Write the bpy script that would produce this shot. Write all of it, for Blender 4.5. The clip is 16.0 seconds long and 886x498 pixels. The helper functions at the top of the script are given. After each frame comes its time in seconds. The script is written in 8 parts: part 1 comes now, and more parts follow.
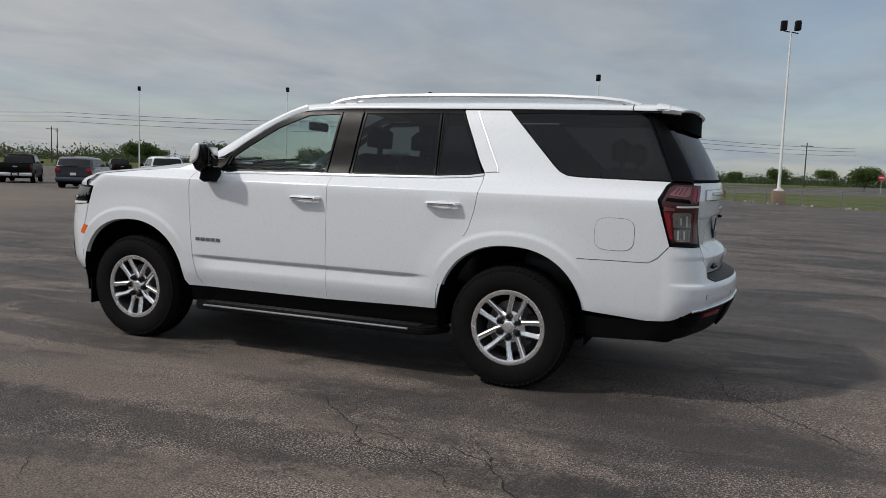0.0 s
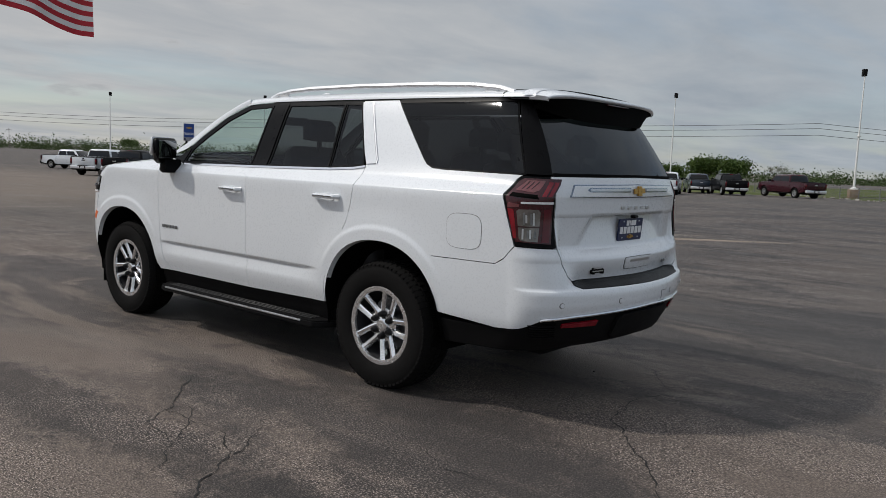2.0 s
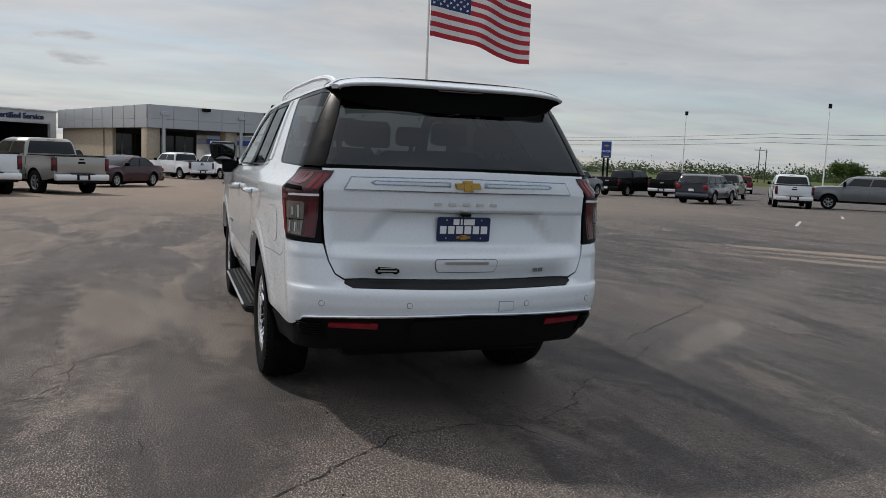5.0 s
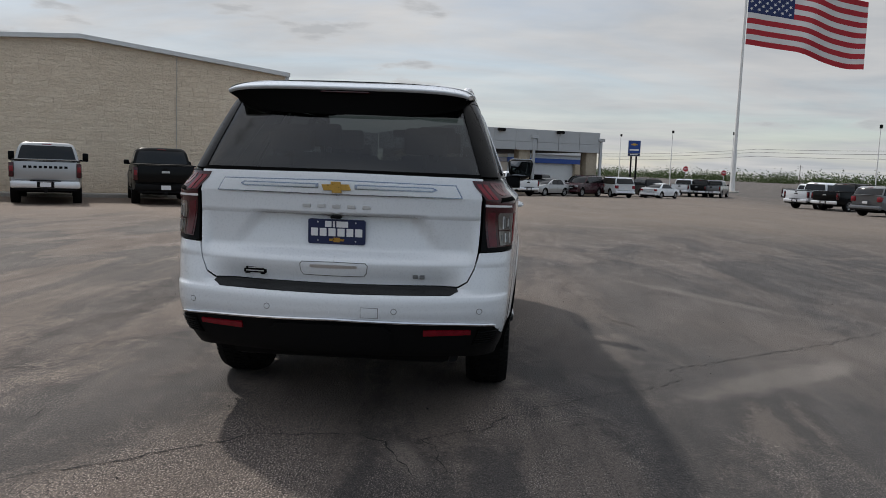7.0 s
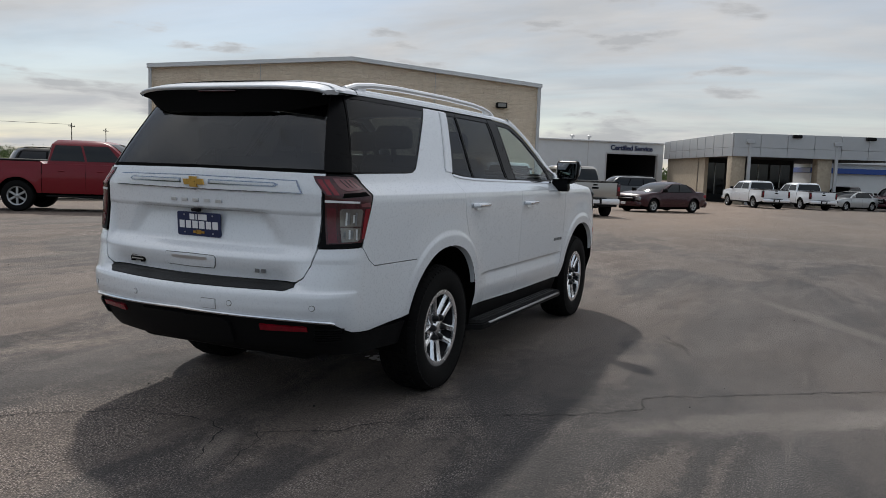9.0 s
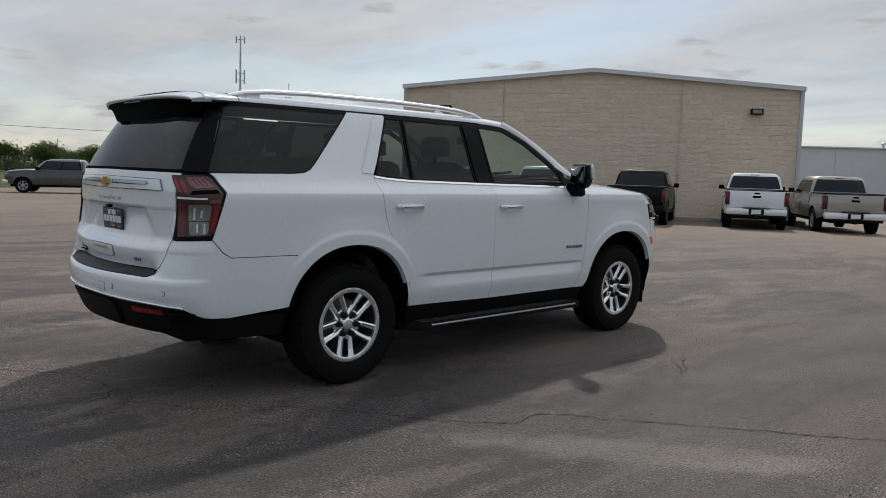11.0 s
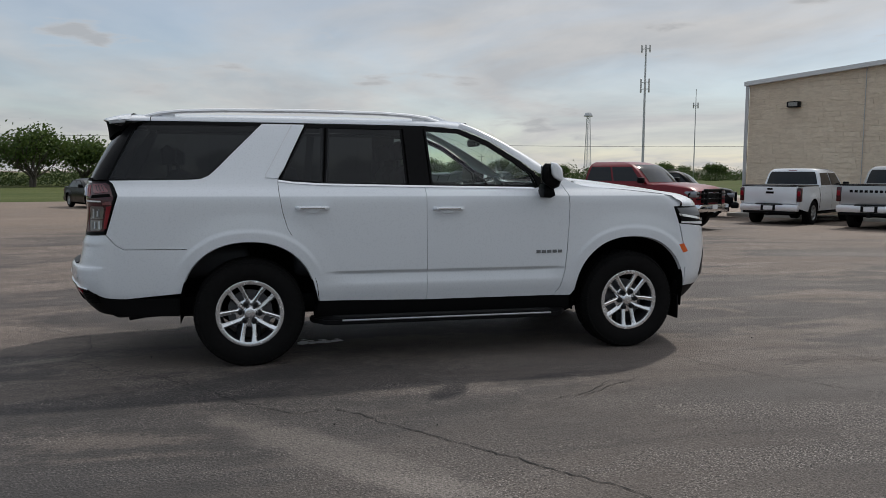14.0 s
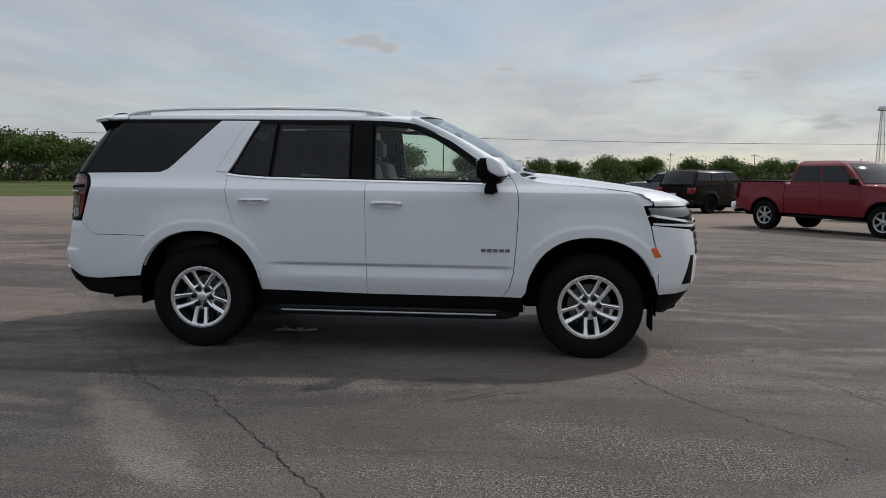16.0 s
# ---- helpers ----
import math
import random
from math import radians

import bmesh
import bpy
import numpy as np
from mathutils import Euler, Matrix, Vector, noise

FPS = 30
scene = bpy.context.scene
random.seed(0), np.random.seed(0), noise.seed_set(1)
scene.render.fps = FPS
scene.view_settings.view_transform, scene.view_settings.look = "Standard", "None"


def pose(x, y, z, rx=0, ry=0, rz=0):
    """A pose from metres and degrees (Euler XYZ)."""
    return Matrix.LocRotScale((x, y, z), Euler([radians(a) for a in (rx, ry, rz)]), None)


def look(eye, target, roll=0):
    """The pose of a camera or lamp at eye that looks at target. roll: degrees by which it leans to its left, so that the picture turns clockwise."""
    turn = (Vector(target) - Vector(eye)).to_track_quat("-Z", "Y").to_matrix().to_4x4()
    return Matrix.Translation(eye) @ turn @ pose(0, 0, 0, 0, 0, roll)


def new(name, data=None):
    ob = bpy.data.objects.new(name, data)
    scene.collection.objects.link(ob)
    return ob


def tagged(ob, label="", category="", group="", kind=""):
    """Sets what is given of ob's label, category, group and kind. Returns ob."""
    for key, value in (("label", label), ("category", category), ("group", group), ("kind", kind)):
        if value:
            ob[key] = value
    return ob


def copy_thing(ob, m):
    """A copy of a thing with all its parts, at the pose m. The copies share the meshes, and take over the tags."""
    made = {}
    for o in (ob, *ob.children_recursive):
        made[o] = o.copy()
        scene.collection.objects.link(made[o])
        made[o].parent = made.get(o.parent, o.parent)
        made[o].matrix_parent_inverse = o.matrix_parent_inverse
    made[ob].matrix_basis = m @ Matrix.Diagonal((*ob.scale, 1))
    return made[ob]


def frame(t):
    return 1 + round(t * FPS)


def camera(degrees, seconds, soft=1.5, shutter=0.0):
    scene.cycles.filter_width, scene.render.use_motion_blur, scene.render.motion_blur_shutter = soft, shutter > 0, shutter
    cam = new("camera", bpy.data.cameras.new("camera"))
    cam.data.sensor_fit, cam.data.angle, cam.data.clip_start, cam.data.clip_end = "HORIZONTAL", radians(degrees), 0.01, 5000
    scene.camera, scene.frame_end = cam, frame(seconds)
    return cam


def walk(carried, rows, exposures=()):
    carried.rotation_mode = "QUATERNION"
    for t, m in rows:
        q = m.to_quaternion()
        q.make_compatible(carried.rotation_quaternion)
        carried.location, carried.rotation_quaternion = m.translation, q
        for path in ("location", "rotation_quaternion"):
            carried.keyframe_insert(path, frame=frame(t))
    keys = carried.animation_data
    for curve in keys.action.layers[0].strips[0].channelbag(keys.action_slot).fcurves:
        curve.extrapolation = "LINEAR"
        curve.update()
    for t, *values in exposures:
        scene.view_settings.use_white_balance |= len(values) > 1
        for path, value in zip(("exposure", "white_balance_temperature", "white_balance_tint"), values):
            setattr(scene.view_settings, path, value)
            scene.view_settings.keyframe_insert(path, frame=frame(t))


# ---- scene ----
cam = camera(58.61, 16.0, soft=0.7)
PATH = [
    (0, (-2.973, 5.782, 1.422), (-2.2459, 3.9302, 1.2146), 2.01),
    (0.5, (-3.464, 5.505, 1.434), (-2.6086, 3.7095, 1.2184), 2.17),
    (1, (-4.017, 5.185, 1.426), (-3.0185, 3.4658, 1.2064), 2.21),
    (1.5, (-4.449, 4.831, 1.438), (-3.3213, 3.1941, 1.2183), 2.26),
    (2, (-4.926, 4.412, 1.436), (-3.6542, 2.8845, 1.2141), 2.41),
    (2.5, (-5.291, 4.012, 1.441), (-3.9019, 2.5897, 1.2190), 2.66),
    (3, (-5.693, 3.525, 1.436), (-4.1770, 2.2401, 1.2127), 2.96),
    (3.5, (-5.994, 3.059, 1.436), (-4.3722, 1.9102, 1.2106), 3.02),
    (4, (-6.297, 2.526, 1.436), (-4.5684, 1.5445, 1.2122), 2.77),
    (4.2, (-6.393, 2.325, 1.432), (-4.6302, 1.4079, 1.2095), 2.69),
    (6.3, (-6.945, 0.041, 1.444), (-4.9634, -0.1268, 1.2269), 1.91),
    (6.5, (-6.909, -0.192, 1.436), (-4.9224, -0.2797, 1.2225), 1.94),
    (7, (-6.821, -0.815, 1.435), (-4.8357, -0.6925, 1.2257), 2.13),
    (7.5, (-6.703, -1.364, 1.429), (-4.7368, -1.0655, 1.2180), 2.26),
    (8, (-6.529, -1.982, 1.431), (-4.6031, -1.4867, 1.2150), 2.20),
    (8.5, (-6.344, -2.502, 1.423), (-4.4687, -1.8408, 1.2104), 2.01),
    (9, (-6.074, -3.064, 1.432), (-4.2738, -2.2170, 1.2249), 2.06),
    (9.5, (-5.799, -3.583, 1.435), (-4.0831, -2.5751, 1.2349), 1.98),
    (10, (-5.432, -4.131, 1.443), (-3.8273, -2.9550, 1.2410), 1.90),
    (10.2, (-5.283, -4.348, 1.441), (-3.7243, -3.1116, 1.2385), 1.89),
    (12.3, (-3.482, -6.038, 1.422), (-2.4549, -4.3321, 1.2339), 0.95),
    (12.5, (-3.283, -6.176, 1.435), (-2.3158, -4.4354, 1.2452), 0.75),
    (13, (-2.703, -6.476, 1.436), (-1.8984, -4.6555, 1.2435), 0.57),
    (13.5, (-2.173, -6.719, 1.439), (-1.5157, -4.8397, 1.2472), 0.35),
    (14, (-1.545, -6.888, 1.447), (-1.0646, -4.9560, 1.2541), 0.30),
    (14.5, (-0.963, -7.000, 1.440), (-0.6414, -5.0356, 1.2466), 0.26),
    (15, (-0.288, -7.032, 1.444), (-0.1387, -5.0474, 1.2486), 0.40),
    (15.5, (0.298, -7.037, 1.435), (0.2967, -5.0467, 1.2382), 0.53),
    (16, (0.945, -6.965, 1.430), (0.7666, -4.9825, 1.2305), 0.63),
]
walk(cam, [(t, look(eye, target, roll)) for t, eye, target, roll in PATH],
     exposures=[(0, -0.12), (3.0, 0.0), (6.0, 0.10), (10.0, 0.07), (13.0, 0.0), (16.0, 0.05)])

# ---- light ----
# a bright day with thin high cloud: a softened sun from ahead of the car's left, and a pale sky
SUN = Vector((0.73, 0.62, 1.0)).normalized()
SUN_EL = math.asin(SUN.z)
SUN_ROT = math.atan2(SUN.x, SUN.y)

sun_data = bpy.data.lights.new("sun", "SUN")
sun_data.energy, sun_data.angle, sun_data.color = 2.25, radians(2.2), (1.0, 0.945, 0.87)
sun_ob = new("sun", sun_data)
sun_ob.matrix_world = look(SUN * 300, (0, 0, 0))

world = bpy.data.worlds.new("world")
scene.world = world
world.use_nodes = True
wn, wl = world.node_tree.nodes, world.node_tree.links
wn.clear()


def wnode(kind, **props):
    n = wn.new(kind)
    for k, v in props.items():
        n.inputs[k].default_value = v
    return n


sky = wn.new("ShaderNodeTexSky")
sky.sky_type, sky.sun_disc = "NISHITA", False
sky.sun_elevation, sky.sun_rotation = SUN_EL, SUN_ROT
sky.air_density, sky.dust_density, sky.ozone_density = 1.0, 0.5, 1.6
coord = wn.new("ShaderNodeTexCoord")
split = wn.new("ShaderNodeSeparateXYZ")
wl.new(coord.outputs["Generated"], split.inputs[0])
# a flat layer of cloud: the direction divided by its height
lift = wn.new("ShaderNodeMath"); lift.operation = "MAXIMUM"; lift.inputs[1].default_value = 0.0
wl.new(split.outputs[2], lift.inputs[0])
lift2 = wn.new("ShaderNodeMath"); lift2.operation = "ADD"; lift2.inputs[1].default_value = 0.09
wl.new(lift.outputs[0], lift2.inputs[0])
inv = wn.new("ShaderNodeMath"); inv.operation = "DIVIDE"; inv.inputs[0].default_value = 1.0
wl.new(lift2.outputs[0], inv.inputs[1])
scaled = wn.new("ShaderNodeVectorMath"); scaled.operation = "SCALE"
wl.new(coord.outputs["Generated"], scaled.inputs[0]); wl.new(inv.outputs[0], scaled.inputs["Scale"])
cl1 = wnode("ShaderNodeTexNoise", Scale=0.55, Detail=6.0, Roughness=0.56, Distortion=0.6)
cl2 = wnode("ShaderNodeTexNoise", Scale=1.7, Detail=8.0, Roughness=0.55, Distortion=0.3)
flat = wn.new("ShaderNodeMapping"); flat.inputs["Scale"].default_value = (1.0, 0.6, 0.35)
flat.inputs["Location"].default_value = (2.3, 0.7, 0.0)
wl.new(scaled.outputs[0], flat.inputs[0])
wl.new(flat.outputs[0], cl1.inputs["Vector"]); wl.new(flat.outputs[0], cl2.inputs["Vector"])
r1 = wn.new("ShaderNodeMapRange"); r1.inputs[1].default_value, r1.inputs[2].default_value = 0.36, 0.60
r1.inputs[3].default_value, r1.inputs[4].default_value = 0.46, 0.98
wl.new(cl1.outputs[0], r1.inputs[0])
r2 = wn.new("ShaderNodeMapRange"); r2.inputs[1].default_value, r2.inputs[2].default_value = 0.35, 0.7
r2.inputs[3].default_value, r2.inputs[4].default_value = 0.0, 1.0
wl.new(cl2.outputs[0], r2.inputs[0])
cloud_col = wn.new("ShaderNodeMix"); cloud_col.data_type = "RGBA"
cloud_col.inputs[6].default_value = (3.74, 3.96, 4.26, 1)
cloud_col.inputs[7].default_value = (4.95, 4.98, 5.06, 1)
wl.new(r2.outputs[0], cloud_col.inputs[0])
# cloud is brighter towards the sun
sund = wn.new("ShaderNodeVectorMath"); sund.operation = "DOT_PRODUCT"; sund.inputs[1].default_value = SUN
wl.new(coord.outputs["Generated"], sund.inputs[0])
glow = wn.new("ShaderNodeMapRange"); glow.inputs[1].default_value, glow.inputs[2].default_value = -0.2, 1.0
glow.inputs[3].default_value, glow.inputs[4].default_value = 0.96, 1.30
wl.new(sund.outputs["Value"], glow.inputs[0])
# thin cloud is brighter overhead than low down
rise = wn.new("ShaderNodeMapRange"); rise.interpolation_type = "SMOOTHSTEP"
for i_, v_ in enumerate((0.18, 0.85, 1.0, 1.95)):
    rise.inputs[1 + i_].default_value = v_
wl.new(split.outputs[2], rise.inputs[0])
lit = wn.new("ShaderNodeMath"); lit.operation = "MULTIPLY"
wl.new(glow.outputs[0], lit.inputs[0]); wl.new(rise.outputs[0], lit.inputs[1])
bright = wn.new("ShaderNodeVectorMath"); bright.operation = "SCALE"
wl.new(cloud_col.outputs[2], bright.inputs[0]); wl.new(lit.outputs[0], bright.inputs["Scale"])
hue = wn.new("ShaderNodeMix"); hue.data_type = "RGBA"
hue.inputs[6].default_value, hue.inputs[7].default_value = (0.90, 0.985, 1.06, 1), (1.02, 1.0, 0.975, 1)
toward = wn.new("ShaderNodeMapRange"); toward.inputs[1].default_value, toward.inputs[2].default_value = -0.35, 0.45
wl.new(sund.outputs["Value"], toward.inputs[0]); wl.new(toward.outputs[0], hue.inputs[0])
tinted = wn.new("ShaderNodeVectorMath"); tinted.operation = "MULTIPLY"
wl.new(bright.outputs[0], tinted.inputs[0]); wl.new(hue.outputs[2], tinted.inputs[1])
mixed = wn.new("ShaderNodeMix"); mixed.data_type = "RGBA"
wl.new(r1.outputs[0], mixed.inputs[0]); wl.new(sky.outputs[0], mixed.inputs[6]); wl.new(tinted.outputs[0], mixed.inputs[7])
# a few small heaped clouds
puff = wnode("ShaderNodeTexNoise", Scale=2.6, Detail=7.0, Roughness=0.52, Distortion=0.15)
puff_map = wn.new("ShaderNodeMapping"); puff_map.inputs["Scale"].default_value = (1.0, 1.0, 2.4); puff_map.inputs["Location"].default_value = (5.2, 1.4, 0.3)
wl.new(coord.outputs["Generated"], puff_map.inputs[0])
stretch = wn.new("ShaderNodeVectorMath"); stretch.operation = "MULTIPLY"; stretch.inputs[1].default_value = (2.2, 2.2, 4.0)
wl.new(puff_map.outputs[0], stretch.inputs[0]); wl.new(stretch.outputs[0], puff.inputs["Vector"])
pr = wn.new("ShaderNodeMapRange"); pr.interpolation_type = "SMOOTHSTEP"
for i_, v_ in enumerate((0.61, 0.685, 0.0, 0.8)):
    pr.inputs[1 + i_].default_value = v_
wl.new(puff.outputs[0], pr.inputs[0])
puffed = wn.new("ShaderNodeMix"); puffed.data_type = "RGBA"
puff_tone = wn.new("ShaderNodeMix"); puff_tone.data_type = "RGBA"
puff_tone.inputs[6].default_value, puff_tone.inputs[7].default_value = (5.7, 5.7, 5.75, 1), (4.2, 4.3, 4.45, 1)
pt = wn.new("ShaderNodeMapRange"); pt.inputs[1].default_value, pt.inputs[2].default_value = 0.625, 0.69
wl.new(puff.outputs[0], pt.inputs[0]); wl.new(pt.outputs[0], puff_tone.inputs[0]); wl.new(puff_tone.outputs[2], puffed.inputs[7])
side_puff = wn.new("ShaderNodeMath"); side_puff.operation = "MULTIPLY"
wl.new(pr.outputs[0], side_puff.inputs[0]); wl.new(toward.outputs[0], side_puff.inputs[1])
wl.new(side_puff.outputs[0], puffed.inputs[0]); wl.new(mixed.outputs[2], puffed.inputs[6])
back = wnode("ShaderNodeBackground", Strength=0.099)
wl.new(puffed.outputs[2], back.inputs[0])
wout = wn.new("ShaderNodeOutputWorld")
wl.new(back.outputs[0], wout.inputs[0])

# ---- materials ----


class Mat:
    """A small wrapper to write node materials in few lines."""

    def __init__(self, name, color=(0.5, 0.5, 0.5), rough=0.5, metal=0.0, coat=0.0, spec=0.5):
        self.m = bpy.data.materials.new(name)
        self.m.use_nodes = True
        self.n, self.l = self.m.node_tree.nodes, self.m.node_tree.links
        self.b = self.n["Principled BSDF"]
        self.put("Base Color", (*color, 1))
        self.put("Roughness", rough)
        self.put("Metallic", metal)
        self.put("Coat Weight", coat)
        self.put("Coat Roughness", 0.04)
        self.put("Specular IOR Level", spec)

    def put(self, key, value):
        if isinstance(value, bpy.types.NodeSocket):
            self.l.new(value, self.b.inputs[key])
        else:
            self.b.inputs[key].default_value = value
        return self

    def coords(self, scale=(1, 1, 1), kind="Object"):
        tc = self.n.new("ShaderNodeTexCoord")
        mp = self.n.new("ShaderNodeMapping")
        mp.inputs["Scale"].default_value = scale
        self.l.new(tc.outputs[kind], mp.inputs[0])
        return mp.outputs[0]

    def place(self, scale=(1, 1, 1)):
        """World coordinates."""
        g = self.n.new("ShaderNodeNewGeometry")
        mp = self.n.new("ShaderNodeMapping")
        mp.inputs["Scale"].default_value = scale
        self.l.new(g.outputs["Position"], mp.inputs[0])
        return mp.outputs[0]

    def noise(self, vec, scale, detail=4.0, rough=0.55, dist=0.0):
        t = self.n.new("ShaderNodeTexNoise")
        t.inputs["Scale"].default_value, t.inputs["Detail"].default_value = scale, detail
        t.inputs["Roughness"].default_value, t.inputs["Distortion"].default_value = rough, dist
        self.l.new(vec, t.inputs["Vector"])
        return t.outputs[0]

    def voronoi(self, vec, scale, feature="F1"):
        t = self.n.new("ShaderNodeTexVoronoi")
        t.feature = feature
        t.inputs["Scale"].default_value = scale
        self.l.new(vec, t.inputs["Vector"])
        return t.outputs["Distance"]

    def span(self, val, a, b, c=0.0, d=1.0, smooth=False):
        r = self.n.new("ShaderNodeMapRange")
        if smooth:
            r.interpolation_type = "SMOOTHSTEP"
        for i, v in enumerate((a, b, c, d)):
            r.inputs[1 + i].default_value = v
        self.l.new(val, r.inputs[0])
        return r.outputs[0]

    def mix(self, fac, a, b, mode="MIX"):
        m = self.n.new("ShaderNodeMix")
        m.data_type, m.blend_type = "RGBA", mode
        for key, v in ((0, fac), (6, a), (7, b)):
            if isinstance(v, bpy.types.NodeSocket):
                self.l.new(v, m.inputs[key])
            else:
                m.inputs[key].default_value = v if key == 0 else (*v[:3], 1)
        return m.outputs[2]

    def math(self, op, a, b=0.0):
        m = self.n.new("ShaderNodeMath")
        m.operation = op
        for key, v in ((0, a), (1, b)):
            if isinstance(v, bpy.types.NodeSocket):
                self.l.new(v, m.inputs[key])
            else:
                m.inputs[key].default_value = v
        return m.outputs[0]

    def bump(self, height, strength=0.3, distance=0.01):
        b = self.n.new("ShaderNodeBump")
        b.inputs["Strength"].default_value, b.inputs["Distance"].default_value = strength, distance
        self.l.new(height, b.inputs["Height"])
        self.put("Normal", b.outputs[0])
        return self

    def random(self):
        return self.n.new("ShaderNodeObjectInfo").outputs["Random"]


def paint(name, color, rough=0.28, coat=1.0, metal=0.0, dust=0.06, spec=0.5):
    """Car paint: clear coat, with a thin film of road dust that thickens in patches."""
    m = Mat(name, color, rough, metal, coat, spec)
    v = m.place()
    patch = m.span(m.noise(v, 2.2, 5), 0.35, 0.75, 0.0, dust)
    fine = m.noise(v, 90.0, 2)
    m.put("Base Color", m.mix(patch, color, (0.36, 0.33, 0.28)))
    m.put("Roughness", m.span(fine, 0.3, 0.7, rough - 0.03, rough + 0.05))
    m.put("Coat Roughness", m.span(m.noise(v, 5.0, 4), 0.3, 0.7, 0.03, 0.09))
    return m.m


def plain(name, color, rough=0.5, metal=0.0, spread=0.12, scale=14.0, bump=0.0, coat=0.0, spec=0.5):
    """A plain surface with mottling at two scales."""
    m = Mat(name, color, rough, metal, coat, spec)
    v = m.place()
    f = m.math("ADD", m.math("MULTIPLY", m.noise(v, scale, 5), 0.6), m.math("MULTIPLY", m.noise(v, scale * 9, 3), 0.4))
    dark = tuple(c * (1 - spread) for c in color)
    lite = tuple(min(1, c * (1 + spread)) for c in color)
    m.put("Base Color", m.mix(m.span(f, 0.3, 0.7), dark, lite))
    m.put("Roughness", m.span(f, 0.3, 0.7, max(0.02, rough - 0.06), min(1, rough + 0.06)))
    if bump:
        m.bump(f, bump, 0.01)
    return m.m


def glass(name, tint, rough=0.02, gloss=0.60, floor=0.032):
    """Car glass: a tinted see-through film under a glossy skin."""
    m = bpy.data.materials.new(name)
    m.use_nodes = True
    n, l = m.node_tree.nodes, m.node_tree.links
    n.clear()
    out = n.new("ShaderNodeOutputMaterial")
    tr = n.new("ShaderNodeBsdfTransparent"); tr.inputs[0].default_value = (*tint, 1)
    gl = n.new("ShaderNodeBsdfGlossy"); gl.inputs["Roughness"].default_value = rough
    gl.inputs[0].default_value = (0.95, 0.97, 1.0, 1)
    fr = n.new("ShaderNodeLayerWeight"); fr.inputs[0].default_value = 0.5
    pw = n.new("ShaderNodeMath"); pw.operation = "POWER"; pw.inputs[1].default_value = 4.5
    l.new(fr.outputs["Facing"], pw.inputs[0])
    sc = n.new("ShaderNodeMath"); sc.operation = "MULTIPLY_ADD"; sc.inputs[1].default_value = gloss; sc.inputs[2].default_value = floor
    l.new(pw.outputs[0], sc.inputs[0])
    mx = n.new("ShaderNodeMixShader")
    l.new(sc.outputs[0], mx.inputs[0]); l.new(tr.outputs[0], mx.inputs[1]); l.new(gl.outputs[0], mx.inputs[2])
    l.new(mx.outputs[0], out.inputs[0])
    return m


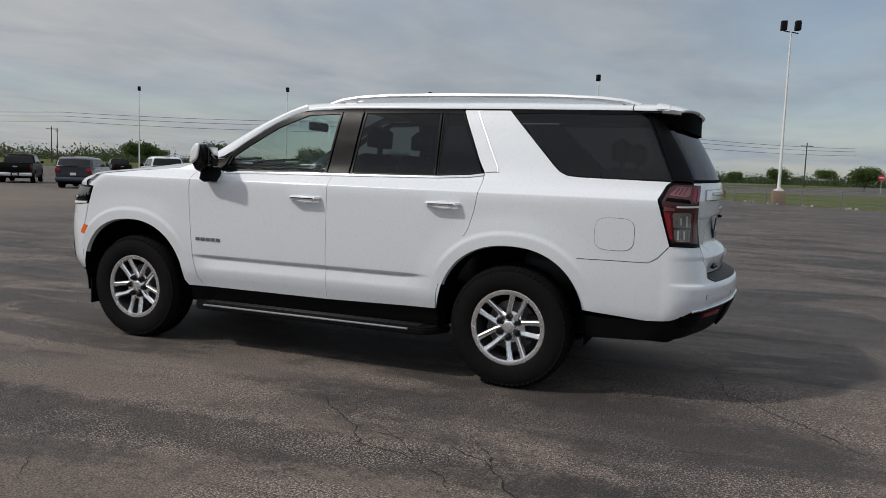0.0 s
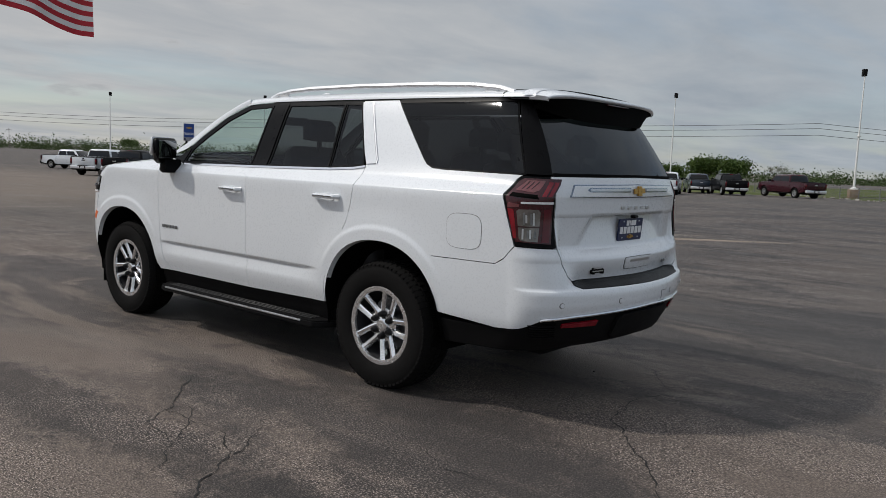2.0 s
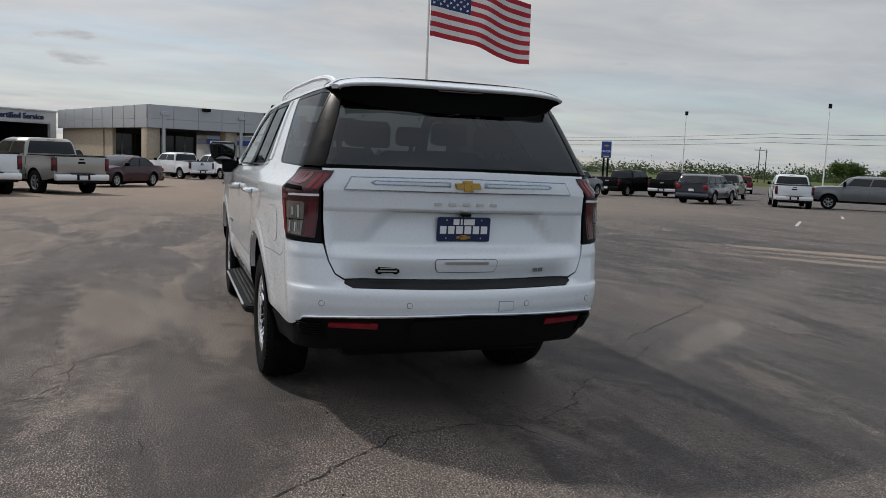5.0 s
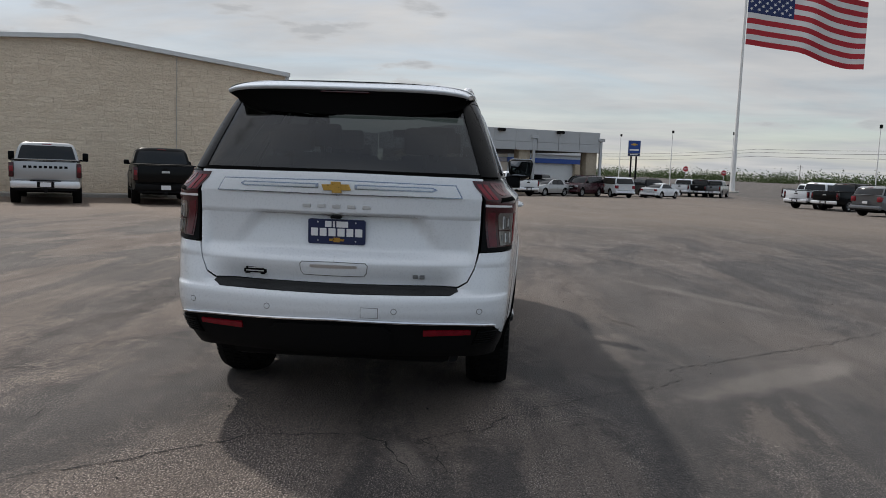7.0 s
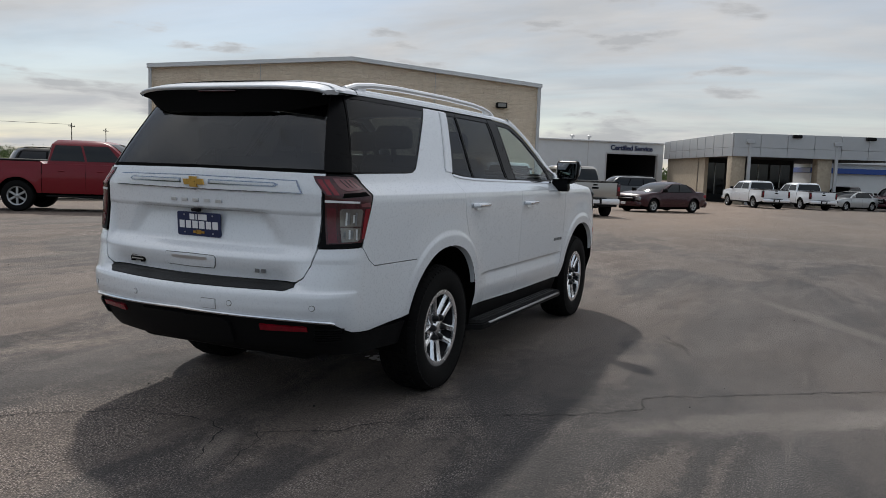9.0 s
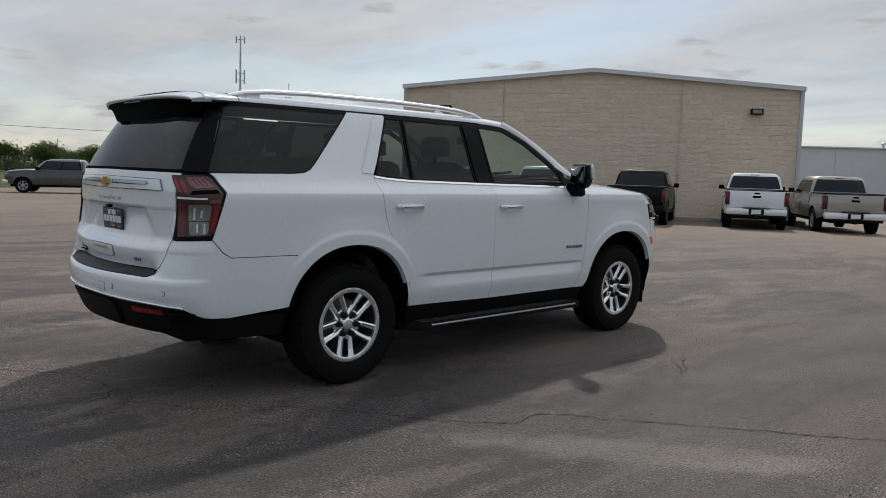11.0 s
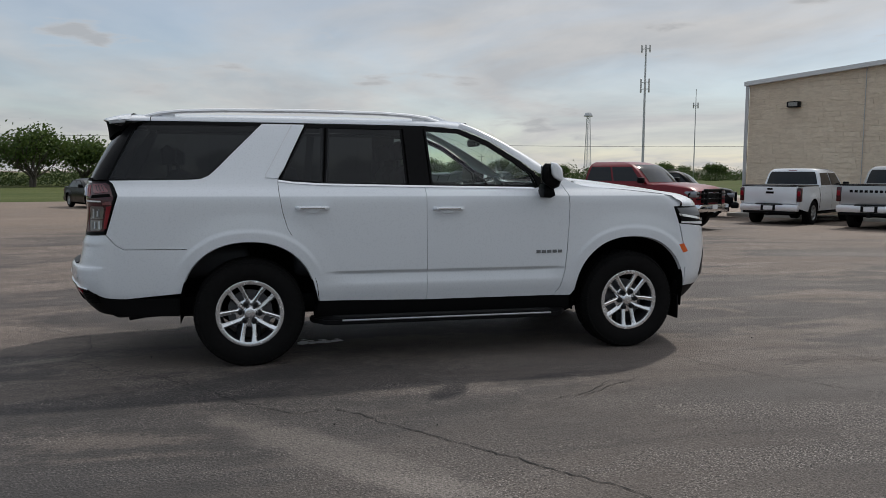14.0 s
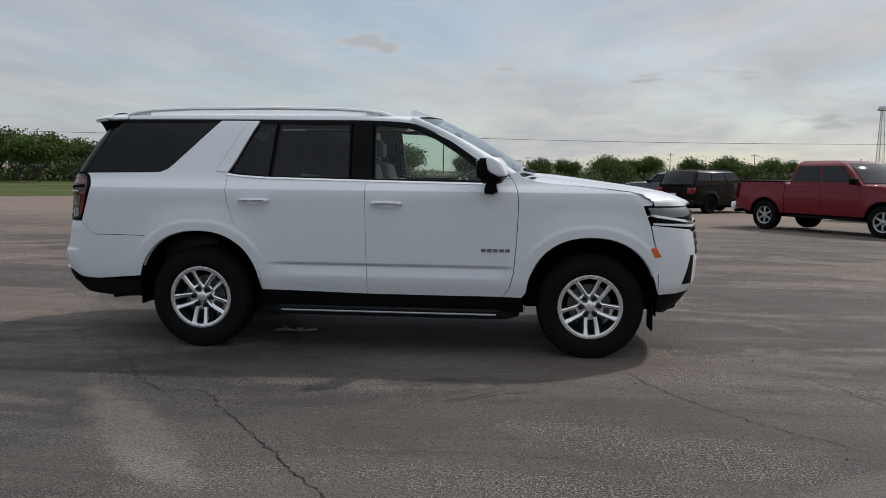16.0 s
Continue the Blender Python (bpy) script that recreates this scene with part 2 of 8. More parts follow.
def asphalt_material():
    """Worn lot: smooth sealed bands against brown-grey gritty ones, with ragged borders, stains, painted shade by the
    suv and pale stones.
    """
    m = Mat("asphalt", (0.06, 0.06, 0.06), 0.85, spec=0.3)
    v = m.place()
    long_ = m.place((0.36, 1.0, 1.0))
    sx = m.n.new("ShaderNodeSeparateXYZ")
    m.l.new(v, sx.inputs[0])
    big = m.noise(v, 0.10, 4, 0.55, 0.6)
    mid = m.noise(long_, 0.62, 5, 0.55, 0.7)
    wear = m.noise(long_, 0.28, 6, 0.6, 0.8)
    fray = m.noise(v, 5.5, 7, 0.7, 0.5)
    fuzz = m.noise(v, 28.0, 4, 0.7)
    grit = m.noise(m.place((0.6, 1.0, 1.0)), 125.0, 3, 0.7)
    pebble = m.noise(m.place((0.5, 1.0, 1.0)), 66.0, 4, 0.7)
    stone = m.voronoi(v, 80.0)

    def offset(val, k):
        return m.math("MULTIPLY", m.math("SUBTRACT", val, 0.5), k)
    # the sealed bands run along the lot; their borders are frayed
    edge = m.math("ADD", m.math("ADD", mid, offset(fray, 0.16)), offset(fuzz, 0.10))
    worn = m.span(edge, 0.455, 0.535, smooth=True)
    base = m.mix(worn, (0.056, 0.053, 0.051), (0.134, 0.118, 0.103))
    base = m.mix(m.span(m.math("ADD", wear, offset(fray, 0.10)), 0.50, 0.60, 0.0, 0.55, True), base, (0.140, 0.121, 0.104))
    base = m.mix(m.span(big, 0.50, 0.62, 0.0, 0.55, True), base, (0.062, 0.058, 0.0555))
    # faint swept lines and cloudy dirt
    sweep = m.noise(m.place((0.22, 1.6, 1.0)), 2.4, 6, 0.62, 1.1)
    base = m.mix(m.span(sweep, 0.48, 0.36, 0.0, 0.34, True), base, (0.034, 0.033, 0.033))
    base = m.mix(m.span(sweep, 0.53, 0.66, 0.0, 0.38, True), base, (0.158, 0.139, 0.120))

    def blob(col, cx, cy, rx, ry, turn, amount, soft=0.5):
        """An ellipse on the ground with a ragged edge, for stains and for painted shade."""
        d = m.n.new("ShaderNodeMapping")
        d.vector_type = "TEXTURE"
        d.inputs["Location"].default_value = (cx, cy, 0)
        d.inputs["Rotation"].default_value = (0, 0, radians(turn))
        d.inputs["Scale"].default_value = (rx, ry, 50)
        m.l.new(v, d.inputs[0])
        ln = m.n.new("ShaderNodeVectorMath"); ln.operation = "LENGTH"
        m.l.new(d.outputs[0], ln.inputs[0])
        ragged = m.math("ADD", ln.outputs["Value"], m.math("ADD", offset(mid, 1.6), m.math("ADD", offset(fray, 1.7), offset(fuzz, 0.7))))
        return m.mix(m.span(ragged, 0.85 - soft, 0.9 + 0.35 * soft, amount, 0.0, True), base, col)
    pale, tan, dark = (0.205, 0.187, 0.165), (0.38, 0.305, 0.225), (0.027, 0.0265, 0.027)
    # dark at (-3, 1) and (-1.4, -1.6): sealed patches that also deepen the suv's shadow
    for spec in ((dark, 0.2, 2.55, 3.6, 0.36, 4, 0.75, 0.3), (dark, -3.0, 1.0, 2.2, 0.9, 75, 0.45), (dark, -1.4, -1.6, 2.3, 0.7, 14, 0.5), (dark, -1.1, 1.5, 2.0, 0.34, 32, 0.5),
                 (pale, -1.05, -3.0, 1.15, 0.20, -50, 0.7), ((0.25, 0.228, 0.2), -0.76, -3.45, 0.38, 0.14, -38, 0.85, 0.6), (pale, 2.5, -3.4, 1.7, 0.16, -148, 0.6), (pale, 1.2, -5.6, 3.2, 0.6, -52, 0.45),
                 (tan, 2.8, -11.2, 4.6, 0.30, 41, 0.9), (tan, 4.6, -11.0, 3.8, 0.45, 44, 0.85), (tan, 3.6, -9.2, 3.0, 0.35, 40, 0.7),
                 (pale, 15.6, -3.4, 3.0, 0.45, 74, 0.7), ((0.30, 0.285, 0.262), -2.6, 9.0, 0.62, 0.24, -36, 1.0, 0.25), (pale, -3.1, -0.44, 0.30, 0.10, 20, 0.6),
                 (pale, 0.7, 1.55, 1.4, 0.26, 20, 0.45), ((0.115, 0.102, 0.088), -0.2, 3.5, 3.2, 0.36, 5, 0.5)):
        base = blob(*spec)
    # further off the surface is paler and browner
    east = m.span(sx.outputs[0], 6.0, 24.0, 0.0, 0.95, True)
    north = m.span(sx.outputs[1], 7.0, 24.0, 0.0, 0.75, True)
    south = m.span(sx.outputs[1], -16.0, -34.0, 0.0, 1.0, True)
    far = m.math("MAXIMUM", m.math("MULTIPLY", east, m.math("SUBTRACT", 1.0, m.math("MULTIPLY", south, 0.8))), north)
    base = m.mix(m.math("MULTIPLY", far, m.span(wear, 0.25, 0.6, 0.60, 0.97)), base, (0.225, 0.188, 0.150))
    # exposed stones and voids, thicker where the binder has worn off
    near = m.math("SUBTRACT", 1.0, m.math("MULTIPLY", far, 0.75))
    patchy = m.span(m.math("ADD", m.noise(long_, 1.7, 5, 0.6, 0.4), offset(fray, 0.25)), 0.43, 0.59, 0.28, 1.0, True)
    zone = m.math("MULTIPLY", near, m.math("MULTIPLY", patchy, m.span(worn, 0.0, 1.0, 0.5, 1.0)))
    base = m.mix(m.math("MULTIPLY", m.span(fuzz, 0.50, 0.34, 0.0, 0.40), near), base, (0.022, 0.0215, 0.021))
    base = m.mix(m.math("MULTIPLY", m.span(pebble, 0.485, 0.39, 0.0, 0.85), zone), base, (0.012, 0.012, 0.012))
    base = m.mix(m.math("MULTIPLY", m.span(pebble, 0.55, 0.62, 0.0, 0.55), zone), base, (0.25, 0.228, 0.202))
    base = m.mix(m.math("MULTIPLY", m.span(grit, 0.47, 0.38, 0.0, 0.60), near), base, (0.014, 0.014, 0.014))
    base = m.mix(m.math("MULTIPLY", m.span(grit, 0.555, 0.605, 0.0, 1.0), zone), base, (0.42, 0.39, 0.36))
    # the north side is tinted red-brown; the south side is darker and more neutral
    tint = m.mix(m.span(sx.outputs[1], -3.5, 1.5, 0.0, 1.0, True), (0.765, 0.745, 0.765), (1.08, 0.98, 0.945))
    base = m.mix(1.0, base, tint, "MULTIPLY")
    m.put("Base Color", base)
    m.put("Roughness", m.span(mid, 0.3, 0.7, 0.66, 0.92))
    m.bump(m.math("SUBTRACT", m.math("ADD", m.math("MULTIPLY", grit, 0.6), m.math("MULTIPLY", pebble, 0.7)), m.math("MULTIPLY", stone, 0.7)), 0.7, 0.009)
    return m.m


M = {}
M["asphalt"] = asphalt_material()
M["white"] = paint("pearl_white_paint", (0.735, 0.765, 0.80), 0.28, 1.0, dust=0.015)
M["black_plastic"] = plain("black_plastic", (0.0055, 0.0055, 0.006), 0.6, spec=0.12, bump=0.15, scale=60)
M["gloss_black"] = plain("gloss_black", (0.004, 0.004, 0.0045), 0.3, spec=0.07)
M["strip"] = plain("bright_satin_metal", (0.80, 0.81, 0.83), 0.38, 0.6, 0.04, 8)
M["pad"] = plain("ribbed_step_pad", (0.013, 0.0135, 0.014), 0.55, spec=0.3, bump=0.2, scale=40)
M["rubber"] = plain("tyre_rubber", (0.007, 0.0068, 0.0068), 0.8, spec=0.10, spread=0.35, bump=0.2, scale=30)
M["alloy"] = plain("machined_alloy", (0.90, 0.91, 0.93), 0.24, 0.95, 0.06, 20)
M["rim_grey"] = plain("alloy_rim", (0.42, 0.43, 0.44), 0.35, 0.8, 0.08, 20)
M["alloy_dark"] = plain("painted_alloy_pocket", (0.16, 0.165, 0.17), 0.45, 0.5, 0.1, 20)
M["chrome"] = plain("chrome", (0.78, 0.79, 0.81), 0.09, 1.0, 0.04, 8)
M["satin"] = plain("satin_silver", (0.60, 0.61, 0.63), 0.32, 0.9, 0.05, 8)
M["nut"] = plain("dark_chrome_nut", (0.008, 0.008, 0.009), 0.35, 0.0, 0.1, 25, spec=0.25)
M["chrome_edge"] = plain("shadowed_chrome_edge", (0.26, 0.29, 0.36), 0.14, 0.95, 0.06, 8)
M["steel"] = plain("brake_steel", (0.11, 0.11, 0.115), 0.45, 0.8, 0.2, 25)
M["gold"] = plain("gold_emblem", (0.50, 0.30, 0.07), 0.3, 0.7, 0.08, 40)
M["glass_dark"] = glass("privacy_glass", (0.115, 0.123, 0.126), rough=0.05, gloss=0.42, floor=0.026)
M["glass_rear"] = glass("tailgate_privacy_glass", (0.07, 0.078, 0.080), rough=0.05, gloss=0.45, floor=0.055)
M["glass_front"] = glass("green_tinted_glass", (0.76, 0.88, 0.83))
M["glass_wind"] = glass("windshield_glass", (0.74, 0.82, 0.80), gloss=0.95, floor=0.05)
M["glass_far"] = plain("dark_car_glass", (0.006, 0.007, 0.008), 0.06, 0.0, 0.2, 3, spec=0.45)
M["red_lens"] = plain("red_lamp_lens", (0.20, 0.004, 0.012), 0.2, 0.0, 0.35, 25, coat=0.22)
M["column_red"] = plain("deep_red_lamp_lens", (0.085, 0.003, 0.010), 0.2, 0.0, 0.3, 25, coat=0.2)
M["smoke_lens"] = plain("smoked_red_lens", (0.034, 0.005, 0.0075), 0.12, 0.0, 0.4, 12, coat=0.6, spec=0.3)
M["lamp_red"] = plain("dark_red_lens", (0.045, 0.003, 0.007), 0.2, 0.0, 0.3, 20, coat=0.22)
M["clear_lens"] = plain("clear_lamp_lens", (0.17, 0.155, 0.145), 0.14, 0.35, 0.4, 30, coat=0.8)
M["pink_lens"] = plain("pale_pink_lamp_lens", (0.15, 0.045, 0.05), 0.16, 0.0, 0.35, 22, coat=0.4)
M["amber_lens"] = Mat("amber_marker_lens", (0.75, 0.13, 0.02), 0.15, coat=1.0).m
M["headlamp"] = Mat("headlamp_lens", (0.26, 0.27, 0.29), 0.12, 0.5, coat=0.8).m
M["navy"] = Mat("navy_enamel", (0.012, 0.022, 0.075), 0.35).m
M["print_white"] = Mat("white_print", (0.75, 0.75, 0.76), 0.4).m
M["cabin"] = plain("dark_cabin_trim", (0.016, 0.016, 0.018), 0.8, spec=0.2, scale=20)
M["headliner"] = plain("pale_grey_headliner", (0.20, 0.20, 0.195), 0.9, spec=0.1, scale=20)
M["liner"] = plain("wheel_arch_liner", (0.004, 0.004, 0.004), 0.95, spec=0.05, scale=20)
M["mirror_glass"] = plain("mirror_glass", (0.16, 0.17, 0.18), 0.03, 1.0, 0.02, 8)
M["seat"] = plain("charcoal_seat_leather", (0.035, 0.035, 0.038), 0.55, scale=20)
M["crack"] = plain("crack_filled_with_dirt", (0.012, 0.012, 0.012), 0.95)
M["steel_pole"] = plain("galvanised_pole", (0.50, 0.51, 0.52), 0.5, 0.4, 0.1, 3)
M["white_pole"] = plain("white_painted_pole", (0.75, 0.75, 0.74), 0.5, 0.0, 0.08, 3)
M["wood_pole"] = plain("weathered_wood_pole", (0.075, 0.06, 0.05), 0.9, 0.0, 0.25, 6)
M["wire"] = plain("black_wire", (0.02, 0.02, 0.022), 0.7)
M["concrete"] = plain("concrete", (0.36, 0.34, 0.31), 0.9, 0.0, 0.18, 4, 0.3)
M["tan_plinth"] = plain("tan_concrete_plinth", (0.23, 0.17, 0.12), 0.9, 0.0, 0.2, 4, 0.3)

CAR_PAINTS = {
    "white": M["white"],
    "black": paint("black_paint", (0.003, 0.003, 0.0035), 0.3, coat=0.12, dust=0.003, spec=0.12),
    "silver": paint("silver_metallic_paint", (0.40, 0.41, 0.42), 0.35, metal=0.5),
    "grey": paint("grey_metallic_paint", (0.13, 0.138, 0.15), 0.35, metal=0.4),
    "champagne": paint("champagne_paint", (0.36, 0.34, 0.31), 0.35, metal=0.4),
    "red": paint("red_paint", (0.17, 0.005, 0.012), 0.3, coat=0.35, dust=0.004, spec=0.25),
    "maroon": paint("maroon_paint", (0.032, 0.004, 0.009), 0.25, coat=0.3, dust=0.01, spec=0.3),
    "blue": paint("slate_blue_paint", (0.028, 0.042, 0.065), 0.3, metal=0.2),
    "darkgrey": paint("dark_grey_paint", (0.045, 0.047, 0.05), 0.3, metal=0.3),
}

# ---- mesh helpers ----


def solid(bm, name, smooth=40):
    """A mesh from a bmesh, shaded smooth but for edges sharper than the angle."""
    bmesh.ops.recalc_face_normals(bm, faces=bm.faces)
    me = bpy.data.meshes.new(name)
    bm.to_mesh(me)
    bm.free()
    if smooth:
        me.shade_smooth()
        me.set_sharp_from_angle(angle=radians(smooth))
    return me


def part(name, bm, material, parent=None, label="", smooth=40):
    """Links a bmesh (or a mesh) as one mesh object, under a thing or a part."""
    me = bm if isinstance(bm, bpy.types.Mesh) else solid(bm, name, smooth)
    if material is not None and not me.materials:
        me.materials.append(material)
    ob = new(name, me)
    if parent is not None:
        ob.parent = parent
    if label:
        ob["label"] = label
    return ob


def thing(name, label, category, m=None, group="", kind=""):
    ob = new(name)
    ob.empty_display_size = 0.2
    if m is not None:
        ob.matrix_basis = m
    return tagged(ob, label, category, group, kind)


def box_bm(x0, x1, y0, y1, z0, z1, bevel=0.0, seg=2, bm=None):
    own = bm is None
    b = bmesh.new()
    bmesh.ops.create_cube(b, size=1.0)
    for v in b.verts:
        v.co = Vector((x0 if v.co.x < 0 else x1, y0 if v.co.y < 0 else y1, z0 if v.co.z < 0 else z1))
    if bevel:
        bmesh.ops.bevel(b, geom=list(b.edges), offset=bevel, segments=seg, profile=0.5, affect="EDGES")
    return b if own else merge(bm, b)


def merge(bm, other, m=None):
    """Adds another bmesh to this one, at the pose m, and frees it."""
    if m is not None:
        bmesh.ops.transform(other, matrix=m, verts=other.verts)
    me = bpy.data.meshes.new("tmp")
    other.to_mesh(me)
    other.free()
    bm.from_mesh(me)
    bpy.data.meshes.remove(me)
    return bm


def lathe_bm(profile, seg=32, axis="Y", caps=True):
    """A profile of (radius, along) spun round an axis."""
    bm = bmesh.new()
    rings = []
    for r, a in profile:
        ring = []
        for i in range(seg):
            t = 2 * math.pi * i / seg
            c, s = r * math.cos(t), r * math.sin(t)
            ring.append(bm.verts.new((c, a, s) if axis == "Y" else (c, s, a)))
        rings.append(ring)
    for p, q in zip(rings, rings[1:]):
        for i in range(seg):
            j = (i + 1) % seg
            bm.faces.new((p[i], p[j], q[j], q[i]))
    for ring, r in ((rings[0], profile[0][0]), (rings[-1], profile[-1][0])):
        if r > 1e-6 and caps:
            bm.faces.new(ring)
    return bm


def tube_bm(points, radius, seg=8, bm=None, taper=None):
    """A round bar along points."""
    bm = bm or bmesh.new()
    pts = [Vector(p) for p in points]
    rings = []
    for i, p in enumerate(pts):
        d = (pts[min(i + 1, len(pts) - 1)] - pts[max(i - 1, 0)]).normalized()
        side = d.cross(Vector((0, 0, 1)))
        side = side.normalized() if side.length > 1e-4 else Vector((1, 0, 0))
        up = side.cross(d)
        r = radius if taper is None else radius + (taper - radius) * i / (len(pts) - 1)
        rings.append([bm.verts.new(p + (side * math.cos(2 * math.pi * k / seg) + up * math.sin(2 * math.pi * k / seg)) * r) for k in range(seg)])
    for a, b in zip(rings, rings[1:]):
        for k in range(seg):
            bm.faces.new((a[k], a[(k + 1) % seg], b[(k + 1) % seg], b[k]))
    bm.faces.new(rings[0])
    bm.faces.new(rings[-1])
    return bm


def sstep(a, b, x):
    t = min(1.0, max(0.0, (x - a) / (b - a)))
    return t * t * (3 - 2 * t)


def ground_z(x, y=0.0):
    """The lot is flat round the car and falls gently away from it, least towards the field."""
    r = max(1e-6, math.hypot(x, y))
    q = max(0.0, min(r, 75.0) - 5.0)
    slope = (0.0110 + 0.003 * max(0.0, (0.95 * x + 0.3 * y) / r)) * (1 - 0.65 * sstep(0.8, 0.98, (-0.2 * x - 0.98 * y) / r))
    return -slope * (math.sqrt(q * q + 9) - 3)


def text_bm(body, size, depth=0.004, bold=0.0, space=1.0, sx=1.0):
    """Lettering as a mesh, centred, in the plane of x and y, raised along z."""
    cu = bpy.data.curves.new("text", "FONT")
    cu.body, cu.size, cu.extrude, cu.offset, cu.space_character = body, size, depth, bold, space
    cu.align_x, cu.align_y, cu.resolution_u = "CENTER", "CENTER", 3
    ob = bpy.data.objects.new("text", cu)
    scene.collection.objects.link(ob)
    me = bpy.data.meshes.new_from_object(ob.evaluated_get(bpy.context.evaluated_depsgraph_get()))
    bpy.data.objects.remove(ob)
    bpy.data.curves.remove(cu)
    bm = bmesh.new()
    bm.from_mesh(me)
    bpy.data.meshes.remove(me)
    bmesh.ops.scale(bm, vec=(sx, 1, 1), verts=bm.verts)
    return bm


# poses that lay a flat sign: the sign's x runs along the first axis, its face looks along the second
def facing(origin, along, out):
    a, o = Vector(along).normalized(), Vector(out).normalized()
    up = o.cross(a)
    return Matrix.Translation(origin) @ Matrix((a, up, o)).transposed().to_4x4()


def spline(knots):
    """A smooth curve through knots, with slopes limited so that it does not overshoot."""
    xs = [k[0] for k in knots]
    ys = [k[1] for k in knots]
    n = len(xs)
    d = [(ys[i + 1] - ys[i]) / (xs[i + 1] - xs[i]) for i in range(n - 1)]
    m = [d[0]] + [0.0 if d[i - 1] * d[i] <= 0 else 2 * d[i - 1] * d[i] / (d[i - 1] + d[i]) for i in range(1, n - 1)] + [d[-1]]

    def f(x):
        if x <= xs[0]:
            return ys[0] + m[0] * (x - xs[0])
        if x >= xs[-1]:
            return ys[-1] + m[-1] * (x - xs[-1])
        i = 0
        while x > xs[i + 1]:
            i += 1
        h = xs[i + 1] - xs[i]
        t = (x - xs[i]) / h
        return (ys[i] * (1 + 2 * t) * (1 - t) ** 2 + m[i] * h * t * (1 - t) ** 2 + ys[i + 1] * t * t * (3 - 2 * t) + m[i + 1] * h * t * t * (t - 1))
    return f


def grid_bm(rows, cols, at):
    bm = bmesh.new()
    g = [[bm.verts.new(at(i / rows, j / cols)) for j in range(cols + 1)] for i in range(rows + 1)]
    for i in range(rows):
        for j in range(cols):
            bm.faces.new((g[i][j], g[i + 1][j], g[i + 1][j + 1], g[i][j + 1]))
    return bm

# ---- ground ----


def ground_sheet():
    """One sheet to the horizon, dense near the car, with the fall of the lot in it."""
    def steps():
        v, d = 0.0, 1.5
        out = [0.0]
        while v < 2500:
            v += d
            d *= 1.12
            out.append(v)
        return [-a for a in out[:0:-1]] + out
    xs, ys = steps(), steps()
    bm = bmesh.new()
    grid = [[bm.verts.new((x, y, ground_z(x, y))) for y in ys] for x in xs]
    for a, b in zip(grid, grid[1:]):
        for j in range(len(ys) - 1):
            bm.faces.new((a[j], b[j], b[j + 1], a[j + 1]))
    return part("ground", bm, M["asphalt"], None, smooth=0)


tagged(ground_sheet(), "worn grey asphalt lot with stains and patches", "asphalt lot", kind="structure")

gm = Mat("grass", (0.06, 0.09, 0.025), 0.95, spec=0.1)
gv = gm.place()
gcol = gm.mix(gm.span(gm.noise(gv, 0.12, 5), 0.35, 0.65), (0.068, 0.092, 0.028), (0.125, 0.125, 0.052))
gcol = gm.mix(gm.span(gm.noise(gv, 3.0, 4), 0.3, 0.7, 0.0, 0.6), gcol, (0.035, 0.06, 0.015))
gm.put("Base Color", gcol)
gm.bump(gm.noise(gv, 6.0, 4), 0.8, 0.1)
M["grass"] = gm.m


def strip(name, points, z, material, label, category, kind="structure", thick=0.0):
    """A flat field between points, laid over the ground."""
    bm = bmesh.new()
    f = bm.faces.new([bm.verts.new((x, y, ground_z(x, y) + z)) for x, y in points])
    if thick:
        ex = bmesh.ops.extrude_face_region(bm, geom=[f])
        bmesh.ops.translate(bm, vec=(0, 0, -thick), verts=[v for v in ex["geom"] if isinstance(v, bmesh.types.BMVert)])
    return tagged(part(name, bm, material, None, smooth=0), label, category, kind=kind)


def field(name, edge0, edge1, out, depth, z, material, label, category):
    """Grass from the line edge0-edge1 outwards, cut fine enough to follow the ground."""
    a, b, o = Vector(edge0), Vector(edge1), Vector(out).normalized()
    bm = bmesh.new()
    rows = []
    n = 60
    for i in range(n + 1):
        p = a.lerp(b, i / n)
        rows.append([])
        for d in (0, 0.4, 4, 15, 50, depth):
            q = p + o * d
            rows[-1].append(bm.verts.new((q.x, q.y, ground_z(q.x, q.y) + (z if d > 0 else -0.02))))
    for r0, r1 in zip(rows, rows[1:]):
        for j in range(len(r0) - 1):
            bm.faces.new((r0[j], r1[j], r1[j + 1], r0[j + 1]))
    return tagged(part(name, bm, material, None), label, category, kind="structure")


# north verge and south field, each beyond a straight lot edge
N0, N1, NOUT = (-160.0, -12.2), (250.0, 148.0), (-0.365, 0.93)
S0, S1, SOUT = (-120.0, 55.0), (260.0, -273.0), (-0.655, -0.757)
field("grass_verge", N0, N1, NOUT, 900, 0.05, M["grass"], "mown grass verge beyond the lot", "grass")
field("grass_field", (-104.5, 73.6), (14.0, -68.9), (-0.77, -0.64), 900, 0.06, M["grass"], "rough grass field behind the fence", "grass")
field("grass_roadside", (14.0, -68.9), (300.0, -150.0), (-0.27, -0.96), 900, 0.05, M["grass"], "grass by the road", "grass")
M["pale_concrete"] = plain("pale_concrete_lane", (0.33, 0.295, 0.25), 0.9, 0.0, 0.12, 0.6)
nb, no = Vector((N1[0] - N0[0], N1[1] - N0[1])).normalized(), Vector(NOUT)


def lane(along0, along1, d0, d1):
    a = Vector(N0) + nb * along0
    b = Vector(N0) + nb * along1
    return [tuple(a - no * d0), tuple(b - no * d0), tuple(b - no * d1), tuple(a - no * d1)]


strip("pavement", lane(60, 260, 0.0, 6.0), 0.02, M["pale_concrete"], "pale concrete lane along the verge", "pavement")

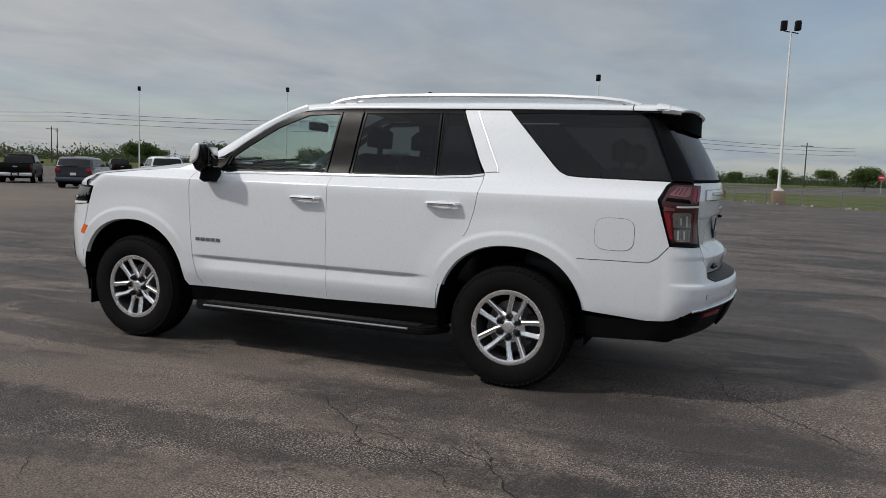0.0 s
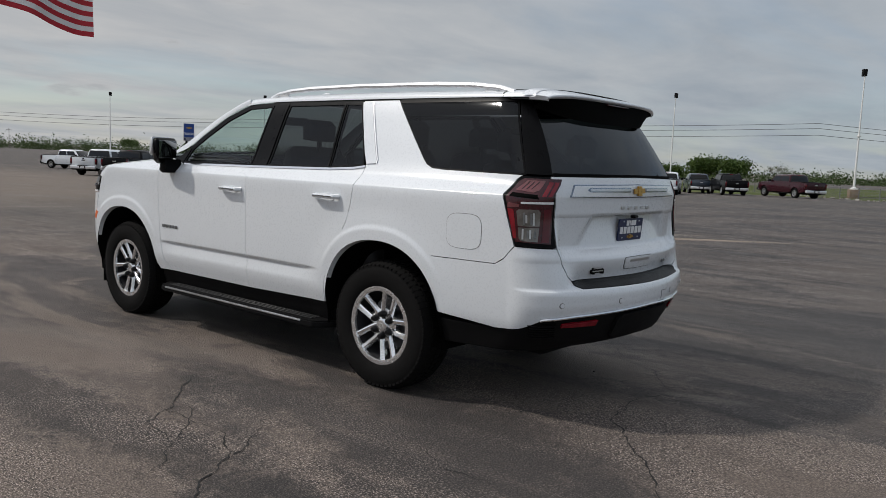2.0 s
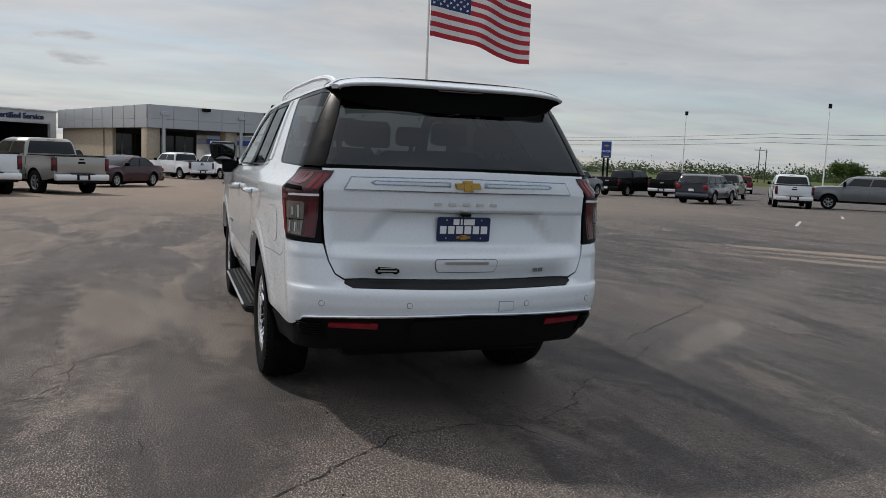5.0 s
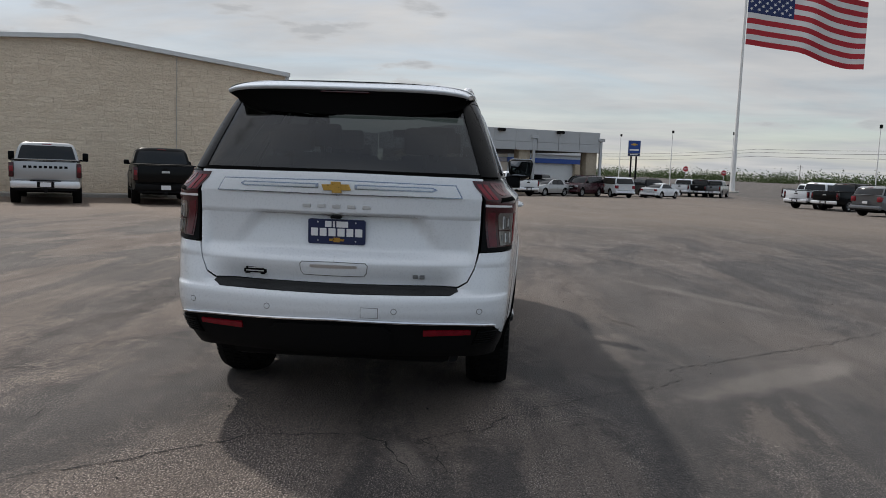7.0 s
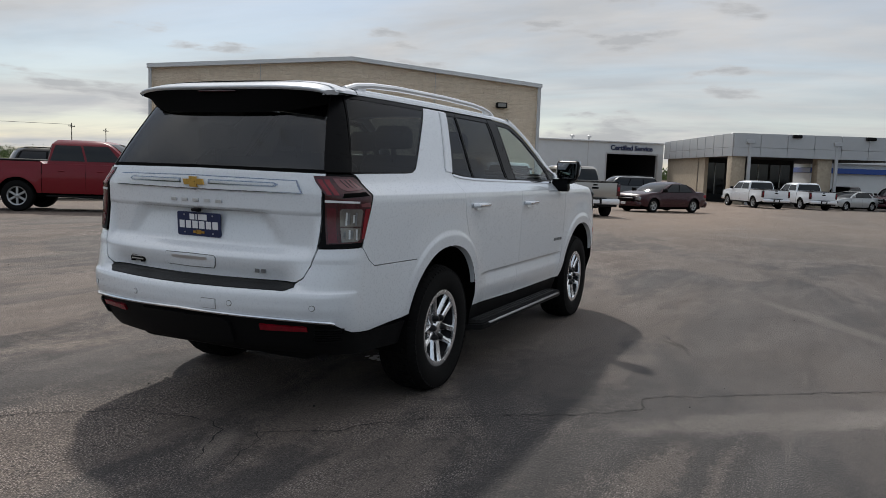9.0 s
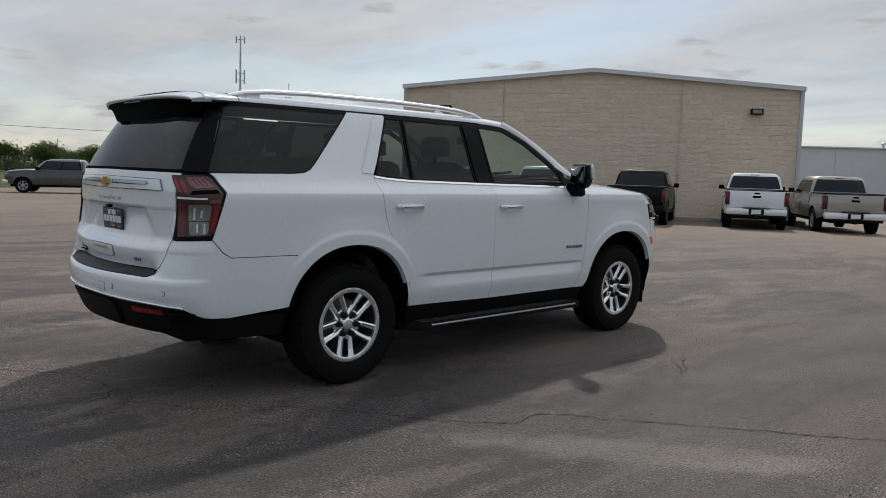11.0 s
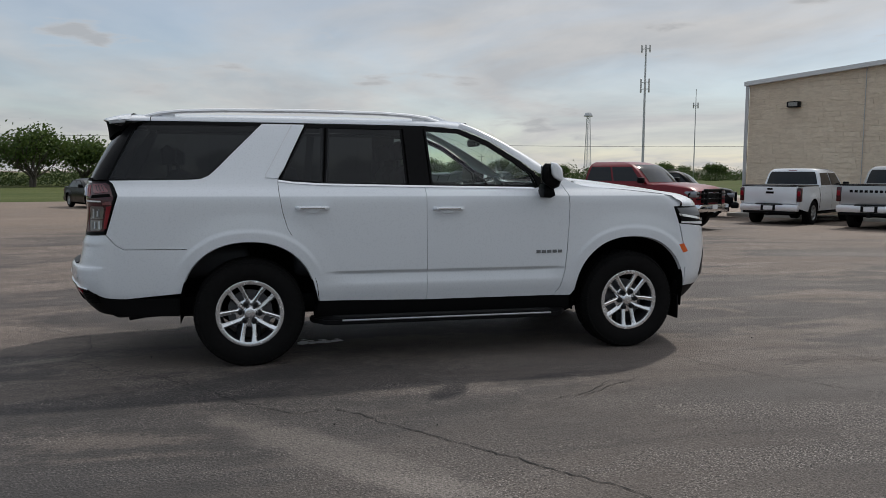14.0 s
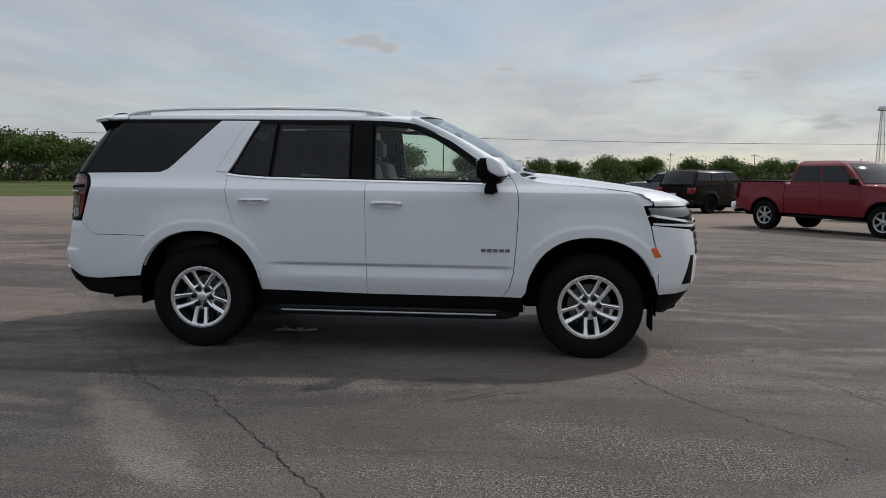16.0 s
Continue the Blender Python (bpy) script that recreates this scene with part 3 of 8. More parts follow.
# ---- block building ----
M["block"] = None
bk = Mat("split_face_block", (0.42, 0.35, 0.27), 0.95, spec=0.2)
bv = bk.place()
rnd = bk.random()
isl = bk.n.new("ShaderNodeNewGeometry").outputs["Random Per Island"]
bcol = bk.mix(bk.math("FRACT", bk.math("ADD", rnd, isl)), (0.755, 0.625, 0.480), (0.82, 0.695, 0.545))
bcol = bk.mix(bk.span(bk.noise(bk.place((0.8, 0.8, 2.4)), 5.0, 6, 0.65), 0.42, 0.68, 0.0, 0.55), bcol, (0.60, 0.485, 0.365))
bk.put("Base Color", bcol)
bk.bump(bk.noise(bk.place((1, 1, 2.2)), 9.0, 6, 0.65), 1.0, 0.06)
M["block"] = bk.m
M["trim_grey"] = plain("painted_metal_trim", (0.50, 0.50, 0.50), 0.5, 0.3, 0.06, 3)
M["roof_metal"] = plain("white_metal_roof", (0.62, 0.62, 0.62), 0.45, 0.4, 0.06, 2)
M["panel_white"] = plain("white_metal_siding", (0.60, 0.62, 0.63), 0.5, 0.1, 0.05, 2)
M["panel_silver"] = plain("silver_composite_panel", (0.42, 0.43, 0.445), 0.4, 0.3, 0.04, 2)
# near-black colour stands in for shade inside the wing and under the canopy
M["shade_dark"] = plain("shade_dark_surface", (0.03, 0.03, 0.032), 0.8)
M["stone_veneer"] = plain("tan_stone_veneer", (0.40, 0.34, 0.26), 0.9, 0.0, 0.25, 5, 0.5)
M["blue_sign"] = plain("blue_sign_face", (0.012, 0.055, 0.26), 0.35)

C2, C1 = Vector((27.8, 8.5, 0)), Vector((18.7, 22.2, 0))
wall_dir = (C1 - C2).normalized()
wall_len = (C1 - C2).length
wall_in = Vector((wall_dir.y, -wall_dir.x, 0))
if wall_in.x < 0:
    wall_in = -wall_in
bz = ground_z(24, 12) - 0.15
EAVE, PEAK = 5.20, 5.93
block_building = thing("block_building", "tan split-face block building with a low gable and grey eave trim", "building",
                       Matrix.Translation((C2.x, C2.y, 0)) @ Matrix((wall_dir, wall_in, Vector((0, 0, 1)))).transposed().to_4x4())


def eave_at(s):
    return EAVE + (PEAK - EAVE) * (1 - abs(s - wall_len / 2) / (wall_len / 2))


# local axes: x along the gable wall, y into the building
bm = bmesh.new()
prof = [(0, bz), (wall_len, bz), (wall_len, EAVE - 0.1), (wall_len / 2, PEAK - 0.1), (0, EAVE - 0.1)]
a = [bm.verts.new((x, 0.06, z)) for x, z in prof]
b = [bm.verts.new((x, 30.0, z)) for x, z in prof]
bm.faces.new(a); bm.faces.new(b[::-1])
for i in range(5):
    j = (i + 1) % 5
    bm.faces.new((a[i], b[i], b[j], a[j]))
part("core_wall", bm, M["block"], block_building, smooth=0)
for s0, s1 in ((-0.15, wall_len / 2), (wall_len / 2, wall_len + 0.15)):
    bm = bmesh.new()
    z0, z1 = (EAVE - (0.01 if s0 < 0 else 0), PEAK) if s0 < 0 else (PEAK, EAVE)
    v = [bm.verts.new(p) for p in ((s0, -0.18, z0 - 0.14), (s1, -0.18, z1 - 0.14), (s1, -0.18, z1 + 0.03), (s0, -0.18, z0 + 0.03))]
    w_ = [bm.verts.new(p) for p in ((s0, 30.2, z0 - 0.14), (s1, 30.2, z1 - 0.14), (s1, 30.2, z1 + 0.03), (s0, 30.2, z0 + 0.03))]
    bm.faces.new(v); bm.faces.new(w_[::-1])
    for i in range(4):
        j = (i + 1) % 4
        bm.faces.new((v[i], w_[i], w_[j], v[j]))
    part("roof", bm, M["roof_metal"], block_building, "white metal roof edge", smooth=0)
# courses of split-face block: a band of loose pieces low on the wall, the rest joined
def block_mesh(w_, h_, seed):
    rng = random.Random(seed)
    bm = bmesh.new()
    d = 0.003 + 0.007 * rng.random()
    f = [bm.verts.new((x, 0.056, z)) for x, z in ((0, 0), (w_, 0), (w_, h_), (0, h_))]
    e = [bm.verts.new((x, -d * (0.4 + rng.random()) + 0.05, z)) for x, z in ((0.006, 0.004), (w_ - 0.006, 0.004), (w_ - 0.006, h_ - 0.004), (0.006, h_ - 0.004))]
    c = bm.verts.new((w_ * rng.uniform(0.3, 0.7), 0.05 - d * 1.8, h_ * rng.uniform(0.3, 0.7)))
    for i in range(4):
        j = (i + 1) % 4
        bm.faces.new((f[i], f[j], e[j], e[i]))
        bm.faces.new((e[i], e[j], c))
    return bm


BW, BH = 0.60, 0.20
PIECES = [solid(block_mesh(BW - 0.002, BH - 0.002, k), "block", 0) for k in range(6)]
for me_ in PIECES:
    me_.materials.append(M["block"])
PIECE_V = [([tuple(v.co) for v in me_.vertices], [tuple(p_.vertices) for p_ in me_.polygons]) for me_ in PIECES]
brng = random.Random(5)
bverts, bfaces, singles = [], [], 0
row = 0
z = bz + 0.1
while z < PEAK - 0.1:
    x = -brng.uniform(0.0, BW)
    while x < wall_len:
        x0_, x1_ = max(0.0, x), min(wall_len, x + BW)
        if x1_ - x0_ > BW * 0.9 and z + BH < min(eave_at(x0_), eave_at(x1_)) - 0.08:
            k = brng.randrange(6)
            if z > 1.4 and z < 3.9 and singles < 300 and x > 2:
                part("block", PIECES[k], None, block_building).location = (x0_, 0, z)
                singles += 1
            else:
                o = len(bverts)
                bverts += [(vx + x0_, vy, vz + z) for vx, vy, vz in PIECE_V[k][0]]
                bfaces += [tuple(i + o for i in f_) for f_ in PIECE_V[k][1]]
        x += BW
    z += BH
    row += 1
wall_me = bpy.data.meshes.new("masonry")
wall_me.from_pydata(bverts, [], bfaces)
part("masonry", wall_me, M["block"], block_building)["kind"] = "stuff"
for s_ in (4.6, wall_len - 4.4):
    part("control_joint", box_bm(s_ - 0.007, s_ + 0.007, -0.012, 0.06, bz, eave_at(s_) - 0.1), M["trim_grey"], block_building)
part("downspout", box_bm(-0.12, 0.02, -0.12, -0.01, bz, EAVE - 0.1, 0.01, 1), M["trim_grey"], block_building)
part("downspout", box_bm(wall_len - 0.02, wall_len + 0.1, -0.12, -0.01, bz, EAVE - 0.1, 0.01, 1), M["trim_grey"], block_building)
for s in (1.65, wall_len - 1.85):
    lamp = part("wall_light", box_bm(s - 0.24, s + 0.24, -0.26, 0.02, 4.10, 4.33, 0.03), M["black_plastic"], block_building)
    part("diffuser", box_bm(s - 0.18, s + 0.18, -0.275, -0.25, 4.13, 4.29, 0.01, 1), M["clear_lens"], lamp)
part("kerb", box_bm(-0.3, wall_len + 0.3, -1.1, 0.0, bz, ground_z(22, 13) + 0.12, 0.03), M["concrete"], block_building, "low concrete kerb along the wall")

# ---- service wing and showroom canopy ----
SV0, SV1 = Vector((73.8, 24.7, 0)), Vector((83.7, 12.7, 0))
sdir = (SV0 - SV1).normalized()
sin_ = Vector((sdir.y, -sdir.x, 0))
if sin_.x < 0:
    sin_ = -sin_
sz = ground_z(75) - 0.3
service = thing("service_building", "white metal service wing with an open roller door", "building",
                Matrix.Translation((SV1.x, SV1.y, 0)) @ Matrix((sdir, sin_, Vector((0, 0, 1)))).transposed().to_4x4())
SL = 34.0
top = 4.72
d0, d1 = 0.75, 6.8
for x0, x1, z0, z1 in ((0, d0, sz, top), (d1, SL, sz, top), (d0, d1, 3.55, top)):
    part("wall", box_bm(x0, x1, 0, 0.3, z0, z1), M["panel_white"], service)
part("roof", box_bm(-0.2, SL, -0.25, 18, top, top + 0.16, 0.03, 1), M["roof_metal"], service)
part("inside_wall", box_bm(0, SL, 14, 14.3, sz, top), M["shade_dark"], service)
for x in (0.0, 9.0):
    part("inside_wall", box_bm(x, x + 0.2, 0.3, 14, sz, top), M["shade_dark"], service)
part("inside_floor", box_bm(0, SL, 0.3, 14, sz - 0.1, sz + 0.32), M["shade_dark"], service)
for x in (d0 - 0.12, d1):
    part("door_jamb", box_bm(x, x + 0.12, -0.06, 0.1, sz, 3.6), M["trim_grey"], service)
part("door_head", box_bm(d0 - 0.12, d1 + 0.12, -0.06, 0.1, 3.5, 3.68), M["trim_grey"], service)
for k in range(8):
    part("equipment", box_bm(1.1 + k * 0.7, 1.55 + k * 0.7, 5 + (k % 3), 6 + (k % 3), sz + 0.3, sz + 1.0 + 0.35 * (k % 4), 0.04), M["black_plastic"] if k % 2 else M["trim_grey"], service)
for x in range(9, 34, 6):
    part("wall_seam", box_bm(x - 0.03, x + 0.03, -0.03, 0.05, sz, top), M["trim_grey"], service)
for x in (7.6, 9.6):
    part("roof_vent", lathe_bm([(0.12, top), (0.12, top + 0.55), (0.25, top + 0.56), (0.25, top + 0.7), (0.001, top + 0.85)], 12, "Z"), M["trim_grey"], service).location = (x, 3, 0)
bm = text_bm("Certified Service", 0.74, 0.03, 0.022)
bmesh.ops.transform(bm, matrix=Matrix.Translation((3.9, -0.08, 4.15)) @ Matrix(((-1, 0, 0, 0), (0, 0, -1, 0), (0, 1, 0, 0), (0, 0, 0, 1))), verts=bm.verts)
part("lettering", bm, M["navy"], service, "dark blue lettering")

K1, K2 = Vector((61.3, 3.3, 0)), Vector((67.1, -10.3, 0))
kd = (K2 - K1).normalized()
kin = Vector((-kd.y, kd.x, 0))
if kin.x < 0:
    kin = -kin
kl = (K2 - K1).length
kz = ground_z(64) - 0.2
canopy = thing("showroom_canopy", "silver panelled canopy on stone-faced columns", "canopy",
               Matrix.Translation((K1.x, K1.y, 0)) @ Matrix((kd, kin, Vector((0, 0, 1)))).transposed().to_4x4())
ft, fb = 4.96, 3.12
depth = 23.0
npan = 7
for tier, (z0, z1) in enumerate(((fb, fb + 0.72), (fb + 0.735, ft))):
    for i in range(npan):
        part("fascia_panel", box_bm(kl * i / npan + 0.012, kl * (i + 1) / npan - 0.012, -0.06, 0.1, z0, z1, 0.012, 1), M["panel_silver"], canopy)
    for i in range(9):
        part("fascia_panel", box_bm(-0.06, 0.1, depth * i / 9 + 0.012 + 0.1, depth * (i + 1) / 9 - 0.012, z0, z1, 0.012, 1), M["panel_silver"], canopy)
part("roof_deck", box_bm(0.05, kl - 0.02, 0.05, depth, fb + 0.1, ft - 0.08), M["panel_silver"], canopy)
# soffit takes the same near-black, its shade put into the colour
part("soffit", box_bm(0.05, kl - 0.05, 0.1, depth, fb + 0.02, fb + 0.09), M["shade_dark"], canopy)
for x in (0.55, kl * 0.5, kl - 0.6):
    col = part("column", box_bm(x - 0.55, x + 0.55, 0.25, 1.35, kz, fb + 0.05, 0.03), M["stone_veneer"], canopy, "tan stone-faced column")
    part("downspout", box_bm(x + 0.62, x + 0.86, -0.12, 0.12, kz, ft - 0.7, 0.02, 1), M["panel_silver"], canopy)
    part("rain_head", box_bm(x + 0.42, x + 1.06, -0.22, 0.1, ft - 0.8, ft - 0.5, 0.03, 1), M["panel_silver"], canopy)
for x in (kl * 0.33, kl * 0.72):
    part("floodlight", box_bm(x - 0.35, x + 0.35, -0.35, -0.02, ft - 0.28, ft - 0.02, 0.04, 1), M["black_plastic"], canopy)
part("showroom_wall", box_bm(0.4, 0.7, 9, depth, kz, fb + 0.05), M["stone_veneer"], canopy)
part("showroom_wall", box_bm(0.4, kl * 0.62, 11.0, 11.4, kz, fb + 0.05), M["shade_dark"], canopy)
for i in range(4):
    x = 1.0 + i * 2.0
    win = part("shop_window", box_bm(x, x + 1.8, 10.9, 10.99, kz + 0.8, fb - 0.4), M["glass_far"], canopy)
    part("window_frame", box_bm(x + 0.86, x + 0.94, 10.84, 10.92, kz + 0.8, fb - 0.4), M["trim_grey"], win)
annex = thing("showroom_annex", "low white annex with a blue band", "building", pose(87.8, -6.8, 0, 0, 0, math.degrees(math.atan2(kd.y, kd.x))))
part("wall", box_bm(-5, 5, 0, 8, kz - 0.3, 3.2), M["panel_white"], annex)
part("blue_band", box_bm(-5.2, 5.2, -0.4, 8, 2.2, 2.75, 0.02, 1), M["blue_sign"], annex)
part("cornice", box_bm(-5.3, 5.3, -0.5, 8.2, 3.2, 3.6, 0.03, 1), M["panel_white"], annex)
part("column", box_bm(3.6, 4.6, -0.6, 0.3, kz - 0.3, 2.2, 0.02, 1), M["stone_veneer"], annex)

# ---- poles, sign, flag ----


def lamp_post(x, y, top_z, turn, heads=1, plinth=False):
    g = ground_z(x, y)
    ob = thing("street_lamp", "tall white lot light" + (" on a tan concrete base" if plinth else " on a round pole"), "street lamp",
               pose(x, y, g, 0, 0, turn), "lot lights")
    h = top_z - g
    z0 = 0.0
    if plinth:
        part("base", box_bm(-0.38, 0.38, -0.38, 0.38, -0.1, 0.8, 0.03), M["tan_plinth"], ob)
        z0 = 0.8
        part("base_flange", lathe_bm([(0.001, 0.8), (0.3, 0.8), (0.3, 0.86), (0.16, 0.98), (0.12, 1.0)], 12, "Z"), M["white_pole"], ob)
    part("pole", tube_bm([(0, 0, z0 - 0.05), (0, 0, h * 0.5), (0, 0, h - 0.35)], 0.10, 10, taper=0.045), M["white_pole"], ob)
    for i in range(heads):
        s = (i * 2 - 1) * 0.4 if heads == 2 else 0.0
        if heads == 2:
            part("arm", tube_bm([(-0.42, 0, h - 0.55), (0.42, 0, h - 0.4)], 0.035, 6), M["black_plastic"], ob)
        head = part("lamp_head", box_bm(s - 0.17, s + 0.17, -0.34, 0.06, h - 0.35, h + 0.22, 0.03, 1), M["black_plastic"], ob)
        part("lens", box_bm(s - 0.13, s + 0.13, -0.355, -0.33, h - 0.28, h + 0.15, 0.01, 1), M["clear_lens"], head)
    if heads == 1:
        part("collar", lathe_bm([(0.06, h * 0.5 - 0.07), (0.16, h * 0.5 - 0.05), (0.16, h * 0.5 + 0.05), (0.06, h * 0.5 + 0.07)], 12, "Z"), M["white_pole"], ob)
    return ob


for x, y, z, turn, heads, pl in ((-4.25, -47.3, 10.72, 10, 2, True), (11.1, -67.5, 10.06, 30, 1, True), (37.5, -90.7, 10.82, 0, 1, False), (54.8, -83.8, 10.77, 10, 1, False),
                                 (72.8, -76.7, 10.24, 30, 1, False), (92.7, -69.8, 9.79, 30, 1, False), (116.7, -58.2, 9.79, 40, 1, False), (150.6, -46.6, 9.8, 40, 1, False),
                                 (163.7, -37.8, 10.4, 40, 1, False), (185.2, -30.4, 10.32, 40, 1, False)):
    lamp_post(x, y, z, turn, heads, pl)


def utility_pole(x, y, top_z, turn):
    g = ground_z(x, y)
    ob = thing("utility_pole", "weathered wooden utility pole with a crossarm", "utility pole", pose(x, y, g, 0, 0, turn), "utility poles")
    h = top_z - g
    part("pole", tube_bm([(0, 0, -0.2), (0.03, 0, h * 0.5), (0, 0, h)], 0.17, 8, taper=0.11), M["wood_pole"], ob)
    part("crossarm", box_bm(-1.2, 1.2, -0.06, 0.06, h - 0.75, h - 0.6, 0.01, 1), M["wood_pole"], ob)
    for s in (-1.1, -0.5, 0.5, 1.1):
        part("insulator", lathe_bm([(0.001, h - 0.6), (0.05, h - 0.58), (0.06, h - 0.5), (0.03, h - 0.42), (0.001, h - 0.4)], 8, "Z"), M["steel_pole"], ob).location = (s, 0, 0)
    return ob


UP = ((156.6, -140.3, 7.47, -30), (-11.7, -167.4, 8.65, 20), (19.9, -242.4, 8.47, 10), (340.0, -130.4, 7.27, 60), (148.2, -131.0, 7.57, 30), (116.7, 145.6, 8.04, 20), (-13.1, 147.5, 8.04, 15),
      (49.8, 250.5, 7.62, 10), (77.5, 256.5, 7.72, 10), (165.1, 331.4, 7.4, 10), (136.3, 157.3, 7.91, 20))
for u in UP:
    utility_pole(*u)


def wire_run(p, q, sag, n=14, radius=0.04, label="sagging black power line"):
    p, q = Vector(p), Vector(q)
    pts = [p.lerp(q, i / n) - Vector((0, 0, sag * 4 * (i / n) * (1 - i / n))) for i in range(n + 1)]
    return tagged(part("power_line", tube_bm(pts, radius, 5), M["wire"]), label, "cable", "power lines")


# three lines along the road behind the lot
for dz in (0.0, 0.9, 2.1):
    for a_, b_ in (((-30, -260, 11 - dz), (36.2, -150, 11 - dz)), ((36.2, -150, 11 - dz), (149, -135, 11 - dz)), ((149, -135, 11 - dz), (240, -80, 10 - dz)), ((240, -80, 10 - dz), (330, -30, 9 - dz))):
        wire_run(a_, b_, 1.0)
for a_, b_ in (((-160, 112, 9.0), (-13.1, 147.5, 7.75)), ((-13.1, 147.5, 7.75), (116.7, 145.6, 7.75))):
    wire_run(a_, b_, 0.8, radius=0.035)

# pylon signs
def pylon_sign(x, y, z0, z1, wide, turn, label, words=""):
    """A sign cabinet on two posts; its face looks along its own x."""
    g = ground_z(x, y)
    ob = thing("pylon_sign", label, "sign", pose(x, y, 0, 0, 0, turn), "pylon signs")
    w, h_ = wide / 2, z1 - z0
    for s in (-0.42, 0.42):
        part("post", box_bm(-0.16, 0.16, s * w - 0.13, s * w + 0.13, g - 0.3, z0 + 0.1, 0.02, 1), M["black_plastic"], ob)
    cab_ = part("cabinet", box_bm(-0.3, 0.3, -w, w, z0, z1, 0.04), M["panel_silver"], ob)
    part("face", box_bm(0.29, 0.33, -w + 0.06, w - 0.06, z0 + h_ * 0.2, z1 - 0.06, 0.01, 1), M["blue_sign"], cab_, "blue sign face")
    part("lower_face", box_bm(0.29, 0.33, -w + 0.06, w - 0.06, z0 + 0.05, z0 + h_ * 0.17, 0.01, 1), M["navy"], cab_)
    zc = z0 + h_ * 0.74
    for wy, wz in ((0.5, 0.10), (0.2, 0.18)):
        part("emblem", box_bm(0.325, 0.34 + 0.006 * (wy < 0.3), -wy * w, wy * w, zc - wz * w, zc + wz * w, 0.004, 1), M["gold"], cab_)
    zt = z0 + h_ * 0.40
    if words:
        bm = text_bm(words, h_ * 0.17, 0.01, 0.01)
        bmesh.ops.transform(bm, matrix=facing((0.34, 0, zt), (0, 1, 0), (1, 0, 0)), verts=bm.verts)
        part("lettering", bm, M["print_white"], cab_)
    else:
        part("emblem_bar", box_bm(0.325, 0.34, -0.72 * w, 0.72 * w, zt - h_ * 0.05, zt + h_ * 0.05, 0.004, 1), M["print_white"], cab_)
    part("emblem_bar", box_bm(0.325, 0.34, -0.6 * w, 0.6 * w, z0 + h_ * 0.08, z0 + h_ * 0.13, 0.004, 1), M["print_white"], cab_)
    return ob


pylon_sign(119.3, -22.4, 4.03, 6.49, 1.9, 172, "blue dealership pylon sign on two dark posts")
pylon_sign(87.8, -54.0, 2.64, 4.89, 1.35, 150, "blue lettered pylon sign on two dark posts", "TRUCKS")

# flag
fx, fy = 109.6, -35.0
fg = ground_z(fx, fy)
flagpole = thing("flagpole", "very tall white tapering flagpole", "flagpole", pose(fx, fy, fg))
part("pole", tube_bm([(0, 0, -0.2), (0, 0, 6), (0, 0, 6.02), (0, 0, 16), (0, 0, 34)], 0.34, 14, taper=0.16), M["white_pole"], flagpole)
part("footing", lathe_bm([(0.001, 0.3), (0.9, 0.28), (1.0, 0.2), (1.0, -0.3)], 20, "Z"), M["concrete"], flagpole)
part("truck_ball", lathe_bm([(0.001, 33.9), (0.25, 34.1), (0.3, 34.3), (0.2, 34.5), (0.001, 34.6)], 14, "Z"), M["gold"], flagpole)
M["flag_red"] = plain("flag_red_cloth", (0.40, 0.022, 0.035), 0.85, 0, 0.08, 1.0)
M["flag_white"] = plain("flag_white_cloth", (0.66, 0.65, 0.66), 0.85, 0, 0.05, 1.0)
M["flag_blue"] = plain("flag_blue_cloth", (0.02, 0.035, 0.12), 0.85, 0, 0.08, 1.0)


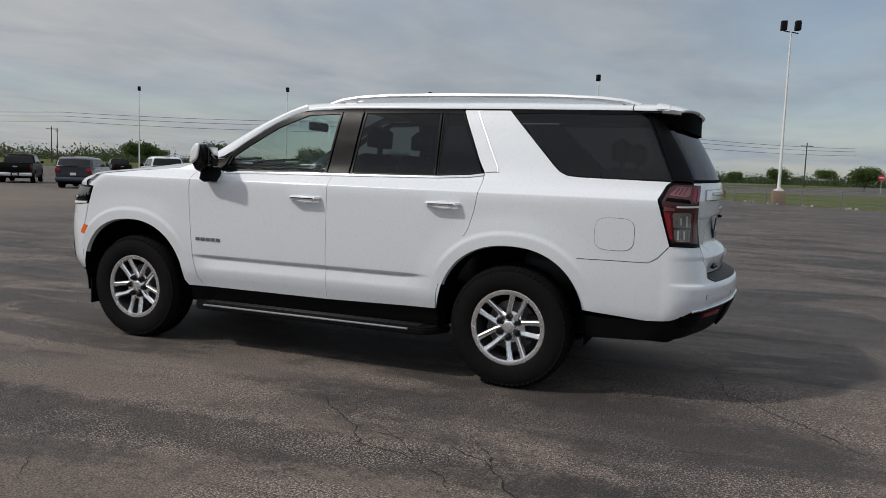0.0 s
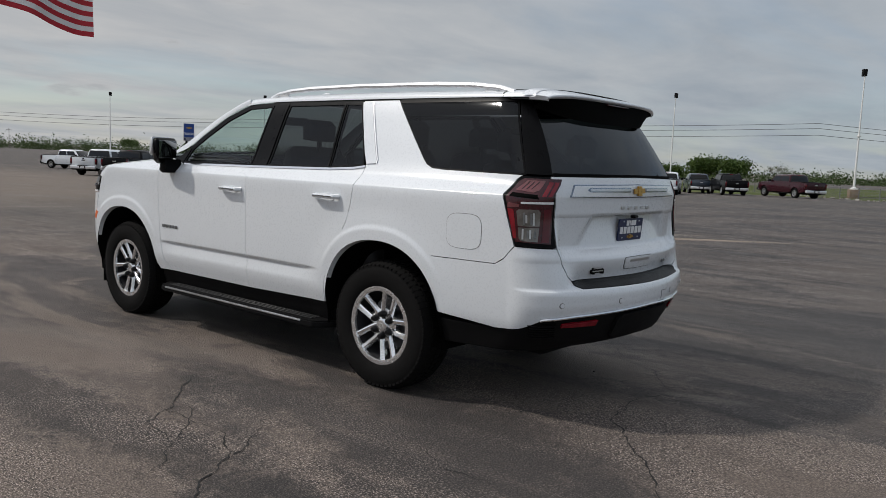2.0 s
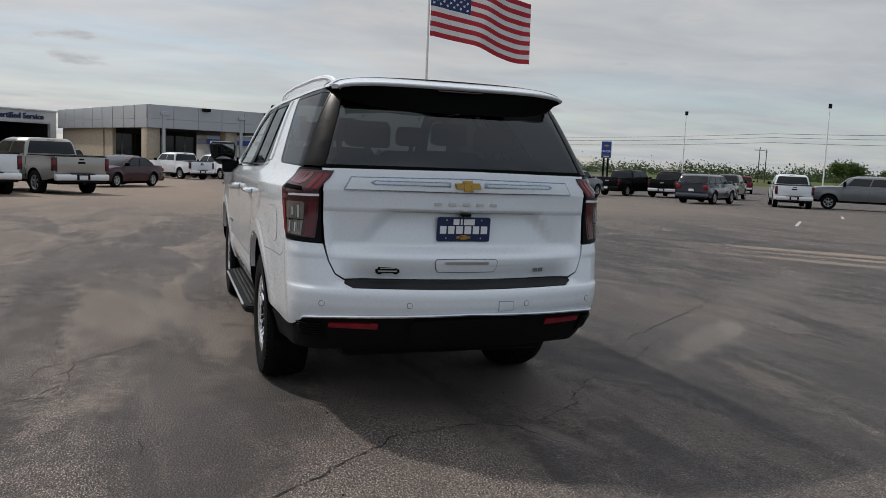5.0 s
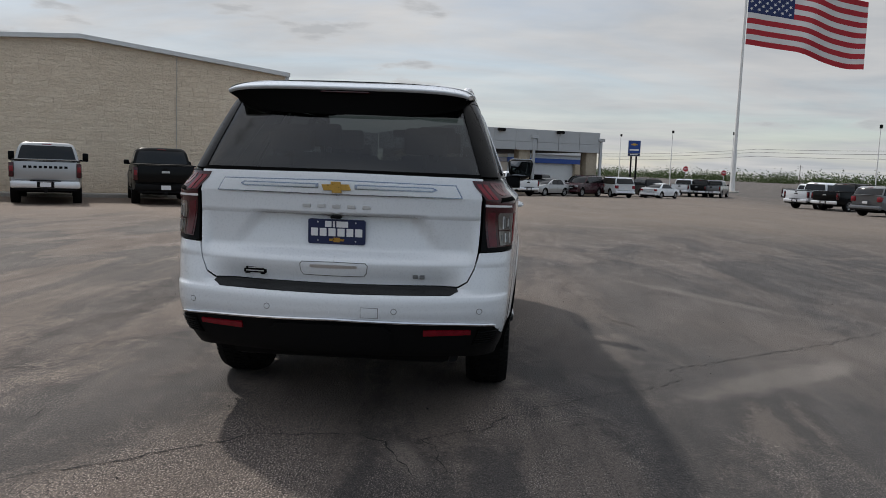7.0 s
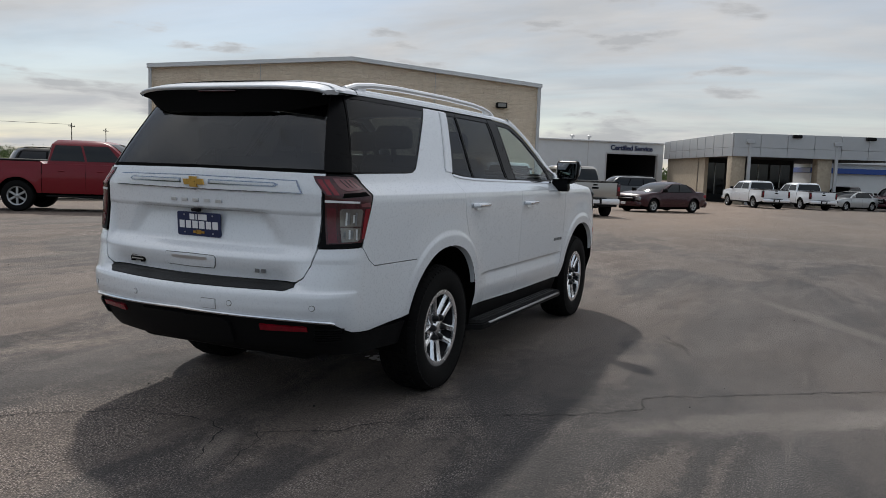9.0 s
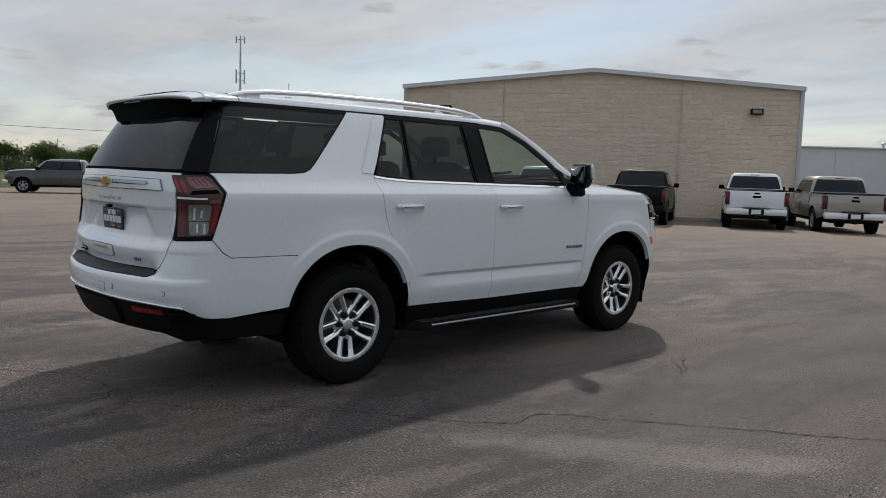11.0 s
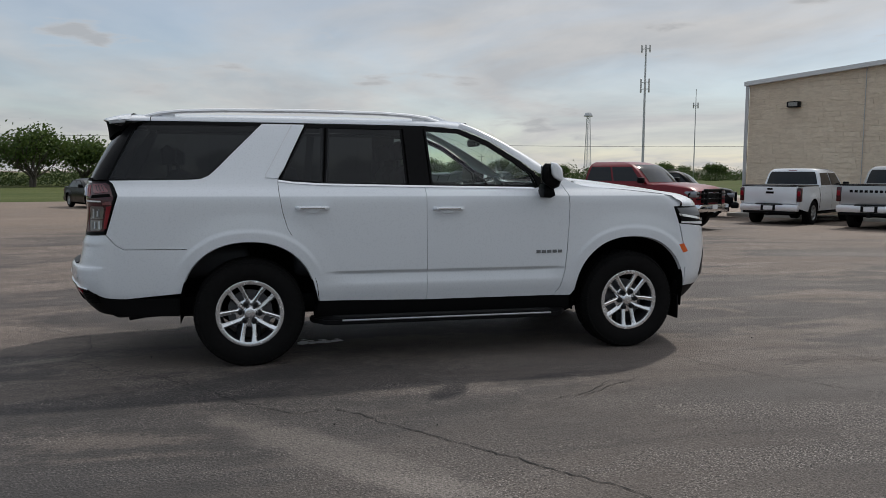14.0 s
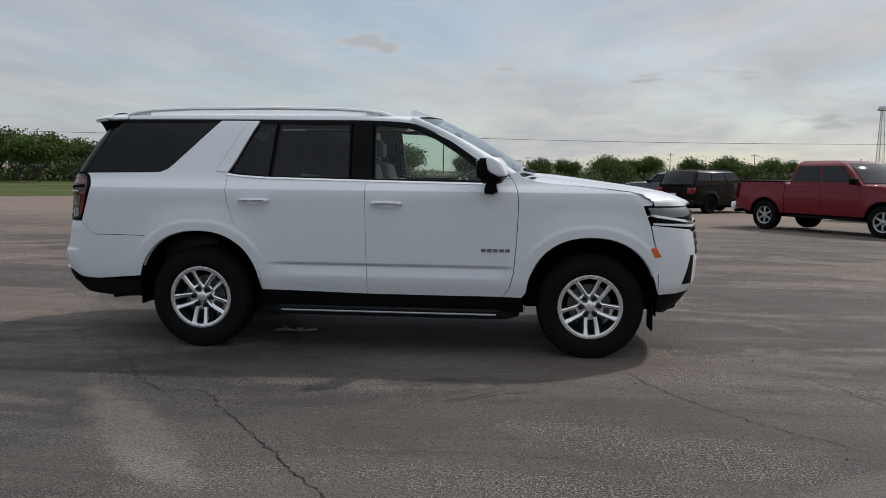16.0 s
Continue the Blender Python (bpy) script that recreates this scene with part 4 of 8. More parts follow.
def flag():
    hoist, fly = 9.6, 16.2
    nz, nx = 13 * 3, 60
    out = Vector((-0.36, -0.93, 0)).normalized()
    side = Vector((out.y, -out.x, 0))
    top = 29.66

    def at(u, v):
        """u along the fly, v down the hoist, both 0 to 1: the cloth streams out, droops and ripples"""
        d = fly * u
        wave = 0.95 * u ** 0.7 * math.sin(u * 11.0 + v * 1.9 + 0.6) + 0.4 * u * math.sin(u * 23 + v * 3)
        drop = 4.6 * u ** 1.25 + 0.35 * math.sin(u * 9 + 1.2) * u
        return Vector((fx, fy, top)) + out * (d * 0.93 + 0.3) + side * wave + Vector((0, 0, -hoist * v * (1 - 0.05 * u) - drop))

    mats = [M["flag_red"], M["flag_white"], M["flag_blue"]]
    bm = bmesh.new()
    g = [[bm.verts.new(at(i / nx, j / nz)) for j in range(nz + 1)] for i in range(nx + 1)]
    for i in range(nx):
        for j in range(nz):
            f = bm.faces.new((g[i][j], g[i + 1][j], g[i + 1][j + 1], g[i][j + 1]))
            f.material_index = 2 if (i < nx * 0.4 and j < 21) else (j // 3) % 2
    # stars: small five-pointed patches on both faces of the canton
    stars = bmesh.new()
    for r in range(9):
        for c in range(6 if r % 2 == 0 else 5):
            u, v = (0.4 / 12) * (1 + 2 * c + (r % 2)), (21 / 39) * (r + 1) / 10
            p = at(u, v)
            n_ = (at(u + 0.01, v) - at(u - 0.01, v)).cross(at(u, v + 0.01) - at(u, v - 0.01)).normalized()
            e = (at(u + 0.01, v) - p).normalized()
            up = n_.cross(e)
            for sgn in (0.03, -0.03):
                ring = [stars.verts.new(p + n_ * sgn + (e * math.sin(k * math.pi / 5) + up * math.cos(k * math.pi / 5)) * (0.27 if k % 2 == 0 else 0.11)) for k in range(10)]
                stars.faces.new(ring if sgn > 0 else ring[::-1])
    me = solid(bm, "flag", 180)
    for m_ in mats:
        me.materials.append(m_)
    ob = tagged(part("flag", me, None), "large striped flag with a starry blue canton, flying from the flagpole", "flag")
    part("star", stars, M["flag_white"], ob, "rows of white stars", smooth=0)["kind"] = "stuff"
    return ob


flag()

# radio masts north of the lot
def mast(x, y, top_z, kind, label):
    g = ground_z(x, y)
    ob = thing("radio_mast", label, "radio mast", pose(x, y, g), "radio masts")
    h = top_z - g
    if kind == "lattice":
        for a_ in range(3):
            t = a_ * 2.094
            part("leg", tube_bm([(1.2 * math.cos(t), 1.2 * math.sin(t), 0), (0.45 * math.cos(t), 0.45 * math.sin(t), h)], 0.07, 6), M["steel_pole"], ob)
        bm = bmesh.new()
        n = 18
        for i in range(n):
            for a_ in range(3):
                t0, t1 = a_ * 2.094, (a_ + 1) * 2.094
                r0, r1 = 1.2 - 0.75 * i / n, 1.2 - 0.75 * (i + 1) / n
                tube_bm([(r0 * math.cos(t0), r0 * math.sin(t0), h * i / n), (r1 * math.cos(t1), r1 * math.sin(t1), h * (i + 1) / n)], 0.04, 4, bm)
                tube_bm([(r0 * math.cos(t0), r0 * math.sin(t0), h * i / n), (r0 * math.cos(t1), r0 * math.sin(t1), h * i / n)], 0.035, 4, bm)
        part("bracing", bm, M["steel_pole"], ob)["kind"] = "stuff"
        part("top_platform", lathe_bm([(0.001, h), (1.1, h), (1.1, h + 0.25), (0.8, h + 0.9), (0.001, h + 0.9)], 12, "Z"), M["steel_pole"], ob)
    else:
        part("pole", tube_bm([(0, 0, 0), (0, 0, h * 0.5), (0, 0, h)], 0.40 if kind == "big" else 0.2, 10, taper=0.22 if kind == "big" else 0.10), M["steel_pole"], ob)
        for zf in ((1.0, 0.76, 0.71) if kind == "big" else (0.86,)):
            for k in range(6):
                t = k * 1.047
                rr = 1.25 if kind == "big" else 0.8
                part("antenna", box_bm(-0.17, 0.17, -0.14, 0.14, -0.9, 0.9, 0.03, 1), M["trim_grey"], ob).matrix_basis = Matrix.Translation((rr * math.cos(t), rr * math.sin(t), h * zf - 1.1)) @ Matrix.Rotation(t, 4, "Z")
                part("bracket", tube_bm([(0, 0, h * zf - 1.1), (rr * math.cos(t), rr * math.sin(t), h * zf - 1.1)], 0.07, 5), M["steel_pole"], ob)
    return ob


mast(105.7, 194.4, 36.66, "big", "tall steel monopole mast with rings of antennas")
mast(140.1, 224.6, 28.72, "slim", "slim grey mast with a few antennas")
mast(82.9, 180.7, 15.77, "lattice", "grey lattice mast with a round top")

# ---- parked vehicles ----
WHEELS = {}


def wheel_meshes(r, w, rim, style):
    """Tyre, rim and dark drum meshes, shared by all wheels of one size. The outer face looks along -y."""
    key = (r, w, rim, style)
    if key in WHEELS:
        return WHEELS[key]
    h = w / 2
    tyre = lathe_bm([(rim, -h * 0.86), (rim + 0.02, -h * 0.95), (r - 0.05, -h), (r - 0.015, -h * 0.88), (r, -h * 0.62),
                     (r, h * 0.62), (r - 0.015, h * 0.88), (r - 0.05, h), (rim, h * 0.9)], 28, caps=False)
    face = lathe_bm([(rim + 0.006, -h * 0.9), (rim - 0.012, -h * 0.88), (rim - 0.022, -h * 0.80), (rim - 0.026, -h * 0.5)], 28, caps=False)
    n = {"five": 5, "six": 6, "ten": 10}[style]
    for i in range(n):
        b = box_bm(0.03, rim - 0.012, -h * 0.80, -h * 0.55, -0.030 * (6 / n) ** 0.7, 0.030 * (6 / n) ** 0.7, 0.008, 1)
        merge(face, b, Matrix.Rotation(2 * math.pi * (i + 0.5) / n, 4, "Y"))
    hub = lathe_bm([(0.0001, -h * 0.92), (0.04, -h * 0.90), (0.055, -h * 0.8), (0.065, -h * 0.6)], 16)
    merge(face, hub)
    drum = lathe_bm([(rim, -h * 0.5), (rim - 0.03, -h * 0.45), (rim - 0.035, -h * 0.2), (0.0001, -h * 0.2)], 20)
    WHEELS[key] = (solid(tyre, "tyre"), solid(face, "rim"), solid(drum, "drum"))
    return WHEELS[key]


def add_wheel(car, x, side, y, r, w, rim, style, rim_mat):
    t, f, d = wheel_meshes(r, w, rim, style)
    ob = part("wheel", t, M["rubber"], car)
    ob.matrix_basis = pose(x, y * side, r, 0, 0, 180 if side > 0 else 0)
    name = rim_mat.name
    if (f.name, name) not in WHEELS:
        g = f.copy()
        g.materials.clear()
        g.materials.append(rim_mat)
        WHEELS[(f.name, name)] = g
    part("rim", WHEELS[(f.name, name)], None, ob, "bright alloy rim" if rim_mat is M["rim_grey"] else "")
    part("brake_drum", d, M["liner"], ob)


def slab(outline, width_at, bevel=0.04, seg=2):
    """A side outline given both flanks: width_at(x, z) is the half width."""
    bm = bmesh.new()
    lo = [bm.verts.new((x, -width_at(x, z), z)) for x, z in outline]
    hi = [bm.verts.new((x, width_at(x, z), z)) for x, z in outline]
    bm.faces.new(lo)
    bm.faces.new(hi[::-1])
    rims = []
    n = len(lo)
    for i in range(n):
        j = (i + 1) % n
        bm.faces.new((lo[i], hi[i], hi[j], lo[j]))
        rims += [bm.edges.get((lo[i], lo[j])), bm.edges.get((hi[i], hi[j]))]
    if bevel:
        bmesh.ops.bevel(bm, geom=rims, offset=bevel, segments=seg, profile=0.6, affect="EDGES", clamp_overlap=True)
    return bm


def vehicle(kind, colour, at, heading, label, category, group="parked vehicles", L=None, lift=0.0, rims="rim_grey", lamps=True,
            chrome_bumper=True, lettered="", doors=2, high=0.0):
    """A parked pickup, suv, van or sedan: body, cab, glass, lamps, bumpers, mirrors and wheels. at: the middle of its wheelbase."""
    p = CAR_PAINTS[colour]
    gz = ground_z(*at)
    car = thing({"pickup": "pickup_truck", "suv": "suv", "van": "minivan", "sedan": "sedan"}[kind], label, category,
                pose(at[0], at[1], gz, 0, 0, heading), group)
    dims = {"pickup": (5.9, 3.75, 2.02, 1.88, 0.41), "suv": (5.1, 3.0, 1.96, 1.82, 0.39), "van": (4.9, 3.0, 1.9, 1.75, 0.34),
            "sedan": (4.75, 2.75, 1.82, 1.44, 0.33)}
    length, wb, width, H, r = dims[kind]
    if L:
        wb *= L / length
        length = L
    H += high
    k = lift
    xr, xf = -length / 2 - (0.12 if kind != "sedan" else 0.0), length / 2 - (0.12 if kind != "sedan" else 0.0)
    w = width / 2
    ra, rf = -wb / 2, wb / 2
    sill = (0.46 if kind == "pickup" else 0.36 if kind == "suv" else 0.27) + k
    zc = r
    R = r * 1.17 + k * 0.6
    belt = {"pickup": 1.24, "suv": 1.16, "van": 1.08, "sedan": 0.93}[kind] + k
    hood = {"pickup": 1.21, "suv": 1.12, "van": 0.98, "sedan": 0.88}[kind] + k
    H += k
    cowl = rf - {"pickup": 0.42, "suv": 0.42, "van": 0.15, "sedan": 0.35}[kind]
    cabr = ra + 0.62
    bow = 0.05 if kind == "pickup" else 0.15
    nose = hood - (0.16 if kind == "pickup" else 0.24)
    front_line = [(cowl, belt), (cowl + 0.25, belt - 0.01), (xf - 0.55, hood - 0.03), (xf - 0.15, hood - 0.09), (xf, nose)]
    shoulder = spline({"pickup": [(xr, belt + 0.045), (cabr - 0.02, belt + 0.045), (cabr + 0.04, belt), (0.3 * cabr + 0.7 * cowl, belt)],
                       "sedan": [(xr, belt - 0.10), (xr + 0.07, belt + 0.02), (xr + 0.45, belt + 0.05), (ra + 0.35, belt + 0.02), (0.2, belt)],
                       "suv": [(xr, belt + 0.02), (0.2, belt)], "van": [(xr, belt + 0.02), (0.2, belt)]}[kind] + front_line)
    crown = spline([(xr, 0.03), (cowl - 0.1, 0.02), (cowl + 0.3, 0.07), (xf - 0.3, 0.07), (xf, 0.03)])

    def low_edge(x):
        z = sill + 0.10 * sstep(rf + R, xf, x) + 0.10 * sstep(ra - R, xr, x)
        for ax in (ra, rf):
            if abs(x - ax) < R:
                z = max(z, zc + math.sqrt(R * R - (x - ax) ** 2))
        return z

    def flank(x, z):
        """Half width of the lower body: it swells at the middle and round the arches, and draws in at the ends."""
        xm = (xr + xf) / 2
        e = max(0.0, (abs(x - xm) - 0.37 * length) / (0.13 * length))
        s_ = (z - sill) / (belt - sill)
        y = w * (1 - 0.075 * e ** 2.2) - 0.045 * max(0.0, 1 - s_ * 1.6) ** 2 - 0.035 * max(0.0, s_) ** 3 - 0.012 * sstep(0.70, 0.76, s_)
        near = min(math.hypot(x - ra, z - zc), math.hypot(x - rf, z - zc)) / R
        return y + 0.022 * sstep(1.32, 1.12, near)

    stations = sorted({xr + (xf - xr) * i / 26 for i in range(27)} | {ax + R * c for ax in (ra, rf) for c in (-1, -0.985, -0.92, -0.8, -0.62, -0.4, -0.14, 0.14, 0.4, 0.62, 0.8, 0.92, 0.985, 1)}
                      | {xr + 0.02, xr + 0.06, xf - 0.02, xf - 0.06, cabr - 0.02, cabr + 0.04})
    bm = bmesh.new()
    rings = []
    for x in stations:
        half = []
        zl, zt = low_edge(x), shoulder(x)
        for i in range(8):
            z = zl + (zt - zl) * i / 7
            half.append((flank(x, z), z))
        y0 = half[-1][0]
        for i in range(1, 6):
            a_ = math.pi / 2 * i / 5
            half.append((y0 * max(0.0, math.cos(a_)) ** 0.55 if i < 5 else 0.0, zt + crown(x) * math.sin(a_)))
        e = max(0.0, (abs(x - (xr + xf) / 2) - 0.40 * length) / (0.10 * length)) * (1 if x < 0 else -1)
        ring = [(x + bow * e * (y / w) ** 2, y, z) for y, z in half] + [(x + bow * e * (y / w) ** 2, -y, z) for y, z in half[-2::-1]]
        rings.append([bm.verts.new(c) for c in ring])
    for ring_a, ring_b in zip(rings, rings[1:]):
        for i in range(len(ring_a) - 1):
            bm.faces.new((ring_a[i], ring_b[i], ring_b[i + 1], ring_a[i + 1]))
    bm.faces.new(rings[0])
    bm.faces.new(rings[-1])
    part("body", bm, p, car)
    # dark core under and inside the shell
    part("underbody", box_bm(xr + 0.2, xf - 0.25, -w + 0.29, w - 0.29, sill - 0.12, belt - 0.15, 0.03), M["liner"], car)
    # cab
    if kind == "pickup":
        front, top_f, top_r, back, soft_f, soft_r, power = cowl + 0.04, cowl - 0.62, cabr + 0.14, cabr + 0.03, 0.34, 0.10, 9
    elif kind == "sedan":
        front, top_f, top_r, back, soft_f, soft_r, power = cowl + 0.12, cowl - 0.60, ra + 0.20, ra - 0.42, 0.65, 0.65, 4
    elif kind == "van":
        front, top_f, top_r, back, soft_f, soft_r, power = cowl + 0.35, cowl - 0.40, xr + 0.30, xr + 0.08, 0.5, 0.2, 6
    else:
        front, top_f, top_r, back, soft_f, soft_r, power = cowl + 0.07, cowl - 0.58, xr + 0.34, xr + 0.05, 0.4, 0.16, 8
    b0 = belt - 0.02
    tilt = {"sedan": 0.34, "pickup": 0.36}.get(kind, 0.28)

    def up(z):
        return min(1.0, max(0.0, (z - b0) / (H - b0)))

    def cabw(x, z):
        return w - 0.055 - tilt * max(0, z - belt) ** 1.15 * 0.75 - 0.13 * up(z) ** 10

    def edge(z, rear):
        s_ = up(z)
        return back + (top_r - back) * s_ + soft_r * s_ ** power if rear else front + (top_f - front) * s_ - soft_f * s_ ** power

    def cab_ring(z):
        """Plan of the cab at one height: straight flanks, rounded corners, bowed front and back."""
        y1, xa, xb = cabw(0, z), edge(z, True), edge(z, False)
        pts = []
        for x_e, dirn, bulge in ((xb, 1, 0.16), (xa, -1, 0.05 if kind == "pickup" else 0.10)):
            for i in range(11):
                t = -1 + 2 * i / 10
                y = y1 * math.copysign(abs(math.sin(t * math.pi / 2)) ** 0.9, t) * dirn
                pts.append((x_e - dirn * (bulge * (y / y1) ** 2 + 0.06 * abs(y / y1) ** 8), y, z))
        return pts

    bm = bmesh.new()
    levels = [b0 + (H - b0) * s_ for s_ in (0, 0.2, 0.4, 0.6, 0.75, 0.85, 0.91, 0.955, 0.985, 1.0)]
    rings = [[bm.verts.new(c) for c in cab_ring(z)] for z in levels]
    for ring_a, ring_b in zip(rings, rings[1:]):
        for i in range(len(ring_a)):
            j = (i + 1) % len(ring_a)
            bm.faces.new((ring_a[i], ring_a[j], ring_b[j], ring_b[i]))
    tip = bm.verts.new(((edge(H, True) + edge(H, False)) / 2, 0, H + 0.02))
    for i in range(len(rings[-1])):
        bm.faces.new((rings[-1][i], rings[-1][(i + 1) % len(rings[-1])], tip))
    part("cab", bm, p, car)
    G = M["glass_far"]
    z0, z1 = belt + (0.085 if kind == "pickup" else 0.05), H - (0.145 if kind == "pickup" else 0.115)

    # side windows, set in a dark frame
    fore0, fore1 = edge(z0, False) - 0.34, edge(z1, False) - 0.26
    aft0, aft1 = edge(z0, True) + 0.13, edge(z1, True) + 0.16
    if kind == "sedan":
        fore0, aft0 = fore0 - 0.02, aft0 + 0.25
    n = {"pickup": doors, "suv": 3, "van": 3, "sedan": 2}[kind]
    dark_pillars = kind != "pickup" or colour in ("black", "darkgrey")
    for s in (1, -1):
        def window_grid(a0, a1, b_0, b_1, za, zb, proud):
            def at_(u, v):
                z = za + (zb - za) * u
                xa, xb = a0 + (a1 - a0) * u, b_0 + (b_1 - b_0) * u
                return Vector((xa + (xb - xa) * v, s * (cabw(0, z) + proud), z))
            return grid_bm(5, 3, at_)
        if dark_pillars:
            part("window_frame", window_grid(fore0 + 0.03, fore1 + 0.03, aft0 - 0.03, aft1 - 0.03, z0 - 0.02, z1 + 0.02, 0.004), M["gloss_black"], car)
        for i in range(n):
            f0, f1 = i / n, (i + 1) / n
            g = 0.03
            part("side_window", window_grid(fore0 + (aft0 - fore0) * f0 - g, fore1 + (aft1 - fore1) * f0 - g, fore0 + (aft0 - fore0) * f1 + g, fore1 + (aft1 - fore1) * f1 + g, z0, z1, 0.008), G, car)
        # door shut lines as thin dark seams
        for i in range(n if kind != "van" else 2):
            x = fore0 + (aft0 - fore0) * i / n + (0.16 if i == 0 else 0)
            part("door_seam", tube_bm([(x, s * (flank(x, z) - 0.001), z) for z in [sill + 0.08 + (belt - sill - 0.1) * q / 6 for q in range(7)]], 0.005, 4), M["liner"], car)
            xh = x - 0.72 if i == 0 else x - 0.62
            if i < 2:
                yh = flank(xh, belt - 0.18)
                part("door_handle", box_bm(xh - 0.09, xh + 0.09, s * yh - 0.02, s * yh + 0.026, belt - 0.2, belt - 0.165, 0.012, 1), p, car)
        # mirrors
        xm = fore0 + 0.06
        big = 0.06 if kind == "pickup" and lift > 0.05 else -0.03
        part("mirror", box_bm(xm - 0.07, xm + 0.09, s * (w + 0.11 + big) - 0.1, s * (w + 0.11 + big) + 0.09, belt + 0.03, belt + 0.24 + big * 1.5, 0.03), M["gloss_black"] if kind == "pickup" or colour in ("black", "maroon") else p, car)
        part("mirror_arm", box_bm(xm - 0.02, xm + 0.05, min(s * (w - 0.06), s * (w + 0.1)), max(s * (w - 0.06), s * (w + 0.1)), belt + 0.03, belt + 0.09, 0.01, 1), M["black_plastic"], car)
        if kind == "pickup":
            part("bed_gap", tube_bm([(cabr, s * (flank(cabr, z) - 0.003), z) for z in [sill + (belt - sill) * q / 6 for q in range(7)]], 0.012, 4), M["liner"], car)
    # windshield and rear window
    for rear in (False, True):
        za, zb = z0 + (0.02 if rear else -0.02), H - (0.11 if rear else 0.075)

        def glass_at(u, v):
            z = za + (zb - za) * u
            y1 = cabw(0, z)
            y = (y1 - 0.085) * (2 * v - 1)
            bulge = 0.16 if not rear else (0.05 if kind == "pickup" else 0.10)
            d = bulge * (y / y1) ** 2 + 0.06 * abs(y / y1) ** 8
            return Vector((edge(z, rear) + (d - 0.012 if rear else 0.012 - d), y, z + 0.004))
        part("rear_window" if rear else "windshield", grid_bm(6, 10, glass_at), G, car)
    part("stop_lamp", box_bm(edge(H - 0.05, True) - 0.02, edge(H - 0.05, True) + 0.04, -0.14, 0.14, H - 0.07, H - 0.045, 0.008, 1), M["red_lens"], car)
    # rear end
    if kind == "pickup":
        tg = part("tailgate", box_bm(xr - 0.025, xr + 0.06, -w + 0.16, w - 0.16, sill + 0.26, belt + 0.05, 0.03), p, car)
        if lettered:
            for i in range(9):
                y = 0.56 - 0.14 * i
                part("lettering_bar", box_bm(xr - 0.032, xr - 0.02, y - 0.045, y + 0.045, belt - 0.16, belt - 0.085, 0.004, 1), M["gloss_black"], tg)
        else:
            part("emblem", box_bm(xr - 0.034, xr - 0.02, -0.13, 0.13, belt - 0.19, belt - 0.12, 0.006, 1), M["satin"] if colour in ("black", "blue", "darkgrey", "maroon", "red") else M["gloss_black"], tg)
            part("tailgate_handle", box_bm(xr - 0.034, xr - 0.01, -0.09, 0.09, belt - 0.07, belt - 0.01, 0.01, 1), M["black_plastic"], tg)
        part("tailgate_cap", box_bm(xr - 0.03, xr + 0.07, -w + 0.17, w - 0.17, belt + 0.04, belt + 0.065, 0.01, 1), M["black_plastic"], tg)
        bed = box_bm(xr + 0.1, cabr - 0.06, -w + 0.13, w - 0.13, belt + 0.072, belt + 0.095, 0.01, 1)
        part("bed_cover", bed, M["black_plastic"], car)
        part("rear_bumper", box_bm(xr - 0.14, xr + 0.04, -w + 0.06, w - 0.06, sill + 0.02, sill + 0.24, 0.05), M["strip"] if chrome_bumper else M["black_plastic"], car)
        part("bumper_valance", box_bm(xr - 0.10, xr + 0.04, -w + 0.16, w - 0.16, sill - 0.06, sill + 0.05, 0.02, 1), M["black_plastic"], car)
        part("plate_recess", box_bm(xr - 0.146, xr - 0.10, -0.24, 0.24, sill + 0.04, sill + 0.22, 0.01, 1), M["black_plastic"], car)
        part("step_pad", box_bm(xr - 0.15, xr + 0.0, -0.42, 0.42, sill + 0.235, sill + 0.255, 0.008, 1), M["black_plastic"], car)
        for s in (1, -1):
            part("tail_lamp", box_bm(xr - 0.02, xr + 0.13, s * (w - 0.085) - 0.068, s * (w - 0.085) + 0.068, belt - 0.44, belt + 0.0, 0.02), M["lamp_red"], car)
            part("lamp_reflector", box_bm(xr - 0.026, xr + 0.02, s * (w - 0.085) - 0.05, s * (w - 0.085) + 0.05, belt - 0.26, belt - 0.10, 0.008, 1), M["red_lens"], car)
            part("bed_rail", box_bm(xr + 0.04, cabr - 0.05, s * (w - 0.10) - 0.05, s * (w - 0.10) + 0.05, belt + 0.045, belt + 0.085, 0.012, 1), M["black_plastic"], car)
        part("hitch", box_bm(xr - 0.2, xr + 0.1, -0.05, 0.05, sill - 0.12, sill - 0.02, 0.01, 1), M["black_plastic"], car)
        part("axle", tube_bm([(ra, -w + 0.2, r), (ra, w - 0.2, r)], 0.06), M["black_plastic"], car)
    else:
        zt = belt - 0.03
        hgt = 0.2 if kind != "suv" else 0.3
        for s in (1, -1):
            part("tail_lamp", box_bm(xr + 0.05, xr + 0.30, s * (w - 0.20) - 0.13, s * (w - 0.20) + 0.145, zt - hgt, zt - 0.02, 0.04), M["red_lens"], car)
        part("rear_bumper", box_bm(xr - 0.05, xr + 0.2, -w + 0.07, w - 0.07, sill + 0.02, sill + 0.26, 0.06), p, car)
        part("lower_bumper", box_bm(xr - 0.055, xr + 0.2, -w + 0.14, w - 0.14, sill - 0.02, sill + 0.1, 0.03), M["black_plastic"], car)
        part("seam", box_bm(xr - 0.008, xr + 0.05, -w + 0.25, w - 0.25, sill + 0.3, sill + 0.312), M["black_plastic"], car)
